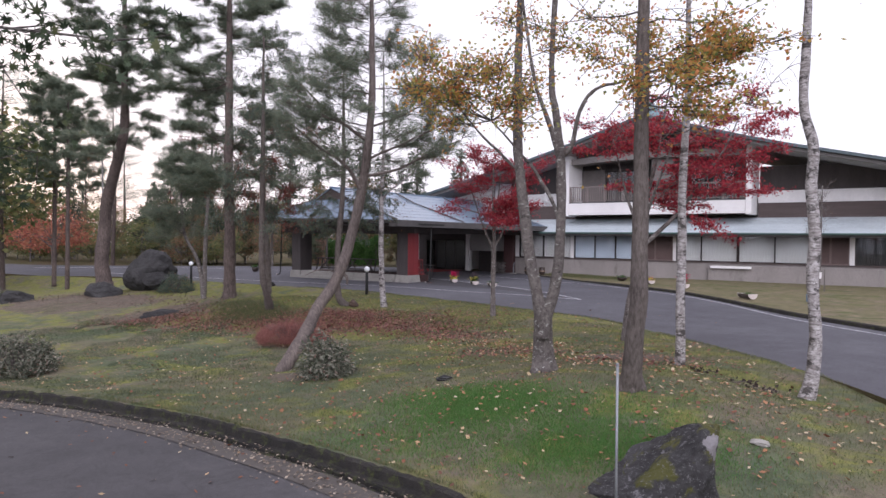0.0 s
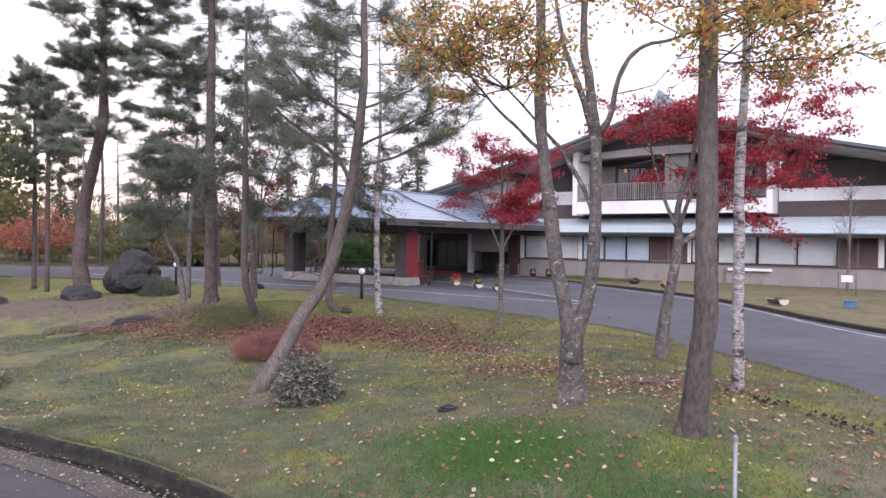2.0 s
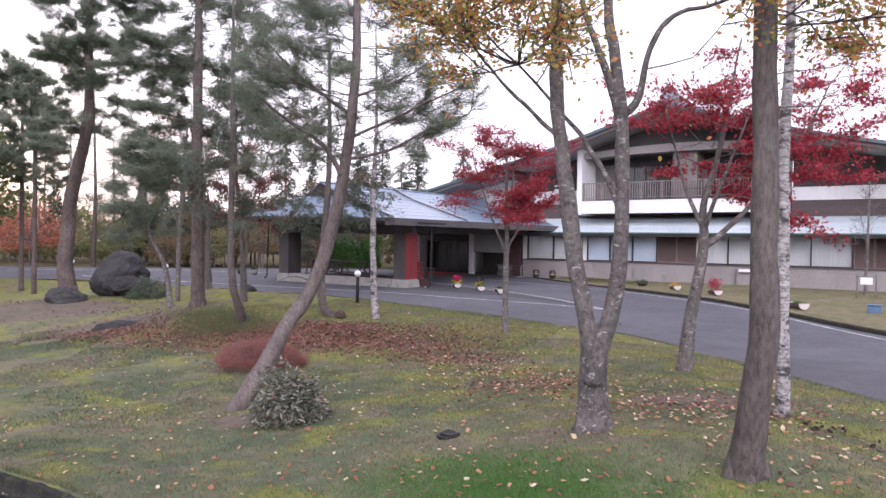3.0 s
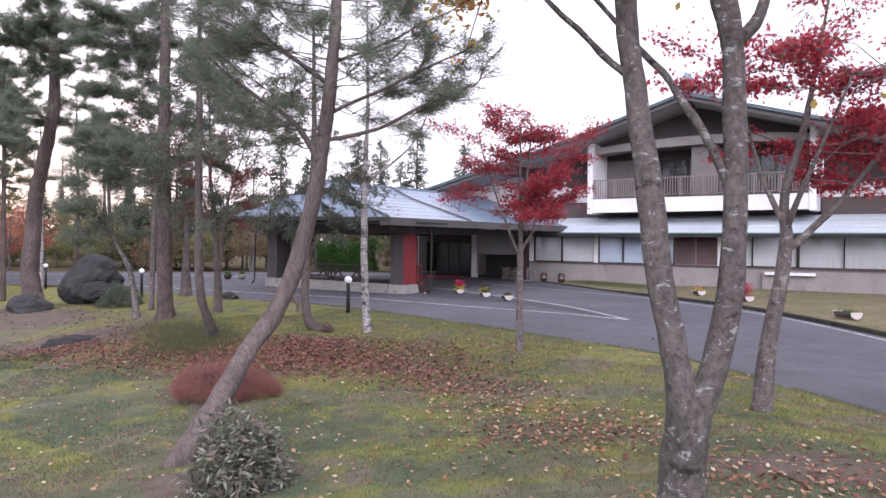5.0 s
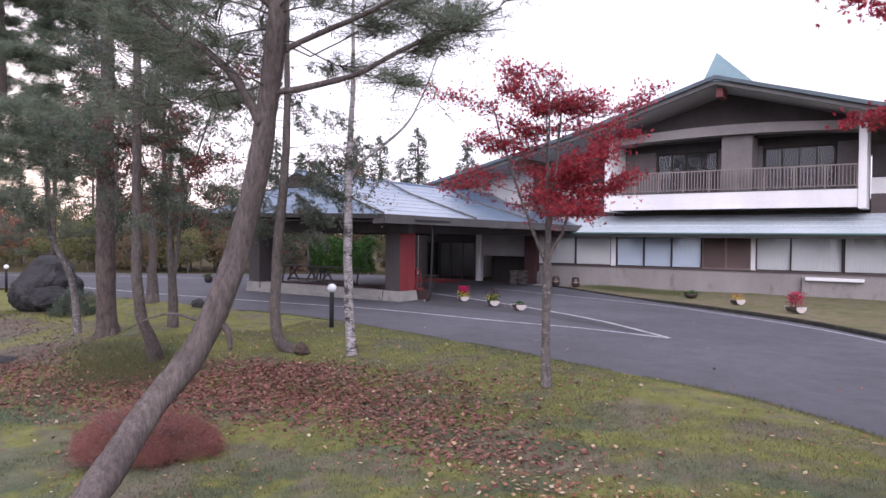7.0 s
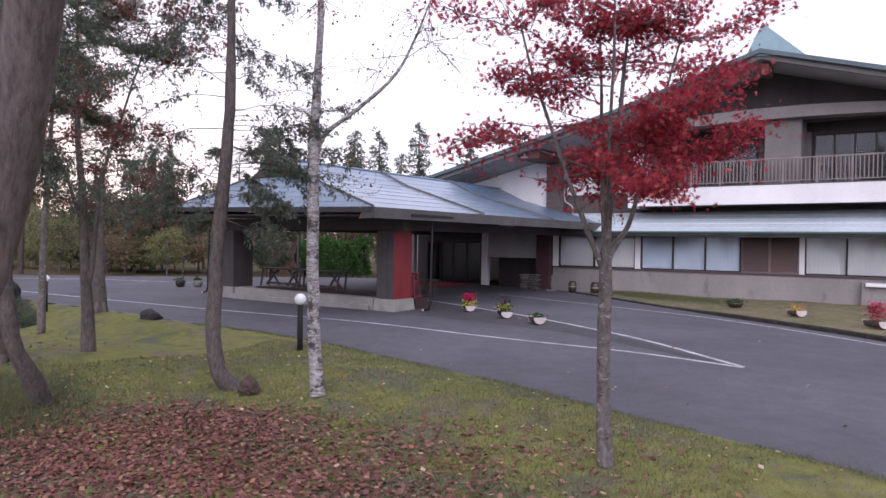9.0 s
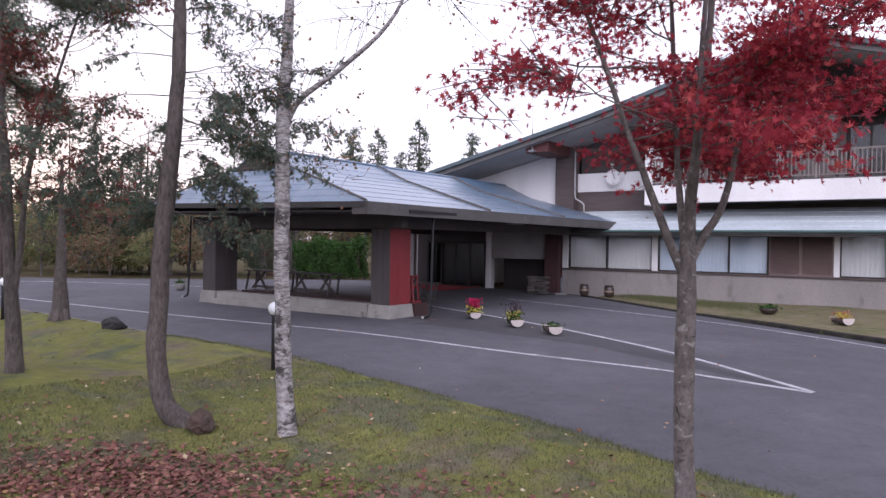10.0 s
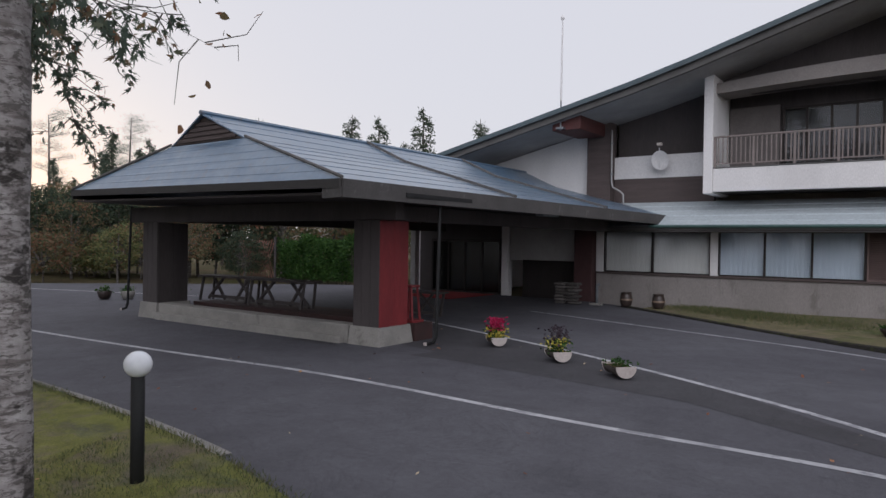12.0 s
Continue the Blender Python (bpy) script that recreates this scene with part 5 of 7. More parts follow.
plant("maple_tree", [foot(-10.48, 19.5), (-10.58, 19.65, 0.6), (-10.6, 19.68, 1.2), (-10.6, 19.7, 2.1), off(MX, MY, 2.7, 0.02), off(MX, MY, 3.5, 0.1), off(MX, MY + 0.1, 5.2, 0.2)], [0.10, 0.078, 0.074, 0.070, 0.045, 0.032, 0.01], BARK_MAPLE, MAPLERED, "young red maple with a slender grey trunk",
      [dict(MAPLE, z0=3.0, z1=3.75, count=13, reach=(1.3, 1.3), leaves=30, side=10, fan=45, rise=0.12), dict(MAPLE, z0=3.6, z1=4.3, count=6, reach=(1.45, 1.3), leaves=14, side=222, fan=28, rise=0.2), dict(MAPLE, z0=3.0, z1=3.4, count=3, reach=(1.6, 1.5), leaves=13, side=220, fan=15, rise=0.22, **{"from": 0.55}), dict(MAPLE, z0=4.0, z1=4.8, count=12, reach=(1.4, 1.2), leaves=18), dict(MAPLE, z0=2.95, z1=3.4, count=4, reach=(1.0, 1.1), leaves=30, side=112, fan=22, rise=0.08), dict(MAPLE, z0=4.4, z1=5.3, count=14, reach=(1.1, 0.55), leaves=15, rise=0.55)], 11, "maple tree", "red maples", 14, "maple",
      (([(MX, MY, 2.05), off(MX, MY, 2.3, -0.12), off(MX, MY, 2.8, -0.32), off(MX, MY, 3.15, -0.46), off(MX, MY + 0.2, 4.3, -0.95), off(MX, MY + 0.3, 4.9, -1.15)], (0.042, 0.01)), ([(MX, MY, 2.15), off(MX, MY, 2.4, 0.13), off(MX, MY, 2.66, 0.27), off(MX, MY, 3.3, 0.42), off(MX, MY - 0.2, 4.6, 0.85)], (0.042, 0.01)), ([(MX, MY, 2.25), (MX - 0.15, MY + 0.25, 2.8), (MX - 0.35, MY + 0.6, 4.4), (MX - 0.4, MY + 0.7, 5.3)], (0.035, 0.01)), ([(MX, MY, 2.3), (MX + 0.1, MY - 0.25, 2.9), (MX + 0.25, MY - 0.5, 4.2), (MX + 0.3, MY - 0.6, 5.0)], (0.03, 0.01))))
plant("maple_tree", [foot(-4.85, 16.35), off(-4.85, 16.4, 0.9, 0.05), off(-4.85, 16.4, 1.7, 0.2), off(-4.85, 16.4, 2.45, 0.30), off(-4.85, 16.5, 3.1, 0.25), off(-4.85, 16.5, 4.2, 0.55), off(-4.85, 16.5, 6.2, 0.9)], [0.16, 0.12, 0.105, 0.095, 0.06, 0.045, 0.012], BARK_MAPLE, MAPLERED, "wide-spreading red maple by the drive",
      [dict(MAPLE, z0=3.2, z1=4.2, count=18, reach=(2.0, 2.0), size=0.052, leaves=28, side=48, fan=36, rise=0.12, curl=-0.05), dict(MAPLE, z0=4.0, z1=4.9, count=7, reach=(1.5, 1.3), leaves=22, side=218, fan=40, rise=0.22), dict(MAPLE, z0=4.4, z1=6.2, count=18, reach=(1.7, 0.9), leaves=15, rise=0.4), dict(MAPLE, z0=4.6, z1=5.6, count=8, reach=(2.3, 2.3), leaves=15, side=45, fan=32, rise=0.3)], 12, "maple tree", "red maples", 14, "maple",
      (([off(-4.85, 16.4, 2.3, 0.28), off(-4.85, 16.4, 2.75, 0.8), off(-4.85, 16.4, 3.3, 1.3), off(-4.85, 16.4, 4.4, 2.1), off(-4.85, 16.4, 5.4, 2.6)], (0.06, 0.012)), ([off(-4.85, 16.4, 2.6, 0.3), off(-4.85, 16.6, 3.4, -0.1), off(-4.85, 16.8, 5.0, -0.6)], (0.05, 0.012)), ([off(-4.85, 16.4, 2.6, 0.3), off(-4.85, 15.9, 3.4, 0.7), off(-4.85, 15.4, 4.6, 1.3)], (0.045, 0.012))))
OX, OY = -4.3, 11.1
plant("oak_tree", [foot(-4.5, 11.32), (-4.49, 11.28, 0.6), (-4.42, 11.12, 1.05), (-4.44, 10.95, 1.5), (-4.55, 10.85, 2.2), (-4.63, 10.78, 3.0), (-4.82, 10.9, 4.0), (-4.95, 11.1, 5.0), (-5.0, 11.2, 7.0), (-5.1, 11.2, 9.0)], [0.215, 0.18, 0.165, 0.10, 0.095, 0.088, 0.08, 0.07, 0.05, 0.025], BARK_GREY, OAKGOLD, "two-stemmed oak with lichened grey bark and golden leaves",
      [dict(z0=4.2, z1=5.2, count=12, reach=(1.7, 1.5), rise=0.05, twigs=14, leaves=18, size=0.066, spread=0.45, rad=0.014, fuzz=0.11, flat=0.5, side=-86, fan=36, **{"from": 0.45}), dict(z0=5.0, z1=6.2, count=12, reach=(1.2, 1.1), rise=0.4, twigs=13, leaves=18, size=0.066, spread=0.42, rad=0.016, fuzz=0.11, flat=0.5), dict(z0=6.0, z1=8.8, count=14, reach=(1.8, 1.2), rise=0.5, twigs=14, leaves=30, size=0.066, spread=0.5, rad=0.02, fuzz=0.11, flat=0.5)], 13, "oak tree", "", 14, "leaf",
      (([(-4.44, 11.14, 0.75), (-4.32, 11.08, 1.2), (-4.2, 11.1, 1.6), (-4.09, 11.07, 2.2), (-4.09, 11.1, 3.0), (-4.14, 11.15, 3.9), off(-4.14, 11.15, 4.6, -0.09), off(-4.14, 11.15, 5.4, -0.16), off(-4.14, 11.2, 8.6, -0.1)], (0.122, 0.04)), ([(-4.14, 11.15, 3.75), off(-4.14, 11.15, 4.25, -0.14), off(-4.14, 11.15, 4.75, -0.32), off(-4.14, 11.2, 5.3, -0.52), off(-4.14, 11.3, 7.0, -0.8)], (0.055, 0.02)), ([(-4.14, 11.15, 3.85), off(-4.14, 11.1, 4.05, 0.2), off(-4.14, 11.1, 4.6, 0.34), off(-4.14, 11.1, 5.0, 0.6), off(-4.14, 11.1, 5.15, 1.1), off(-4.14, 11.1, 5.4, 1.9)], (0.05, 0.014)), ([(-4.1, 11.1, 2.75), off(-4.1, 11.2, 3.15, -0.22), off(-4.1, 11.35, 3.6, -0.55), off(-4.1, 11.45, 3.9, -0.82), off(-4.1, 11.5, 4.5, -1.4)], (0.042, 0.014)), ([(-4.75, 10.85, 3.6), off(-4.75, 10.9, 3.9, -0.35), off(-4.75, 10.9, 4.4, -0.85), off(-4.75, 10.9, 4.9, -1.2)], (0.03, 0.01))))
plant("tall_tree", [foot(-2.6, 10.45), (-2.52, 10.28, 0.8), (-2.42, 10.2, 1.6), (-2.45, 10.32, 2.6), (-2.47, 10.38, 3.6), (-2.52, 10.5, 5.2), (-2.5, 10.6, 9.0)], [0.185, 0.135, 0.12, 0.118, 0.112, 0.10, 0.05], BARK_DARK, OAKGOLD, "straight dark-barked tree with golden leaves", [dict(z0=4.3, z1=5.2, count=11, reach=(1.7, 1.7), rise=0.05, flat=0.35, twigs=16, leaves=24, size=0.068, spread=0.45, rad=0.016, side=36, fan=45, fuzz=0.11), dict(z0=4.6, z1=5.4, count=3, reach=(0.9, 0.9), rise=0.15, twigs=12, leaves=26, size=0.068, spread=0.4, rad=0.014, side=216, fan=40), dict(z0=5.6, z1=9.0, count=14, reach=(2.0, 1.4), rise=0.3, twigs=10, leaves=12, size=0.1, spread=0.6, rad=0.02), dict(z0=3.2, z1=4.4, count=4, reach=(1.2, 1.2), rise=0.25, twigs=7, leaves=1, size=0.066, spread=0.45, rad=0.010, side=36, fan=60, twig_rad=0.007)], 14, "tree", "", 14)
BIRCHTOP = dict(rise=0.7, twigs=10, size=0.048, spread=0.6, rad=0.010, curl=-0.9, twig_rise=-0.5, droop=0.6, twig_rad=0.008)
plant("birch_tree", [foot(-2.78, 13.5), (-2.77, 13.5, 0.8), (-2.81, 13.6, 1.6), (-2.84, 13.75, 2.4), (-2.87, 13.8, 3.4), (-2.84, 13.85, 4.4), (-2.82, 13.9, 6.0), (-2.9, 13.9, 10.0)], [0.105, 0.088, 0.084, 0.080, 0.076, 0.07, 0.058, 0.015], BIRCH, BIRCHLEAF, "slender white birch with peeling bark", [dict(BIRCHTOP, z0=4.6, z1=10.0, count=14, reach=(1.6, 0.8), leaves=2)], 15, "birch tree", "garden birches", leaf="round")
plant("birch_tree", [foot(-0.58, 12.85), (-0.52, 12.95, 0.3), (-0.49, 13.05, 1.0), (-0.56, 13.12, 1.8), (-0.55, 13.2, 2.6), (-0.62, 13.25, 3.4), (-0.6, 13.3, 4.05), (-0.76, 13.35, 4.65), (-0.76, 13.4, 5.6), (-0.72, 13.4, 7.5), (-0.8, 13.4, 10.5)], [0.14, 0.105, 0.096, 0.094, 0.09, 0.088, 0.086, 0.074, 0.07, 0.05, 0.02], BIRCH, BIRCHLEAF, "slender white birch with a kinked trunk and peeling bark", [dict(BIRCHTOP, z0=5.2, z1=10.4, count=14, reach=(1.8, 0.8), leaves=1)], 16, "birch tree", "garden birches", leaf="round")
plant("birch_tree", [foot(-15.68, 20.2), (-15.82, 20.26, 0.4), (-15.86, 20.26, 1.0), (-15.92, 20.27, 2.0), (-15.92, 20.27, 3.0), (-15.97, 20.31, 4.0), (-15.97, 20.38, 5.0), (-15.9, 20.36, 6.2), (-16.0, 20.4, 9.5)], [0.135, 0.11, 0.104, 0.10, 0.10, 0.09, 0.068, 0.05, 0.015], BIRCH, BIRCHLEAF, "slender white birch with a forking limb and peeling bark", [dict(BIRCHTOP, z0=4.2, z1=9.4, count=16, reach=(1.7, 0.8), leaves=4), dict(z0=3.3, z1=3.75, count=4, reach=(1.1, 1.2), rise=0.1, twigs=6, leaves=4, size=0.045, spread=0.25, rad=0.005, curl=-0.3, twig_rise=-0.3, side=36, fan=10, fuzz=0.06, stem=0, twig_rad=0.005), dict(BIRCHTOP, z0=4.0, z1=6.6, count=7, reach=(0.9, 0.8), leaves=3, stem=1, rise=0.2)], 17, "birch tree", "garden birches", leaf="round",
      extra_trunks=(([(-15.95, 20.3, 3.75), off(-15.95, 20.3, 4.15, 0.22), off(-15.95, 20.3, 4.65, 0.85), off(-15.95, 20.3, 5.3, 1.45), off(-15.95, 20.3, 6.6, 2.0)], (0.05, 0.014)),))
DULLRED = leafy("dull_red_leaves", [(0.0, (0.08, 0.05, 0.035)), (0.4, (0.17, 0.06, 0.05)), (0.8, (0.27, 0.08, 0.07)), (1.0, (0.12, 0.12, 0.06))], 0.4)
DARKLEAF = leafy("dark_green_leaves", [(0.0, (0.04, 0.06, 0.036)), (0.7, (0.065, 0.09, 0.05)), (1.0, (0.12, 0.13, 0.06))], 0.3)
CYP = dict(count=36, rise=0.15, twigs=24, leaves=22, size=0.05, spread=0.42, rad=0.012, curl=-0.7, droop=1.0, fuzz=0.05, twig_rise=-0.7, twig_rad=0.007)
plant("cypress_tree", [foot(-17.12, 19.72), (-17.33, 19.55, 0.05), (-17.4, 19.48, 0.4), (-17.38, 19.42, 0.9), (-17.42, 19.47, 1.5), (-17.38, 19.5, 2.5), (-17.36, 19.6, 3.5), (-17.36, 19.7, 5.0), (-17.4, 19.7, 9.0)], [0.17, 0.14, 0.13, 0.122, 0.118, 0.112, 0.105, 0.085, 0.03], BARK_DARK, CYPRESS, "thin cypress with a curved foot and drooping sprays", [dict(CYP, z0=3.3, z1=9.0, count=34, reach=(2.0, 1.1), size=0.058, spread=0.31, leaves=12, fuzz=0.022), dict(CYP, z0=2.7, z1=4.4, count=11, leaves=16, spread=0.27, fuzz=0.02, reach=(1.1, 1.5), side=36, fan=24, rise=0.05, curl=-0.5, rad=0.008), dict(CYP, z0=2.6, z1=4.0, count=9, leaves=16, spread=0.30, fuzz=0.02, reach=(1.3, 1.6), side=205, fan=40, rise=0.05, curl=-0.5, rad=0.008), dict(CYP, z0=3.55, z1=4.6, count=9, twigs=16, leaves=18, spread=0.26, twig_rad=0.006, fuzz=0.02, reach=(2.0, 2.1), side=36, fan=13, rise=0.0, curl=-0.25, wiggle=0.08, rad=0.006, twig_rise=-0.9, **{"from": 0.45})], 18, "cypress tree", "garden cypresses", 10, "spray")
plant("cypress_tree", [foot(-18.82, 17.39), (-18.6, 17.08, 0.3), (-18.5, 16.82, 0.8), (-18.42, 16.68, 1.6), (-18.4, 16.64, 3.0), (-18.25, 16.55, 5.0), (-18.2, 16.5, 9.5)], [0.17, 0.135, 0.12, 0.11, 0.10, 0.085, 0.03], BARK_DARK, CYPRESS, "cypress with a bowed trunk on the mound", [dict(CYP, z0=3.0, z1=9.5, reach=(2.3, 1.2), count=58, leaves=23)], 19, "cypress tree", "garden cypresses", 10, "spray")
TX, TY = -20.95, 19.1
plant("maple_tree", [foot(-21.05, 19.2), (-20.97, 19.13, 1.0), (-20.97, 19.07, 2.0), (-21.15, 19.1, 3.2), (-21.35, 19.1, 4.6), (-21.4, 19.1, 7.0)], [0.14, 0.115, 0.09, 0.07, 0.05, 0.015], BARK_DARK, DULLRED, "thin dark maple with forking stems and sparse dull red leaves", [dict(z0=2.6, z1=6.8, count=44, reach=(2.1, 1.3), rise=0.35, twigs=13, leaves=18, size=0.055, spread=0.5, rad=0.012, fuzz=0.08, flat=0.4, twig_rad=0.008)], 20, "maple tree", "red maples", 10, "maple",
      (([(TX, TY, 1.2), off(TX, TY, 2.0, 0.12), off(TX, TY, 3.5, 0.28), off(TX, TY, 4.5, 0.6), off(TX, TY, 6.4, 1.2)], (0.07, 0.012)), ([(TX, TY, 2.2), off(TX, TY, 3.2, -0.3), off(TX, TY, 4.8, -0.9)], (0.045, 0.012))))
plant("young_pine_tree", [foot(-23.95, 18.2), (-24.2, 18.22, 0.9), (-24.45, 18.1, 1.7), (-24.95, 17.9, 2.7), (-25.2, 17.9, 5.2)], [0.115, 0.09, 0.078, 0.06, 0.02], BARK_GREY, NEEDLE, "small leaning pine with a pale stem on the mound", [dict(PINE_CROWN, z0=1.9, z1=5.2, reach=(1.9, 1.0), count=30, twigs=16, rad=0.014)], 21, "pine tree", "", 10, "needle")
plant("maple_tree", [foot(-29.0, 21.8), (-29.0, 21.9, 3.0), (-28.6, 22.0, 7.5)], [0.12, 0.095, 0.03], BARK_MAPLE, DULLRED, "tall thin maple with a few red leaves among the pines", [dict(z0=3.6, z1=7.5, count=18, reach=(2.4, 1.6), rise=0.4, twigs=10, leaves=12, size=0.09, spread=0.6, rad=0.014, flat=0.4)], 22, "maple tree", "red maples", 10, "maple")
pine([foot(-46.5, 22.6), (-46.4, 22.6, 6), (-46.7, 22.7, 13.0)], [0.15, 0.12, 0.04], 5.5, 13.0, (2.6, 1.4), 24, "slender dark pine beside the drive", count=40, twigs=18, size=0.24, w=0.05, leaves=15, rad=0.02)
pine([foot(-43.9, 22.2), (-43.8, 22.2, 6), (-44.0, 22.3, 12.0)], [0.14, 0.11, 0.03], 5.0, 12.0, (2.4, 1.2), 25, "slender pine on the lower lawn", count=40, twigs=16, size=0.24, w=0.05, leaves=15, rad=0.02)
plant("birch_tree", [foot(-40.2, 22.5), (-40.1, 22.5, 3.0), (-40.3, 22.5, 9.0)], [0.09, 0.075, 0.02], BIRCH, BIRCHLEAF, "thin white birch beside the drive", [dict(z0=4.0, z1=9.0, count=12, reach=(1.5, 0.8), rise=0.7, twigs=8, leaves=4, size=0.1, spread=0.6, rad=0.012)], 26, "birch tree", "garden birches")
plant("cypress_tree", [foot(-29.9, 24.0), (-29.9, 24.0, 1.2), (-29.85, 24.0, 2.6), (-29.9, 24.0, 4.6)], [0.26, 0.17, 0.11, 0.03], BARK_DARK, AUTUMN, "low broad cypress with hanging rusty sprays beside the drive", [dict(CYP, z0=1.9, z1=4.5, count=10, reach=(1.7, 0.5), leaves=5, size=0.055, rise=0.3, spread=0.45, fuzz=0.06)], 28, "cypress tree", "garden cypresses", 10, "spray")
plant("roadside_tree", [(-13.0, -3.2, road_z(-13, -3) - 0.1), (-12.9, -3.1, 3.0), (-12.6, -2.8, 6.0), (-12.5, -2.8, 9.0)], [0.24, 0.2, 0.13, 0.04], BARK_GREY, DARKLEAF, "broad dark-leaved tree across the lower road", [dict(z0=4.3, z1=5.1, count=7, reach=(9.6, 9.6), rise=0.02, side=47, fan=4, twigs=30, leaves=34, size=0.075, spread=0.6, rad=0.028, curl=-0.15, fuzz=0.12, wiggle=0.06, **{"from": 0.55}), dict(z0=6.0, z1=9.0, count=20, reach=(3.0, 2.0), rise=0.4, twigs=12, leaves=16, size=0.11, spread=0.6, rad=0.03)], 27, "tree", "", 12, "maple")


# ---- the woods round about ----
def far_conifer(seed, h, r0, mat, tone, taper=0.8):
    r = rng(seed)
    t = thing("spruce_tree", (0, 0, 0), tone, "conifer", "woodland conifers")
    part("trunk", Mesh().tube([(0, 0, -0.5), (0.05, 0, h * 0.5), (0, 0, h)], [0.02 * h, 0.012 * h, 0.02], 7), BARK_DARK, t)
    cs = []
    z = h * 0.12
    while z < h:
        u = (z - h * 0.12) / (h * 0.88)
        reach = r0 * (1 - u) ** taper * r.uniform(0.75, 1.1) + 0.12
        for k in range(int(r.integers(4, 7))):
            a = r.uniform(0, 2 * math.pi)
            n = max(10, int(36 * reach))
            s = r.uniform(0.05, 1, n) ** 0.7
            p = np.stack([np.cos(a + r.normal(0, 0.10, n)) * reach * s, np.sin(a + r.normal(0, 0.10, n)) * reach * s, z - 0.22 * reach * s + r.normal(0, 0.10, n)], 1)
            cs.append(p)
        z += h * 0.034
    part("crown", leaf_cloud(np.concatenate(cs), 0.34, r, "long", 0.4), mat, t)
    return t


def far_broadleaf(seed, h, w, mat, tone, leaf=0.22, clumps=60, per=46):
    r = rng(seed)
    t = thing("woodland_tree", (0, 0, 0), tone, "tree", "woodland broadleaves")
    m = Mesh().tube([(0, 0, -0.5), (0.1, 0.05, h * 0.3), (0.0, 0.1, h * 0.8)], [0.018 * h, 0.013 * h, 0.03], 7)
    cs = []
    for k in range(clumps):
        a, b = r.uniform(0, 2 * math.pi), r.uniform(-0.75, 1)
        q = math.sqrt(max(0, 1 - b * b)) * r.uniform(0.55, 1.0)
        c = np.array([math.cos(a) * q * w, math.sin(a) * q * w, h * (0.58 + 0.38 * b)])
        if k % 3 == 0:
            m.tube([(0.05, 0.05, h * r.uniform(0.25, 0.5)), tuple(c * 0.55 + np.array([0, 0, h * 0.2])), tuple(c)], [0.03, 0.02, 0.008], 4, False)
        cs.append(c + r.normal(0, 1, (per, 3)) * np.array([0.55, 0.55, 0.32]) * w * 0.26)
    part("trunk", m, BARK_GREY, t)
    part("crown", leaf_cloud(np.concatenate(cs), leaf, r), mat, t)
    return t


def bare_trunk(seed, h, mat, leafmat):
    r = rng(seed)
    t = thing("woodland_pine", (0, 0, 0), "tall bare-stemmed woodland pine", "pine tree", "woodland pines")
    m = Mesh().tube([(0, 0, -0.5), (0.15, 0.1, h * 0.4), (-0.1, 0.1, h)], [0.2, 0.16, 0.03], 8)
    cs = []
    for k in range(34):
        z = h * (0.36 + 0.64 * (k + r.uniform()) / 34)
        a, L = r.uniform(0, 2 * math.pi), r.uniform(1.2, 3.4) * (1.15 - 0.6 * z / h)
        e = np.array([math.cos(a) * L, math.sin(a) * L, z + 0.25 * L])
        m.tube([(0, 0.1, z), tuple(e)], [0.03, 0.01], 4, False)
        for j in range(13):
            c = e * r.uniform(0.35, 1.15) * np.array([1, 1, 0]) + np.array([0, 0, z + 0.25 * L + r.normal(0, 0.1)]) + r.normal(0, 0.3, 3) * np.array([1, 1, 0.35])
            cs.append(c + r.normal(0, 1, (24, 3)) * np.array([0.36, 0.36, 0.15]))
    part("trunk", m, mat, t)
    part("crown", leaf_cloud(np.concatenate(cs), 0.22, r, "needle"), leafmat, t)
    return t


DARKFIR = leafy("dark_fir_needles", [(0.0, (0.05, 0.07, 0.055)), (0.6, (0.08, 0.105, 0.075)), (1.0, (0.12, 0.13, 0.08))], 0.35)
OLIVE = leafy("olive_leaves", [(0.0, (0.10, 0.125, 0.06)), (0.5, (0.18, 0.20, 0.085)), (0.85, (0.24, 0.23, 0.10)), (1.0, (0.28, 0.18, 0.09))], 0.5)
DARKGREEN = leafy("dark_evergreen_leaves", [(0.0, (0.035, 0.052, 0.036)), (0.6, (0.06, 0.082, 0.05)), (0.9, (0.09, 0.105, 0.06)), (1.0, (0.16, 0.09, 0.055))], 0.35)
protos = [
    far_conifer(31, 13, 2.2, DARKFIR, "dark pointed spruce in the woods"), far_conifer(32, 10, 1.9, DARKFIR, "dark pointed spruce in the woods"),
    far_broadleaf(33, 8, 2.6, AUTUMN, "rusty autumn tree in the woods"), far_broadleaf(34, 6, 2.4, OLIVE, "yellow-green autumn tree in the woods"),
    far_broadleaf(35, 3.6, 2.0, ORANGE, "orange-red maple at the edge of the woods", 0.16), bare_trunk(36, 15, BARK_PINE, NEEDLE), far_broadleaf(37, 2.4, 1.5, AUTUMN, "low rusty undergrowth bush", 0.16, 40, 50),
    far_broadleaf(38, 2.2, 1.6, OLIVE, "low green undergrowth bush", 0.16, 40, 50), far_conifer(39, 13, 2.0, DARKFIR, "slender pointed spruce behind the roofs", 0.5),
    far_broadleaf(40, 5.8, 2.3, DARKGREEN, "dense dark evergreen beyond the drive", 0.2, 90, 60)]


def stand(k, x, y, s=1.0, z=-0.45):
    return copy_thing(protos[k], Matrix.LocRotScale((x, y, z), Euler((0, 0, (x * 7.3 + y * 3.1) % 6.28)), (s, s, s)))


wood = rng(77)
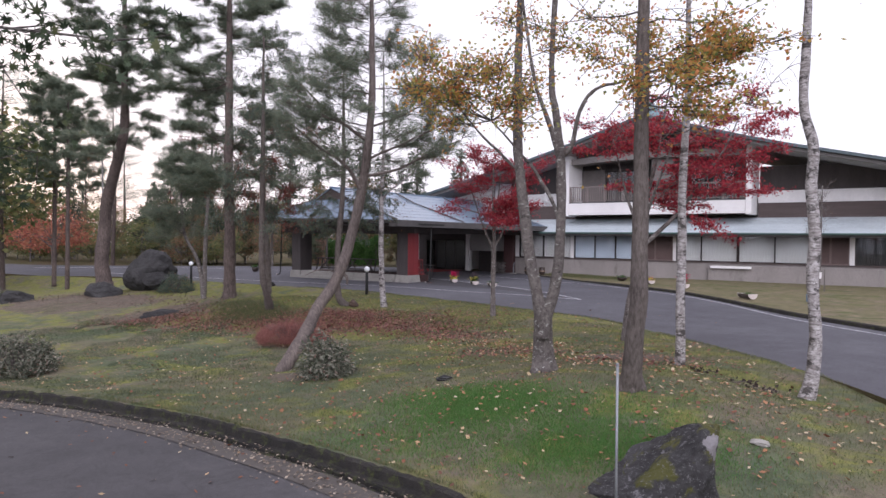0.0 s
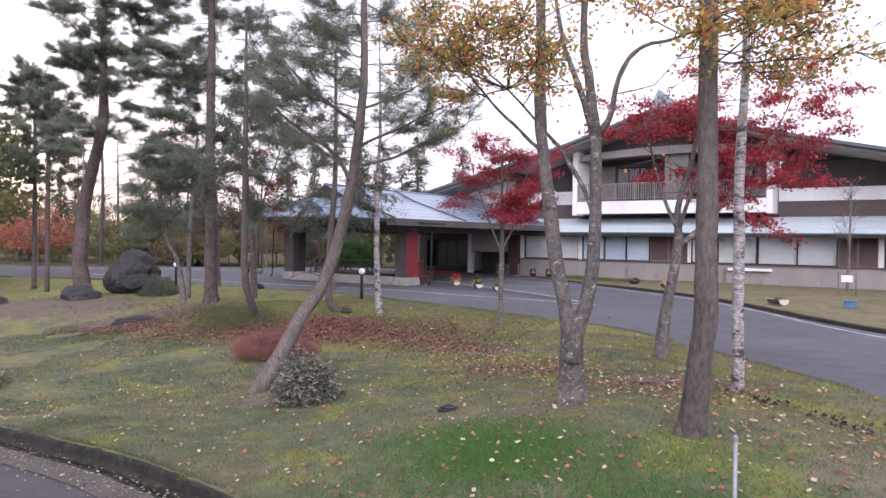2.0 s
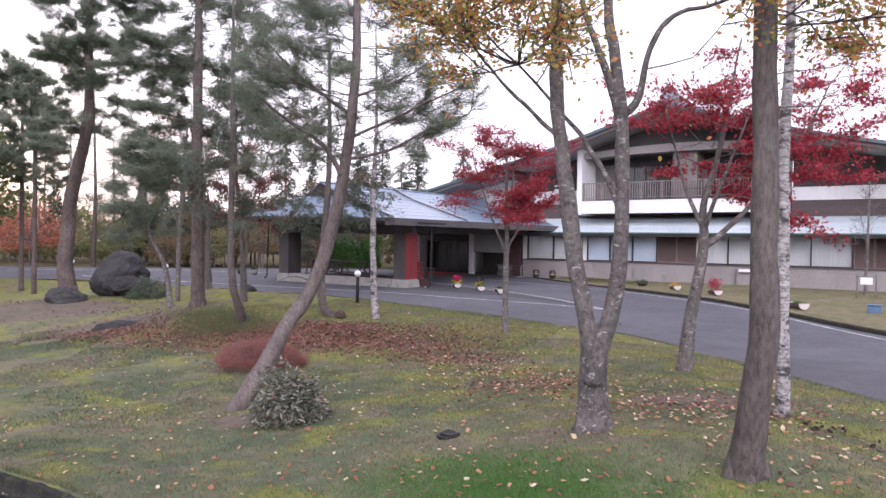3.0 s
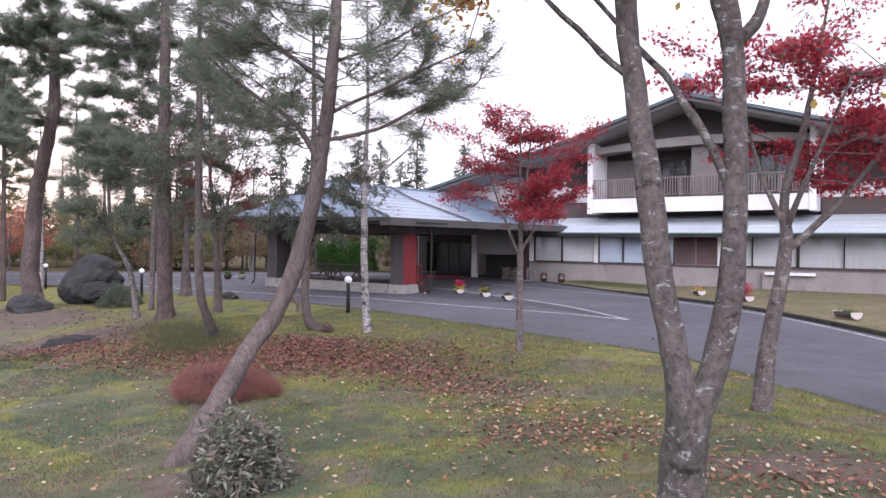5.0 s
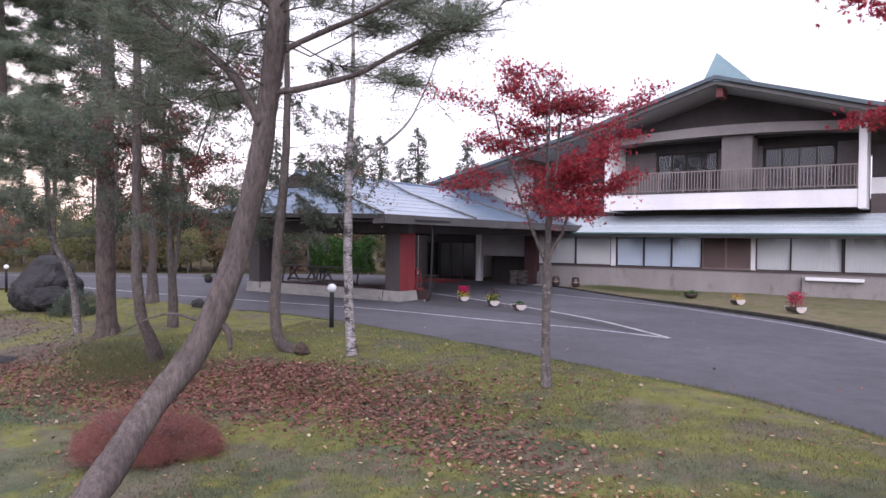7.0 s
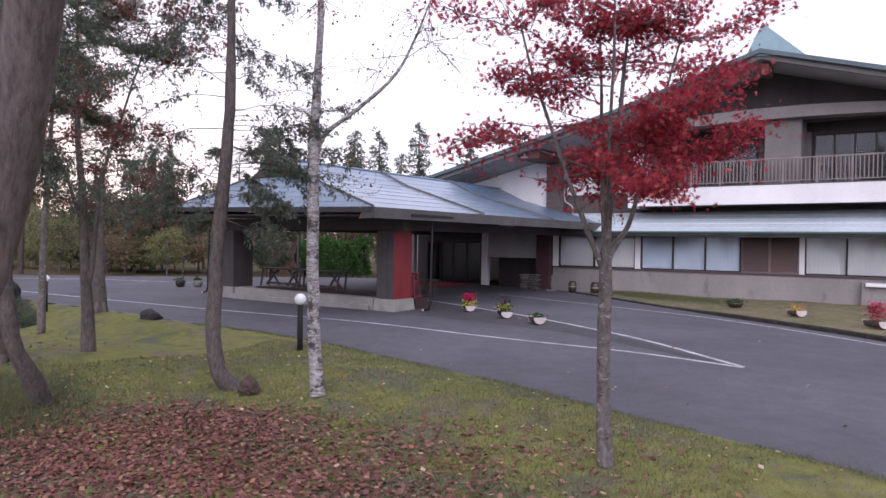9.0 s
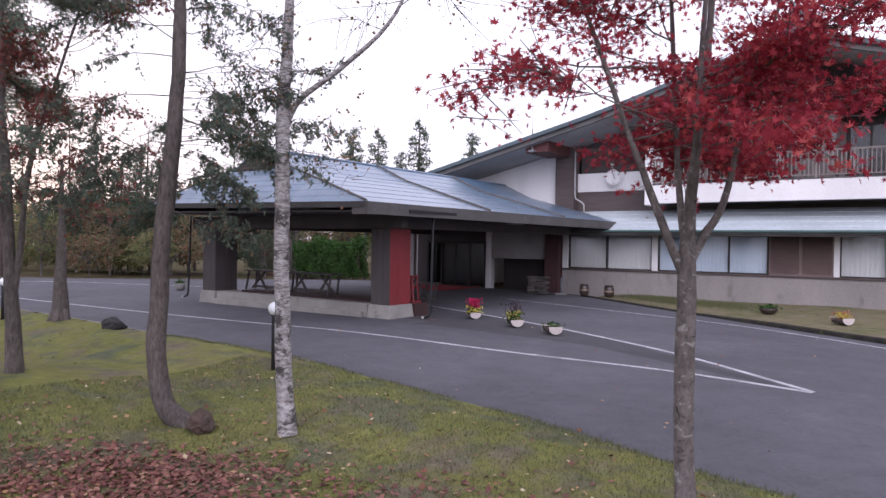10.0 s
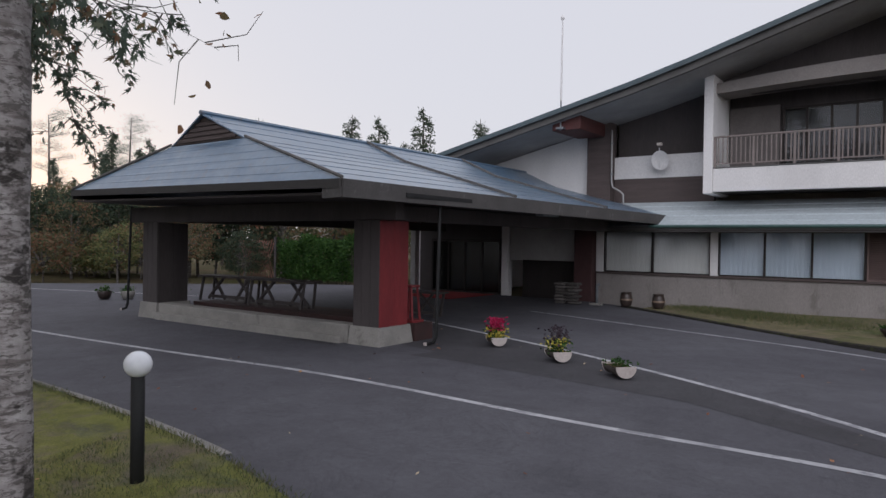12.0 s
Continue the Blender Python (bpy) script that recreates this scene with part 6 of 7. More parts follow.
# the belt beyond the drive, thick with undergrowth in front
for i in range(30):
    u = i / 29
    x, y = -100 + 62 * u, 33.5 + 14 * u ** 1.5 + wood.uniform(-1, 1.5)
    stand(6 if i % 5 == 2 else 7, x, y if x < -52 else y + 6, wood.uniform(1.0, 1.6) if x < -52 else 0.8)
for i in range(30):
    u = i / 29
    x, y = -104 + 64 * u + wood.uniform(-1.5, 1.5), 37 + 15 * u ** 1.5 + wood.uniform(-1, 4)
    stand((2, 3, 2, 3, 1)[i % 5], x, y, wood.uniform(0.75, 1.15))
for i in range(26):
    u = i / 25
    x, y = -112 + 72 * u + wood.uniform(-2, 2), 46 + 18 * u + wood.uniform(-2, 7)
    stand((2, 5, 3, 1, 5)[i % 5] if u < 0.6 else (2, 3)[i % 2], x, y, wood.uniform(0.8, 1.15) if u < 0.6 else 0.7)
# pines and maples on the left, past the lower lawn
for x, y, k, s in ((-66, 31.5, 4, 1.5), (-74, 33, 4, 1.4), (-48.5, 20.3, 5, 0.95), (-57, 20, 5, 1.1), (-63, 19, 5, 1.0), (-70, 17, 5, 1.15), (-54, 14.5, 5, 1.1), (-60, 34, 5, 1.0), (-76, 26.5, 3, 1.3), (-82, 22, 2, 1.4), (-85, 30, 0, 1.0), (-90, 14, 2, 1.5), (-78, 10, 3, 1.5), (-70, 8, 5, 1.0), (-44, 39, 2, 0.7), (-52, 20.2, 3, 2.0), (-47.5, 18.2, 3, 1.9), (-50, 17.5, 2, 1.1), (-58.5, 36, 3, 0.75), (-55.7, 39.3, 2, 0.65), (-50.5, 39.4, 3, 0.6), (-48.6, 42.6, 2, 0.62), (-44.5, 43.6, 9, 0.55), (-53, 36.5, 6, 1.2)):
    stand(k, x, y, s, -0.9 if y < 24 else -0.45)
# spires behind the roofs
for x, y, top in ((-65.2, 73.6, 16.1), (-62.8, 75.3, 16.0), (-58.9, 78.2, 17.1), (-53.8, 81.9, 15.8), (-60.6, 76.9, 13.3), (-66.6, 74.6, 13.6), (-73.5, 67.5, 15.6), (-83.1, 60.4, 13.3), (-87.2, 57.4, 12.1)):
    stand(8, x, y, (top + 0.5) / 13, -0.5)
# dark evergreens close behind the drive's far side
for i in range(9):
    u = i / 8
    stand(9, -63.5 + 14 * u + wood.uniform(-0.4, 0.4), 39.5 + 7.5 * u + wood.uniform(-0.8, 0.8), wood.uniform(0.9, 1.12), -0.6)
# woods behind the camera and beyond the lower road
for i in range(16):
    x, y = -70 + 6.5 * i, -26 + wood.uniform(-5, 5)
    stand((0, 2, 5, 3)[i % 4], x, y, wood.uniform(0.8, 1.1), -1.0)
for i in range(8):
    stand((2, 5, 3, 0)[i % 4], 26 + wood.uniform(-3, 6), -16 + 8 * i, wood.uniform(0.8, 1.1), -0.5)
for q in protos:
    for o in [q] + list(q.children):
        bpy.data.objects.remove(o)


# ---- garden things ----
def bollard(x, y, z=None, h=1.3):
    z = turf_z(x, y) if z is None else z
    b = thing("bollard_lamp", (x, y, z), "black bollard lamp with a white opal globe", "bollard lamp", "bollard lamps along the drive")
    part("pole", Mesh().lathe((x, y, z), [(0.062, -0.15), (0.062, h - 0.235), (0.055, h - 0.23), (0.055, h - 0.20)], 20), BLACKPOLE, b, "", True)
    part("globe", Mesh().lathe((x, y, z + h - 0.122), [(0.125 * math.cos(a), 0.122 * math.sin(a)) for a in [radians(-80 + 10 * k) for k in range(17)]], 24), GLOBE, b, "white opal globe", True)
    return b


bollard(-18.5, 22.37, -0.07)
bollard(-32.75, 23.6)
bollard(-43.9, 24.4, turf_z(-43.9, 24.4))


def rock(x, y, z, sx, sy, sz, seed, label, mat=ROCK, turn=0.0, jag=0.28, lean=0.0, faces=(), chip=None):
    r = rng(seed)
    bm = bmesh.new()
    bmesh.ops.create_icosphere(bm, subdivisions=5, radius=1.0)
    cuts = [(Vector(r.normal(size=3)).normalized(), r.uniform(0.55, 0.9)) for k in range(9)]
    cuts += [(Vector(d).normalized(), k) for d, k in faces]
    for v in bm.verts:
        p = v.co.copy()
        for d, k in cuts:
            e = p.dot(d) - k
            if e > 0:
                p -= d * e * (0.97 if faces else 0.85)
        n = noise.fractal(p * 2.0 + Vector((seed, 0, 0)), 1.0, 2.0, 5)
        p *= 1 + jag * 0.5 * n
        v.co = p
        if faces:
            v.co += noise.noise_vector(p * 7.0) * 0.03
    m = Mesh()
    c, s = math.cos(turn), math.sin(turn)
    fresh = [(f.calc_center_median() - Vector(chip[0])).length < chip[1] for f in bm.faces] if chip else []
    m.add([(x + c * v.co.x * sx - s * v.co.y * sy, y + s * v.co.x * sx + c * v.co.y * sy, z + v.co.z * sz * (1 + lean * v.co.x)) for v in bm.verts], [tuple(q.index for q in f.verts) for f in bm.faces])
    bm.free()
    ob = link_mesh("rock", m, mat, None, "", False)
    if chip:
        ob.data.materials.append(chip[2])
        ob.data.polygons.foreach_set("material_index", [int(q) for q in fresh])
    return tagged(ob, label, "rock", "garden rocks")


BOULDER = plain("lichened_boulder", (0.026, 0.025, 0.026), (0.05, 0.048, 0.049), 0.95, 1.2, 8.0, bump=0.9, depth=0.05)


def lichen_rock(name):
    m, nt, bsdf = node_mat(name)
    vec = scaled_coords(nt, (1, 1, 1))
    col = ramp_node(nt, noise_node(nt, vec, 5.0, 6.0, 0.7), [(0.35, (0.026, 0.025, 0.026)), (0.65, (0.062, 0.060, 0.062))])
    col = mix_node(nt, ramp_node(nt, noise_node(nt, vec, 2.1, 5.0, 0.7, 0.6), [(0.54, (0, 0, 0)), (0.60, (0.9, 0.9, 0.9))]), col, (0.085, 0.085, 0.024))
    col = mix_node(nt, ramp_node(nt, noise_node(nt, vec, 34.0, 5.0, 0.75), [(0.58, (0, 0, 0)), (0.63, (0.7, 0.7, 0.7))]), col, (0.20, 0.195, 0.20))
    col = mix_node(nt, ramp_node(nt, noise_node(nt, vec, 9.0, 5.0, 0.7, 0.4), [(0.60, (0, 0, 0)), (0.64, (0.8, 0.8, 0.8))]), col, (0.17, 0.165, 0.175))
    nt.links.new(col, bsdf.inputs["Base Color"])
    bsdf.inputs["Roughness"].default_value, bsdf.inputs["Specular IOR Level"].default_value = 0.93, 0.2
    nt.links.new(bump_node(nt, noise_node(nt, vec, 18.0, 7.0, 0.72), 1.0, 0.05), bsdf.inputs["Normal"])
    return m


MOSSROCK = lichen_rock("mossy_lichened_rock")
FRESHROCK = plain("pale_broken_stone", (0.20, 0.19, 0.20), (0.14, 0.13, 0.135), 0.9, 4.0, 30.0, bump=0.6)
rock(-1.1, 7.3, 0.04, 0.8, 0.5, 0.55, 41, "pointed dark rock with lichen and moss on the lawn", MOSSROCK, 0.55, 0.3, 0.62, (((0.95, -0.25, 0.1), 0.62), ((-0.55, -0.15, 0.8), 0.45), ((0.1, -0.95, 0.25), 0.6), ((0.55, -0.3, 0.75), 0.86)), ((0.56, -0.3, 0.62), 0.2, FRESHROCK))
rock(-34.4, 22.0, 0.5, 1.75, 1.3, 1.35, 42, "large dark rounded boulder beside the drive", BOULDER)
rock(-33.0, 21.6, 0.0, 0.9, 0.7, 0.5, 43, "dark low boulder beside the drive", BOULDER)
rock(-34.3, 19.4, -0.75, 1.3, 0.9, 0.75, 45, "grey rock at the foot of the pine", BOULDER)
rock(-23.0, 15.9, -0.75, 1.0, 0.3, 0.35, 46, "low dark slab in the slope of the mound", BOULDER, 0.8)
rock(-38.5, 17.0, -1.0, 1.0, 0.8, 0.5, 47, "low dark rock on the lower lawn", BOULDER)
rock(-26.4, 23.75, 0.06, 0.38, 0.3, 0.2, 48, "small dark rock at the lawn edge", BOULDER)
rock(-0.6, 9.3, turf_z(-0.6, 9.3) + 0.02, 0.13, 0.08, 0.05, 49, "small pale flat stone on the lawn", CONCRETE)
rock(-16.75, 19.68, -0.06, 0.22, 0.2, 0.17, 50, "small rotten brown stump beside the cypress", plain("rotten_stump_wood", (0.10, 0.066, 0.052), (0.06, 0.042, 0.036), 0.95, 4.0, 30.0, bump=0.9, depth=0.03))


def bush(name, x, y, z, w, d, h, mat, n, size, seed, label, shape="leaf", group="garden shrubs", skirt=-0.12, stems=26):
    r = rng(seed)
    t = thing(name, (x, y, z), label, "shrub", group)
    m = Mesh()
    for k in range(stems):
        a, q = r.uniform(0, 2 * math.pi), r.uniform(0.2, 0.9)
        m.tube([(x + 0.1 * math.cos(a) * w, y + 0.1 * math.sin(a) * d, z - 0.05), (x + 0.5 * q * w * math.cos(a), y + 0.5 * q * d * math.sin(a), z + h * 0.5), (x + q * w * math.cos(a) * 0.8, y + q * d * math.sin(a) * 0.8, z + h * r.uniform(0.7, 0.95))], [0.016, 0.011, 0.005], 4, False)
    part("stem", m, BARK_MAPLE, t, "", False, "stuff")
    k = n // 14
    a, b = r.uniform(0, 2 * math.pi, k), np.clip(r.uniform(-0.3, 1.0, k), skirt, 1)
    rad = np.sqrt(np.clip(1 - b ** 2, 0, 1)) * r.uniform(0.72, 1.02, k) ** 0.5
    lump = 1 + 0.16 * np.sin(3 * a + seed) * np.cos(2.3 * b + seed) + 0.10 * np.sin(7 * a + 2 * seed)
    c = np.stack([x + w * rad * lump * np.cos(a), y + d * rad * lump * np.sin(a), z + h * (0.06 + 0.86 * np.abs(b) * lump * r.uniform(0.75, 1.12, k))], 1)
    c = np.repeat(c, 14, 0) + r.normal(0, 0.055, (k * 14, 3)) * (0.6 + 8 * size)
    part("foliage", leaf_cloud(c, size, r, shape), mat, t)
    return t


bush("rhododendron_bush", -9.75, 11.25, turf_z(-9.75, 11.25), 0.56, 0.5, 0.78, RHODO, 3600, 0.12, 51, "grey-green rhododendron bush at the foot of the leaning pine", "long")
bush("rhododendron_bush", -18.0, 8.45, turf_z(-18.0, 8.45), 0.95, 0.8, 0.95, RHODO, 5000, 0.13, 52, "grey-green rhododendron bush near the lower road", "long")
bush("azalea_bush", -14.65, 14.6, turf_z(-14.65, 14.6), 1.2, 0.9, 0.58, REDBUSH, 60000, 0.07, 53, "clipped red-leaved azalea bush on the lawn", "needle", "garden shrubs", 0.3, 160)
bush("dark_shrub", -31.6, 21.9, turf_z(-31.6, 21.9), 0.9, 0.8, 0.9, CYPRESS, 6000, 0.10, 55, "dark clipped shrub beside the boulder", "long")
bush("dark_shrub", -40.5, 16.5, turf_z(-40.5, 16.5), 1.0, 0.8, 0.7, RHODO, 3000, 0.14, 56, "low dark shrub on the lower lawn", "long")

# marker stake in the lawn
stake = thing("marker_stake", (-1.29, 6.47, 0.0), "thin grey metal marker stake in the lawn", "stake")
part("rod", Mesh().tube([(-1.29, 6.47, -0.3), (-1.295, 6.468, 1.32)], [0.012, 0.012], 8), STEEL, stake, "", True)
part("cap", Mesh().lathe((-1.295, 6.468, 1.32), [(0.015, 0.0), (0.015, 0.02), (0.006, 0.03)], 8), STEEL, stake)
# a broken drain spigot, half sunk
dr = thing("drain_cover", (-6.35, 10.95, turf_z(-6.35, 10.95)), "small black drain cover with a raised lid in the grass", "drain cover")
zc = turf_z(-6.35, 10.95)
part("ring", Mesh().lathe((-6.35, 10.95, zc), [(0.16, -0.05), (0.16, 0.03), (0.12, 0.035), (0.12, 0.0)], 16), BLACKPOLE, dr)
part("lid", Mesh().add([(-6.46, 10.9, zc + 0.03), (-6.25, 10.86, zc + 0.04), (-6.22, 11.0, zc + 0.05), (-6.42, 11.03, zc + 0.065), (-6.46, 10.9, zc + 0.045), (-6.25, 10.86, zc + 0.055), (-6.22, 11.0, zc + 0.065), (-6.42, 11.03, zc + 0.08)], [(3, 2, 1, 0), (4, 5, 6, 7), (0, 1, 5, 4), (1, 2, 6, 5), (2, 3, 7, 6), (3, 0, 4, 7)]), BLACKPOLE, dr)


# ---- planters ----
def trough(x, y, z, turn, length=0.5, w=0.17, seed=0, bloom=(), label="white half-log planter with flowers"):
    """A half-round trough with white end boards, earth and plants."""
    t = thing("flower_planter", (x, y, z), label, "planter", "half-log planters")
    c, s = math.cos(turn), math.sin(turn)

    def at(u, v, h):
        return (x + c * u - s * v, y + s * u + c * v, z + h)

    m = Mesh()
    n = 12
    arc = [(w * math.cos(math.pi + math.pi * k / n), w * math.sin(math.pi + math.pi * k / n) + w + 0.03) for k in range(n + 1)]
    for u in (-length / 2, length / 2):
        m.v += [at(u, v, h) for v, h in arc] + [at(u, v * 0.88, max(h, w * 0.4) if 0 < k < n else h) for k, (v, h) in enumerate(arc)]
    q = 2 * (n + 1)
    m.f += [(k, k + 1, q + k + 1, q + k) for k in range(n)] + [(n + 1 + k, n + 2 + k, q + n + 2 + k, q + n + 1 + k) for k in range(n)]
    part("body", m, BARK_DARK, t, "dark bark-faced body", True)
    for u in (-length / 2, length / 2):
        e = Mesh()
        d = 0.02 if u > 0 else -0.02
        k2 = n + 1
        e.v += [at(u, v * 1.08, h if 0 < k < n else h + 0.02) for k, (v, h) in enumerate(arc)] + [at(u + d, v * 1.08, h if 0 < k < n else h + 0.02) for k, (v, h) in enumerate(arc)]
        e.f += [tuple(range(k2)), tuple(range(2 * k2 - 1, k2 - 1, -1))] + [(k, k2 + k, k2 + (k + 1) % k2, (k + 1) % k2) for k in range(k2)]
        part("end_board", e, POTWHITE, t, "white end board")
    part("soil", Mesh().add([at(-length / 2, -w * 0.9, w + 0.015), at(length / 2, -w * 0.9, w + 0.015), at(length / 2, w * 0.9, w + 0.015), at(-length / 2, w * 0.9, w + 0.015)], [(0, 1, 2, 3)]), EARTH, t)
    r = rng(900 + seed)
    for mat, cnt, h0, h1, sz in bloom:
        pos = np.stack([r.uniform(-length * 0.45, length * 0.45, cnt), r.normal(0, w * 0.6, cnt), w + h0 + (h1 - h0) * r.uniform(0, 1, cnt) ** 0.8], 1)
        wpos = np.stack([x + c * pos[:, 0] - s * pos[:, 1], y + s * pos[:, 0] + c * pos[:, 1], z + pos[:, 2]], 1)
        part("plant", leaf_cloud(wpos, sz, r), mat, t, "", False, "stuff")
    return t


YELLOW = leafy("yellow_flowers", [(0.0, (0.42, 0.36, 0.05)), (1.0, (0.60, 0.52, 0.10))], 0.3)
CRIMSON = leafy("crimson_flowers", [(0.0, (0.30, 0.012, 0.06)), (1.0, (0.55, 0.03, 0.12))], 0.3)
PURPLE = leafy("dark_purple_leaves", [(0.0, (0.035, 0.025, 0.035)), (1.0, (0.07, 0.05, 0.06))], 0.2)
trough(-20.45, 31.75, 0.0, -0.75, 0.5, 0.16, 1, ((YELLOW, 260, 0.0, 0.22, 0.07), (CRIMSON, 320, 0.2, 0.45, 0.07), (HEDGE, 120, 0.0, 0.25, 0.08)), "white half-log planter with crimson and yellow flowers")
trough(-18.5, 30.85, 0.0, -0.75, 0.5, 0.17, 2, ((YELLOW, 160, 0.05, 0.28, 0.07), (HEDGE, 200, 0.0, 0.25, 0.08), (PURPLE, 200, 0.15, 0.5, 0.07)), "white half-log planter with yellow flowers and purple leaves")
trough(-17.0, 30.15, 0.0, -0.75, 0.55, 0.17, 3, ((HEDGE, 160, 0.0, 0.14, 0.06),), "white half-log planter with low green plants")
trough(-11.2, 36.9, 0.1, -0.8, 0.5, 0.17, 4, ((YELLOW, 120, 0.0, 0.2, 0.06), (ORANGE, 120, 0.0, 0.25, 0.06)), "white half-log planter with orange flowers")
trough(-8.9, 35.0, 0.1, -0.8, 0.6, 0.18, 5, ((CRIMSON, 320, 0.1, 0.55, 0.07), (REDBUSH, 200, 0.0, 0.5, 0.08)), "white half-log planter with a crimson shrub")
trough(-5.0, 30.4, 0.1, -0.8, 0.75, 0.19, 6, ((HEDGE, 100, 0.0, 0.1, 0.06),), "white half-log planter beside the drive kerb")
pd = thing("low_planter", (-13.5, 38.9, 0.1), "low dark planter bowl with green plants", "planter")
part("bowl", Mesh().lathe((-13.5, 38.9, 0.1), [(0.16, -0.02), (0.28, 0.12), (0.30, 0.2), (0.26, 0.2), (0.2, 0.1)], 16), POTDARK, pd, "", True)
part("plant", leaf_cloud(np.array([-13.5, 38.9, 0.33]) + rng(57).normal(0, 1, (200, 3)) * np.array([0.16, 0.16, 0.05]), 0.08, rng(58)), HEDGE, pd, "", False, "stuff")
bx = thing("blue_crate", (-2.7, 30.9, 0.1), "blue plastic crate on the grass strip", "crate")
BLUE = plain("blue_plastic", (0.10, 0.17, 0.26), (0.07, 0.13, 0.21), 0.5)
part("body", Mesh().box(-2.9, 30.7, 0.1, -2.5, 31.0, 0.36, 0.02), BLUE, bx)
part("lid", Mesh().box(-2.93, 30.67, 0.362, -2.47, 31.03, 0.39, 0.012), BLUE, bx, "paler lid")

# pots beside the entrance wall, stacked bags, a short post
for x, y, s in ((-21.7, 42.6, 1.0), (-20.5, 42.5, 1.0)):
    p = thing("ceramic_pot", (x, y, 0.05), "dark brown glazed ceramic jar by the wall", "pot", "glazed jars by the wall")
    part("jar", Mesh().lathe((x, y, 0.03), [(0.15, 0.0), (0.2, 0.12), (0.225, 0.26), (0.2, 0.42), (0.17, 0.48), (0.19, 0.5), (0.19, 0.53), (0.15, 0.53), (0.14, 0.45)], 20), POTDARK, p, "", True)
    part("band", Mesh().lathe((x, y, 0.03), [(0.228, 0.24), (0.232, 0.27), (0.228, 0.30)], 20), plain("pale_glaze", (0.22, 0.16, 0.12), (0.15, 0.11, 0.08), 0.4), p, "pale glaze band")
SACK = plain("grey_sack", (0.13, 0.115, 0.11), (0.075, 0.068, 0.065), 0.9, 3.0, 30.0, rand=0.35)
bags = thing("stacked_bags", (-23.9, 42.4, 0), "stack of grey bundles beside the doorway", "bags")
for k in range(7):
    for j in range(2):
        part("bag", Mesh().box(-24.35 + 0.45 * j + 0.07 * math.sin(3.1 * k + j), 42.2 + 0.06 * math.sin(5 * k + 2 * j), 0.02 + 0.115 * k, -23.95 + 0.45 * j + 0.07 * math.sin(3.1 * k + j), 42.7, 0.115 + 0.115 * k, 0.035), SACK, bags)
pst = thing("steel_post", (-22.95, 42.9, 0), "short steel bollard post at the wall corner", "post")
part("tube", Mesh().tube([(-22.95, 42.9, -0.1), (-22.95, 42.9, 0.66), (-22.93, 42.9, 0.74), (-22.85, 42.9, 0.78)], [0.05] * 4, 12), STEEL, pst, "", True)
part("base", Mesh().box(-23.2, 42.75, -0.05, -22.75, 43.05, 0.06, 0.02), CONCRETE, pst)
for x, y in ((-37.3, 31.8), (-36.6, 32.3), (-34.0, 32.6)):
    p = thing("garden_pot", (x, y, drive_z(x, y)), "dark round garden pot with low plants on the asphalt", "pot", "pots by the canopy")
    z = drive_z(x, y)
    part("bowl", Mesh().lathe((x, y, z), [(0.14, 0.0), (0.22, 0.12), (0.26, 0.3), (0.24, 0.32), (0.2, 0.28)], 16), POTDARK if x < -37 else CONCRETE, p, "", True)
    part("plant", leaf_cloud(np.array([x, y, z + 0.36]) + rng(int(-x * 3)).normal(0, 1, (160, 3)) * np.array([0.12, 0.12, 0.06]), 0.09, rng(61)), HEDGE, p, "", False, "stuff")


# ---- under the canopy ----
def trestle(x, y, turn, length=3.0, base=0.40):
    t = thing("trestle_table", (x, y, base), "long dark wooden trestle table with crossed legs", "table", "trestle tables")
    c, s = math.cos(turn), math.sin(turn)

    def at(u, v, h):
        return (x + c * u - s * v, y + s * u + c * v, base + h)

    part("tabletop", Mesh().beam(at(-length / 2, 0, 0.74), at(length / 2, 0, 0.74), 0.62, 0.05), DARKWOOD, t)
    for u in (-length / 2 + 0.15, length / 2 - 0.15):
        part("leg", Mesh().beam(at(u - 0.1, -0.24, 0), at(u + 0.02, -0.2, 0.71), 0.06, 0.06), DARKWOOD, t)
        part("leg", Mesh().beam(at(u - 0.1, 0.24, 0), at(u + 0.02, 0.2, 0.71), 0.06, 0.06), DARKWOOD, t)
        k = 1 if u < 0 else -1
        part("brace", Mesh().beam(at(u, 0, 0.05), at(u + k * 0.7, 0, 0.7), 0.06, 0.07), DARKWOOD, t)
        part("brace", Mesh().beam(at(u + k * 0.75, 0, 0.05), at(u + k * 0.25, 0, 0.7), 0.06, 0.07), DARKWOOD, t)
    part("stretcher", Mesh().beam(at(-length / 2 + 0.2, 0, 0.12), at(length / 2 - 0.2, 0, 0.12), 0.05, 0.09), DARKWOOD, t)


trestle(-29.75, 31.7, 0.06, 2.3)
trestle(-27.3, 31.6, 0.02, 2.4)
trestle(-25.6, 35.2, 0.2, 2.2, 0.0)
SX, SY = -22.6, 31.4
st = thing("red_stool", (SX, SY, 0.39), "red painted wooden stool beside the pillar", "stool")
for u, v in ((-0.15, -0.12), (0.15, -0.12), (-0.15, 0.12), (0.15, 0.12)):
    part("leg", Mesh().beam((SX + u * 1.2, SY + v * 1.2, 0.45), (SX + u * 0.75, SY + v, 1.20), 0.045, 0.045), RED, st)
part("seat", Mesh().box(SX - 0.17, SY - 0.16, 1.20, SX + 0.17, SY + 0.16, 1.25, 0.01), RED, st)
part("foot_board", Mesh().box(SX - 0.24, SY - 0.2, 0.39, SX + 0.26, SY + 0.2, 0.45, 0.01), RED, st)
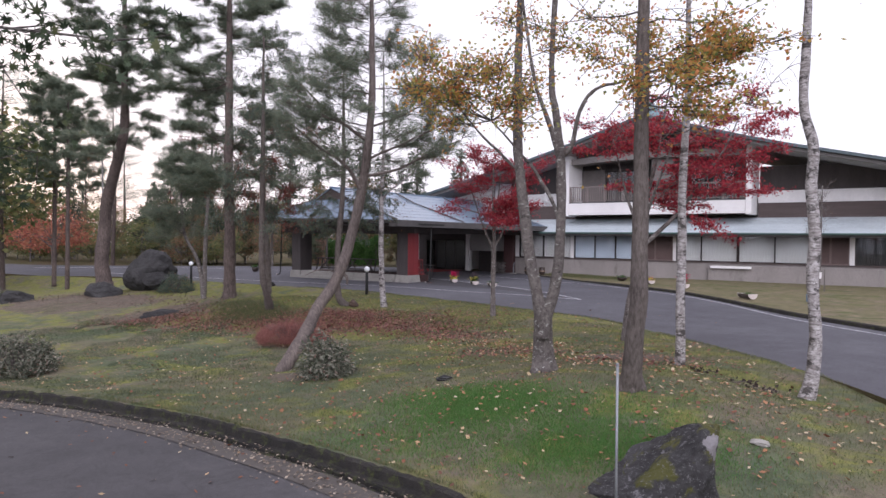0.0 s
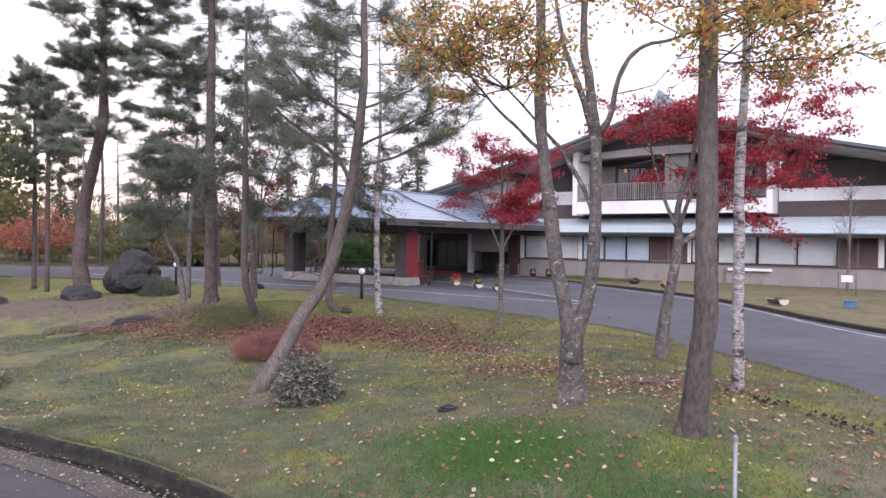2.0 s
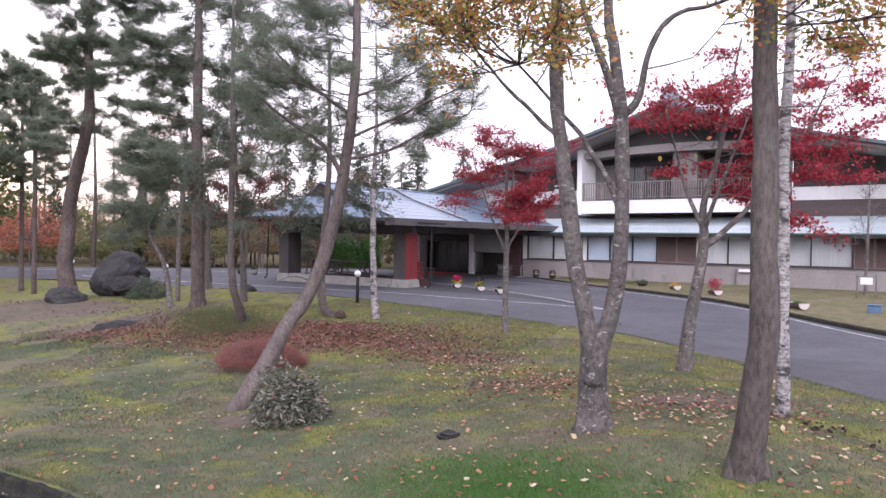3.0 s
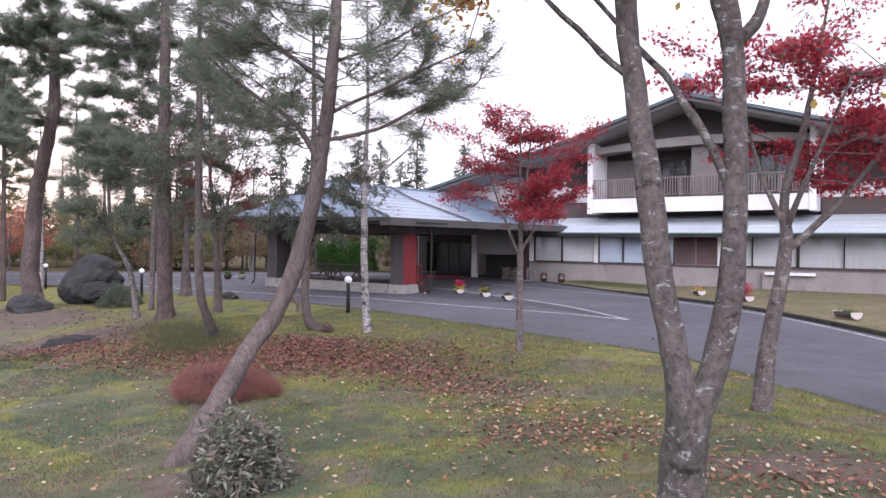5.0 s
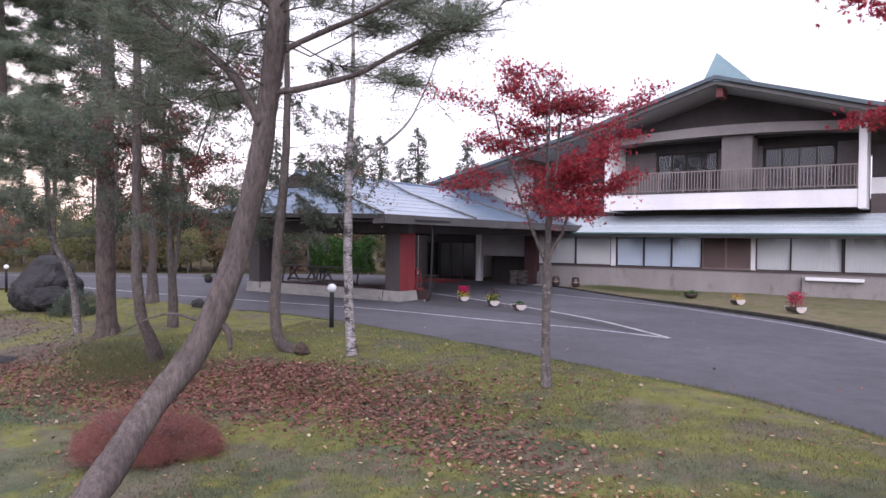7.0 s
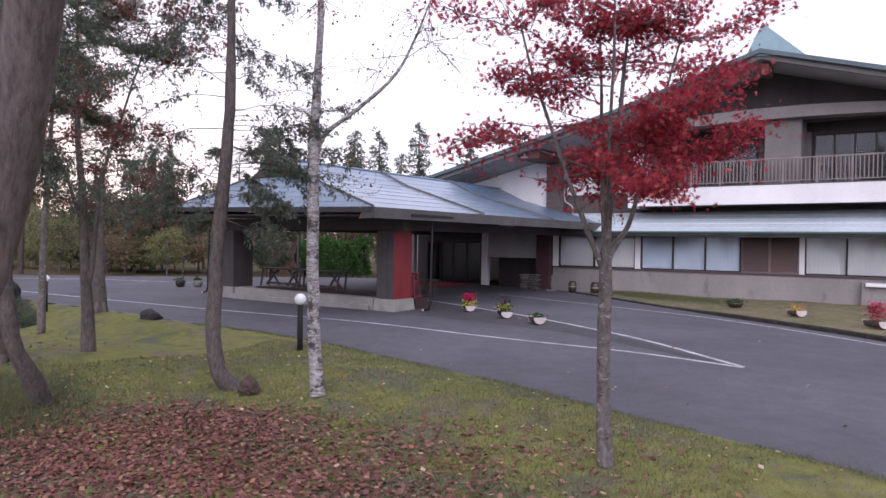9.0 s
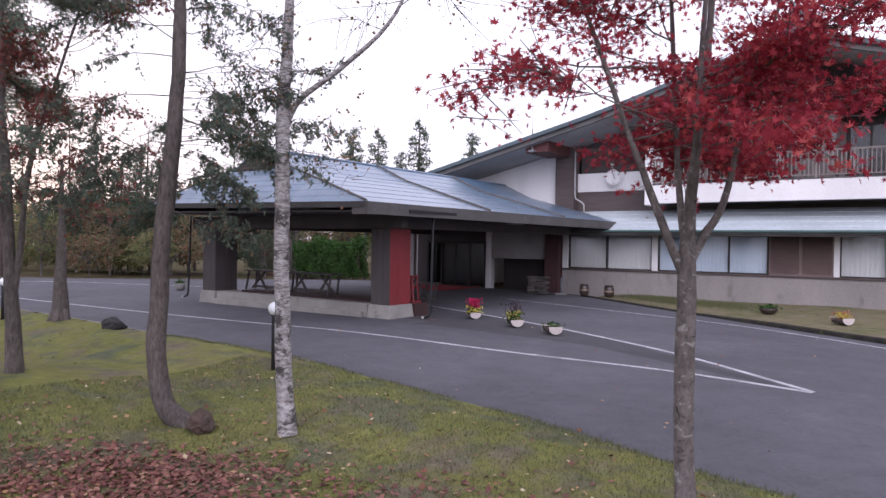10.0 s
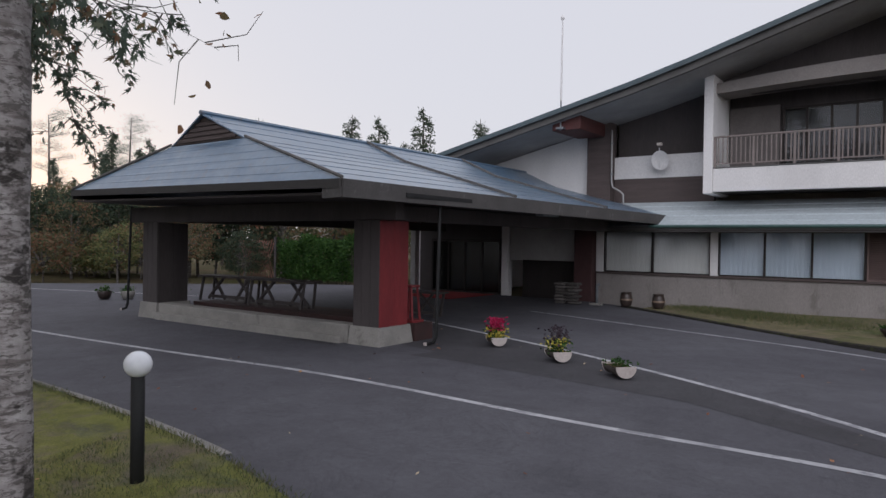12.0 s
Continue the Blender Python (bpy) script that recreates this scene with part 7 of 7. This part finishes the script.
for x, y in ((-21.42, 30.85), (-33.0, 30.3)):
    dp = thing("downpipe", (x, y, 0), "black rainwater downpipe hanging from the canopy gutter", "downpipe", "downpipes")
    part("pipe", Mesh().tube([(x - 0.02, y + 0.12, 3.25), (x - 0.02, y + 0.1, 2.9), (x, y, 0.22), (x - 0.05, y - 0.02, 0.08), (x - 0.2, y - 0.06, 0.03)], [0.038] * 5, 10), BLACKPOLE, dp, "", True)
    part("outlet", Mesh().lathe((x - 0.23, y - 0.07, 0.0), [(0.05, 0.0), (0.055, 0.05), (0.045, 0.06)], 10), POTWHITE, dp, "pale outlet end")
gt = thing("canopy_gutter", (-21.3, 36, 3.2), "dark hanging gutter under the canopy eave", "gutter")
part("channel", Mesh().beam((-21.32, 29.6, 3.2), (-21.1, 37.5, 3.18), 0.11, 0.09), BLACKPOLE, gt)
for k in range(6):
    yy = 29.8 + 1.5 * k
    part("hanger", Mesh().beam((-21.32 + 0.028 * (yy - 29.6), yy, 3.18), (-21.32 + 0.028 * (yy - 29.6), yy, 3.36), 0.02, 0.02), STEEL, gt)
sg = thing("canopy_lamp", (-21.5, 36.4, 2.95), "small grey wall lamp under the canopy eave", "lamp")
part("body", Mesh().box(-21.45, 35.3, 3.0, -21.2, 36.2, 3.12, 0.02), STEEL, sg)

# entrance doors in the shade
# Panes tinted dark to put the entrance's deep shade into the glass.
DARKGLASS = glass_mat("shade_dark_glass", (0.12, 0.12, 0.12), 0.15)
ed = thing("entrance_door", (-30.2, 44.9, 0), "dark glazed entrance doors behind a red mat", "door", "", "structure")
part("door_frame", Mesh().box(-32.2, 44.86, 2.3, -28.4, 44.98, 2.42), FRAME, ed)
for k in range(5):
    xx = -32.15 + 0.93 * k
    part("stile", Mesh().box(xx - 0.04, 44.86, 0.0, xx + 0.04, 44.98, 2.298), FRAME, ed)
for k in range(4):
    xx = -32.15 + 0.93 * k
    part("pane", Mesh().box(xx + 0.045, 44.9, 0.05, xx + 0.885, 44.92, 2.295), DARKGLASS, ed)
for i, x in enumerate((-33.05, -32.4)):
    setting("entrance_column_%d" % (i + 1), Mesh().box(x, 43.5, -0.2, x + 0.3, 43.8, 3.2, 0.02), SOFFIT, "grey entrance column", "column")

# hedge, lattice and a low canopy behind the sitting area
hg = thing("clipped_hedge", (-41.6, 46.5, 0), "clipped green hedge behind the canopy", "hedge")
hr = rng(71)
hc = np.stack([hr.uniform(-44.6, -38.6, 26000), 46.5 + hr.choice([-1, 1], 26000) * hr.uniform(0.3, 0.62, 26000), hr.uniform(0, 2.0, 26000)], 1)
hc[:6000, 1], hc[:6000, 2] = hr.uniform(46.0, 47.0, 6000), hr.uniform(1.85, 2.3, 6000)
hc[:, 1] += 0.14 * np.sin(2.7 * hc[:, 0]) * np.sin(3.1 * hc[:, 2] + 1) + 0.1 * np.sin(6.1 * hc[:, 0] + 2 * hc[:, 2])
hc[:, 2] *= 1 + 0.1 * np.sin(1.9 * hc[:, 0]) + 0.06 * np.sin(5.3 * hc[:, 0])
part("foliage", leaf_cloud(hc, 0.13, hr), HEDGE, hg)
hs = Mesh()
for k in range(40):
    a = -44.4 + 0.14 * k
    hs.tube([(a, 46.5, -0.4), (a + hr.normal(0, 0.1), 46.5 + hr.normal(0, 0.12), 1.2), (a + hr.normal(0, 0.2), 46.5 + hr.normal(0, 0.2), 1.9)], [0.03, 0.02, 0.008], 5)
part("stem", hs, BARK_DARK, hg, "", False, "stuff")
lt = thing("garden_lattice", (-44.2, 44.5, 0), "faded red timber lattice screen", "lattice")
REDLATH = plain("faded_red_lath", (0.25, 0.125, 0.10), (0.19, 0.10, 0.08), 0.9)
for k in range(11):
    a = -46.2 + 0.22 * k
    part("lath", Mesh().beam((a, 44.5, 0.0), (a + 0.9, 44.5, 2.2), 0.02, 0.05), REDLATH, lt)
    part("lath", Mesh().beam((a + 0.9, 44.53, 0.0), (a, 44.53, 2.2), 0.02, 0.05), REDLATH, lt)
for a in (-46.3, -43.1):
    part("post", Mesh().box(a, 44.45, -0.4, a + 0.1, 44.55, 2.4, 0.01), DARKWOOD, lt)
walkway = thing("covered_walkway", (-40.5, 50.5, -0.3), "covered walkway with a dark flat roof on posts", "walkway")
part("roof", Mesh().box(-44.0, 49.3, 3.45, -36.5, 52.2, 3.75, 0.02), DARKWOOD, walkway)
for a in (-43.5, -41.2, -38.9, -36.8):
    part("post", Mesh().box(a, 49.45, -0.4, a + 0.12, 49.57, 3.448, 0.008), DARKWOOD, walkway)

# young bare tree with a notice by the building
plant("bare_tree", [(-3.6, 40.5, 0.05), (-3.55, 40.5, 2.0), (-3.5, 40.5, 5.4)], [0.08, 0.06, 0.015], BARK_GREY, BIRCHLEAF, "slender bare tree tied to stakes by the building", [dict(z0=1.2, z1=5.2, count=26, reach=(1.6, 0.6), rise=1.6, twigs=7, leaves=0.3, size=0.05, spread=0.4, rad=0.012)], 62, "tree")
nb = thing("notice_board", (-3.3, 37.6, 0.05), "small white notice board on two thin posts", "sign")
part("panel", Mesh().box(-3.6, 37.6, 0.72, -3.15, 37.63, 1.02, 0.006), WHITE, nb)
for a in (-3.72, -3.03):
    part("post", Mesh().tube([(a, 37.65, -0.1), (a, 37.65, 1.15)], [0.025, 0.025], 6), BARK_GREY, nb)
part("crossbar", Mesh().tube([(-3.75, 37.65, 1.05), (-3.0, 37.65, 1.05)], [0.02, 0.02], 6), BARK_GREY, nb)


# ---- fallen leaves and grass ----
gx0, gy0, gstep = -46.0, 1.0, 0.2
grid_z = np.array([[turf_z(gx0 + gstep * i, gy0 + gstep * j) for j in range(135)] for i in range(260)])


def turf_heights(xy):
    """Lawn heights at many places, between the points of a fine grid."""
    u, v = np.clip((xy[:, 0] - gx0) / gstep, 0, 258.99), np.clip((xy[:, 1] - gy0) / gstep, 0, 133.99)
    i, j = u.astype(int), v.astype(int)
    p, q = u - i, v - j
    return grid_z[i, j] * (1 - p) * (1 - q) + grid_z[i + 1, j] * p * (1 - q) + grid_z[i, j + 1] * (1 - p) * q + grid_z[i + 1, j + 1] * p * q


def scatter(name, xy, size, mat, label, category, seed, zf, lift=0.012):
    r = rng(seed)
    n = len(xy)
    z = (turf_heights(xy) if zf is turf_z else np.array([zf(a, b) for a, b in xy])) + lift + r.uniform(0, 0.02, n)
    c = np.stack([xy[:, 0], xy[:, 1], z], 1)
    a = r.uniform(0, 2 * math.pi, n)
    d = np.stack([np.cos(a), np.sin(a), r.normal(0, 0.25, n)], 1)
    e = np.stack([-np.sin(a), np.cos(a), r.normal(0, 0.35, n)], 1)
    s = (size * r.uniform(0.6, 1.3, n))[:, None]
    v = np.stack([c - d * s * 0.5, c + e * s * 0.36, c + d * s * 0.5, c - e * s * 0.36], 1).reshape(-1, 3)
    ob = link_mesh(name, (v, np.arange(4 * n).reshape(-1, 4)), mat)
    return tagged(ob, label, category, "", "stuff")


lr = rng(81)


def blob(n, cx, cy, sx, sy, turn=0.0):
    p = lr.normal(0, 1, (n, 2)) * np.array([sx, sy])
    c, s = math.cos(turn), math.sin(turn)
    return np.stack([cx + c * p[:, 0] - s * p[:, 1], cy + s * p[:, 0] + c * p[:, 1]], 1)


def on_lawn(p):
    ky = np.interp(p[:, 0], [q[0] for q in KERBLINE], [q[1] for q in KERBLINE])
    ny = np.interp(p[:, 0], [q[0] for q in NEAR if q[0] < 4], [q[1] for q in NEAR if q[0] < 4])
    return p[(p[:, 1] > ky + 0.05) & (p[:, 1] < ny - 0.1)]


red = np.concatenate([blob(1700, -15.9, 18.5, 0.9, 0.4, 0.4), blob(6200, -14.6, 17.5, 1.9, 0.75, 0.45), blob(3600, -17.6, 16.5, 1.5, 0.75, 0.5), blob(1300, -11.8, 17.3, 1.1, 0.5, 0.2), blob(1800, -20.5, 15.6, 1.5, 0.7, 0.4), blob(1900, -22.6, 15.4, 1.3, 0.55, 0.4), blob(900, -10.2, 16.6, 0.9, 0.45, 0.1), blob(430, -6.9, 14.4, 0.8, 0.45, 0.2), blob(260, -3.6, 13.6, 0.8, 0.5, 0.3)])
scatter("fallen_maple_leaves", on_lawn(red), 0.075, LITTERRED, "drift of fallen red-brown maple leaves on the lawn", "fallen leaves", 82, turf_z)
loose = np.concatenate([np.stack([lr.uniform(-20, 1, 3600), lr.uniform(5, 22, 3600)], 1), blob(500, -3.5, 13.5, 1.0, 1.0), blob(400, -6.8, 14.5, 1.0, 0.8), blob(250, -5.0, 9.3, 1.5, 1.2), blob(400, -8.5, 15.5, 0.8, 0.5), blob(300, -1.0, 10.5, 1.2, 1.0)])
scatter("scattered_leaves", on_lawn(loose), 0.068, LITTER, "scattered dry fallen leaves on the grass", "fallen leaves", 83, turf_z, 0.03)
ks = resample(KERBLINE, 400)
under = np.concatenate([blob(2500, -23.2, 16.2, 1.8, 0.8, 0.4), blob(2500, -30, 19.5, 3.0, 1.2), blob(3500, -35, 18.0, 3.0, 1.5)])
scatter("pine_litter", on_lawn(under), 0.07, plain("dead_needles", (0.21, 0.15, 0.12), (0.15, 0.11, 0.09), 0.95), "brown needles and bare earth under the pines", "fallen needles", 91, turf_z)
strip_leaves = np.array([(p[0] + lr.normal(0, 0.15), p[1] - 0.52 + lr.normal(0, 0.2)) for p in ks[180:] for k in range(30)])
scatter("gutter_leaves", strip_leaves, 0.045, leafy("dry_gutter_leaves", [(0.0, (0.10, 0.075, 0.058)), (0.6, (0.22, 0.17, 0.13)), (1.0, (0.40, 0.34, 0.27))], 0.15), "dry leaves gathered along the gutter", "fallen leaves", 84, road_z, 0.012)
few = np.concatenate([np.stack([lr.uniform(-24, -4, 110), lr.uniform(21, 34, 110)], 1)])
scatter("drive_leaves", few, 0.06, LITTER, "a few dry leaves blown over the asphalt", "fallen leaves", 85, drive_z, 0.012)
few2 = np.stack([lr.uniform(-16, 0, 170), lr.uniform(1.5, 7.0, 170)], 1)
scatter("road_leaves", few2, 0.07, LITTER, "a few dry leaves on the lower road", "fallen leaves", 86, road_z, 0.012)


def blades(name, xy, h, mat, label, seed):
    r = rng(seed)
    n = len(xy)
    z = turf_heights(xy)
    c = np.stack([xy[:, 0], xy[:, 1], z - 0.01], 1)
    a = r.uniform(0, 2 * math.pi, n)
    e = np.stack([np.cos(a), np.sin(a), np.zeros(n)], 1) * 0.0045
    up = np.stack([r.normal(0, 0.45, n), r.normal(0, 0.45, n), np.ones(n)], 1) * (h * r.uniform(0.5, 1.3, n))[:, None]
    v = np.stack([c - e, c + e, c + up], 1).reshape(-1, 3)
    return tagged(link_mesh(name, (v, np.arange(3 * n).reshape(-1, 3)), mat), label, "grass", "", "stuff")


gr = rng(87)
gp = np.concatenate([np.stack([gr.uniform(-20, 2, 50000), gr.uniform(6, 23, 50000)], 1), np.stack([gr.uniform(-13, 1, 110000), gr.uniform(7, 19, 110000)], 1)])
gp = np.concatenate([gp, np.stack([gr.uniform(-20, -9, 60000), gr.uniform(17.5, 23, 60000)], 1)])
blades("lawn_grass", on_lawn(gp), 0.05, GRASS, "short tufted lawn grass", 88)
# Greener blades by position; their darker colour also puts in the slope's dimness.
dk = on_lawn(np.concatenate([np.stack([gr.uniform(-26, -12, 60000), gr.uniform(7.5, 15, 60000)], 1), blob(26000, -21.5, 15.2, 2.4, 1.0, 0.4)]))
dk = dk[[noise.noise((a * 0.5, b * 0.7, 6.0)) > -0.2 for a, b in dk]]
blades("low_lawn_grass", dk, 0.055, GRASSDIM, "greener grass, darkened in colour for the dim low side of the lawn", 94)
mg = on_lawn(np.concatenate([blob(9000, -19.0, 16.7, 0.75, 0.5, 0.5), blob(5000, -20.4, 17.2, 0.8, 0.5, 0.3)]))
blades("mound_grass", mg, 0.12, GRASS, "soft long green grass on the mound", 97)
gg = on_lawn(np.concatenate([blob(17000, -4.5, 9.2, 0.6, 0.45, 0.6), blob(14000, -2.5, 8.3, 0.55, 0.42, 0.6), blob(9000, -5.4, 9.6, 0.7, 0.4, 0.5), blob(22000, -3.9, 8.7, 1.25, 0.55, 0.55), blob(7000, -1.6, 8.6, 0.6, 0.4, 0.3)]))
blades("fresh_grass", gg, 0.05, GRASSGREEN, "patch of fresh bright green grass", 89)

edging = Mesh()
ed_line = [p for p in resample(NEAR, 500) if -36 < p[0] < -18.6]
edging.strip(offset(ed_line, 0.0), offset(ed_line, -0.2), 1, drive_z, 0.012)
setting("drive_edging", edging, CONCRETE, "pale concrete edging flush with the asphalt", "kerb")

# fallen twigs on the lawn
tw = rng(95)
for cx, cy, ln in ((-1.6, 12.75, 0.55), (-1.15, 12.6, 0.4), (-2.2, 13.1, 0.35)):
    z = turf_z(cx, cy)
    fb_ = thing("fallen_branch", (cx, cy, z), "dark fallen branch with dead leaves on the grass", "branch", "fallen branches")
    m = Mesh()
    a = tw.uniform(0, 0.8)
    d = Vector((math.cos(a), math.sin(a), 0))
    m.tube([Vector((cx, cy, z + 0.03)) + d * ln * u + Vector((0, 0, 0.03 * math.sin(7 * u))) for u in (-0.5, -0.2, 0.1, 0.5)], [0.016, 0.014, 0.011, 0.006], 6)
    part("stick", m, BARK_DARK, fb_, "", True)
    part("dead_leaves", leaf_cloud(np.array([cx, cy, z + 0.05]) + tw.normal(0, 1, (26, 3)) * np.array([0.3 * ln * abs(d.x) + 0.04, 0.3 * ln * abs(d.y) + 0.04, 0.015]), 0.07, tw, "round"), plain("dead_leaf_brown", (0.05, 0.036, 0.03), (0.035, 0.026, 0.022), 0.9), fb_, "", False, "stuff")
bp = np.concatenate([blob(5000, -18.6, 43.0, 0.9, 0.5, -0.5), blob(3000, -17.2, 42.0, 0.9, 0.5, -0.6), blob(3000, -15.4, 41.5, 1.5, 0.7, -0.6)])
bp = bp[bp[:, 1] < 44.2]
bp = bp[bp[:, 1] > np.interp(bp[:, 0], [-21, -17], [42.6, 39.6])]
br = rng(96)
bc = np.stack([bp[:, 0], bp[:, 1], np.full(len(bp), 0.05)], 1)
ba = br.uniform(0, 2 * math.pi, len(bp))
be = np.stack([np.cos(ba), np.sin(ba), np.zeros(len(bp))], 1) * 0.008
bu = np.stack([br.normal(0, 0.3, len(bp)), br.normal(0, 0.3, len(bp)), np.ones(len(bp))], 1) * (0.11 * br.uniform(0.5, 1.3, len(bp)))[:, None]
tagged(link_mesh("bed_grass", (np.stack([bc - be, bc + be, bc + bu], 1).reshape(-1, 3), np.arange(3 * len(bp)).reshape(-1, 3)), GRASS), "rough green grass below the windows", "grass", "", "stuff")

fr = rng(98)
fringe = np.array([(p[0] + fr.normal(0, 0.05), p[1] + 0.06 + abs(fr.normal(0, 0.05))) for p in resample(KERBLINE, 1400)[620:] for k in range(12) if noise.noise((p[0] * 1.3, p[1] * 1.3, 3.0)) > -0.25])
edge_fringe = np.array([(p[0] + fr.normal(0, 0.05), p[1] - 0.03 + fr.normal(0, 0.06)) for p in resample(NEAR, 2600)[1300:] for k in range(14) if noise.noise((p[0] * 1.1, p[1] * 1.1, 5.0)) > -0.3])
blades("drive_fringe_grass", edge_fringe[(edge_fringe[:, 0] > -24) & (edge_fringe[:, 0] < 2.5)], 0.06, GRASS, "short grass creeping over the drive's edge", 100)
blades("kerb_fringe_grass", fringe, 0.09, GRASS, "ragged grass fringe hanging over the kerb", 99)
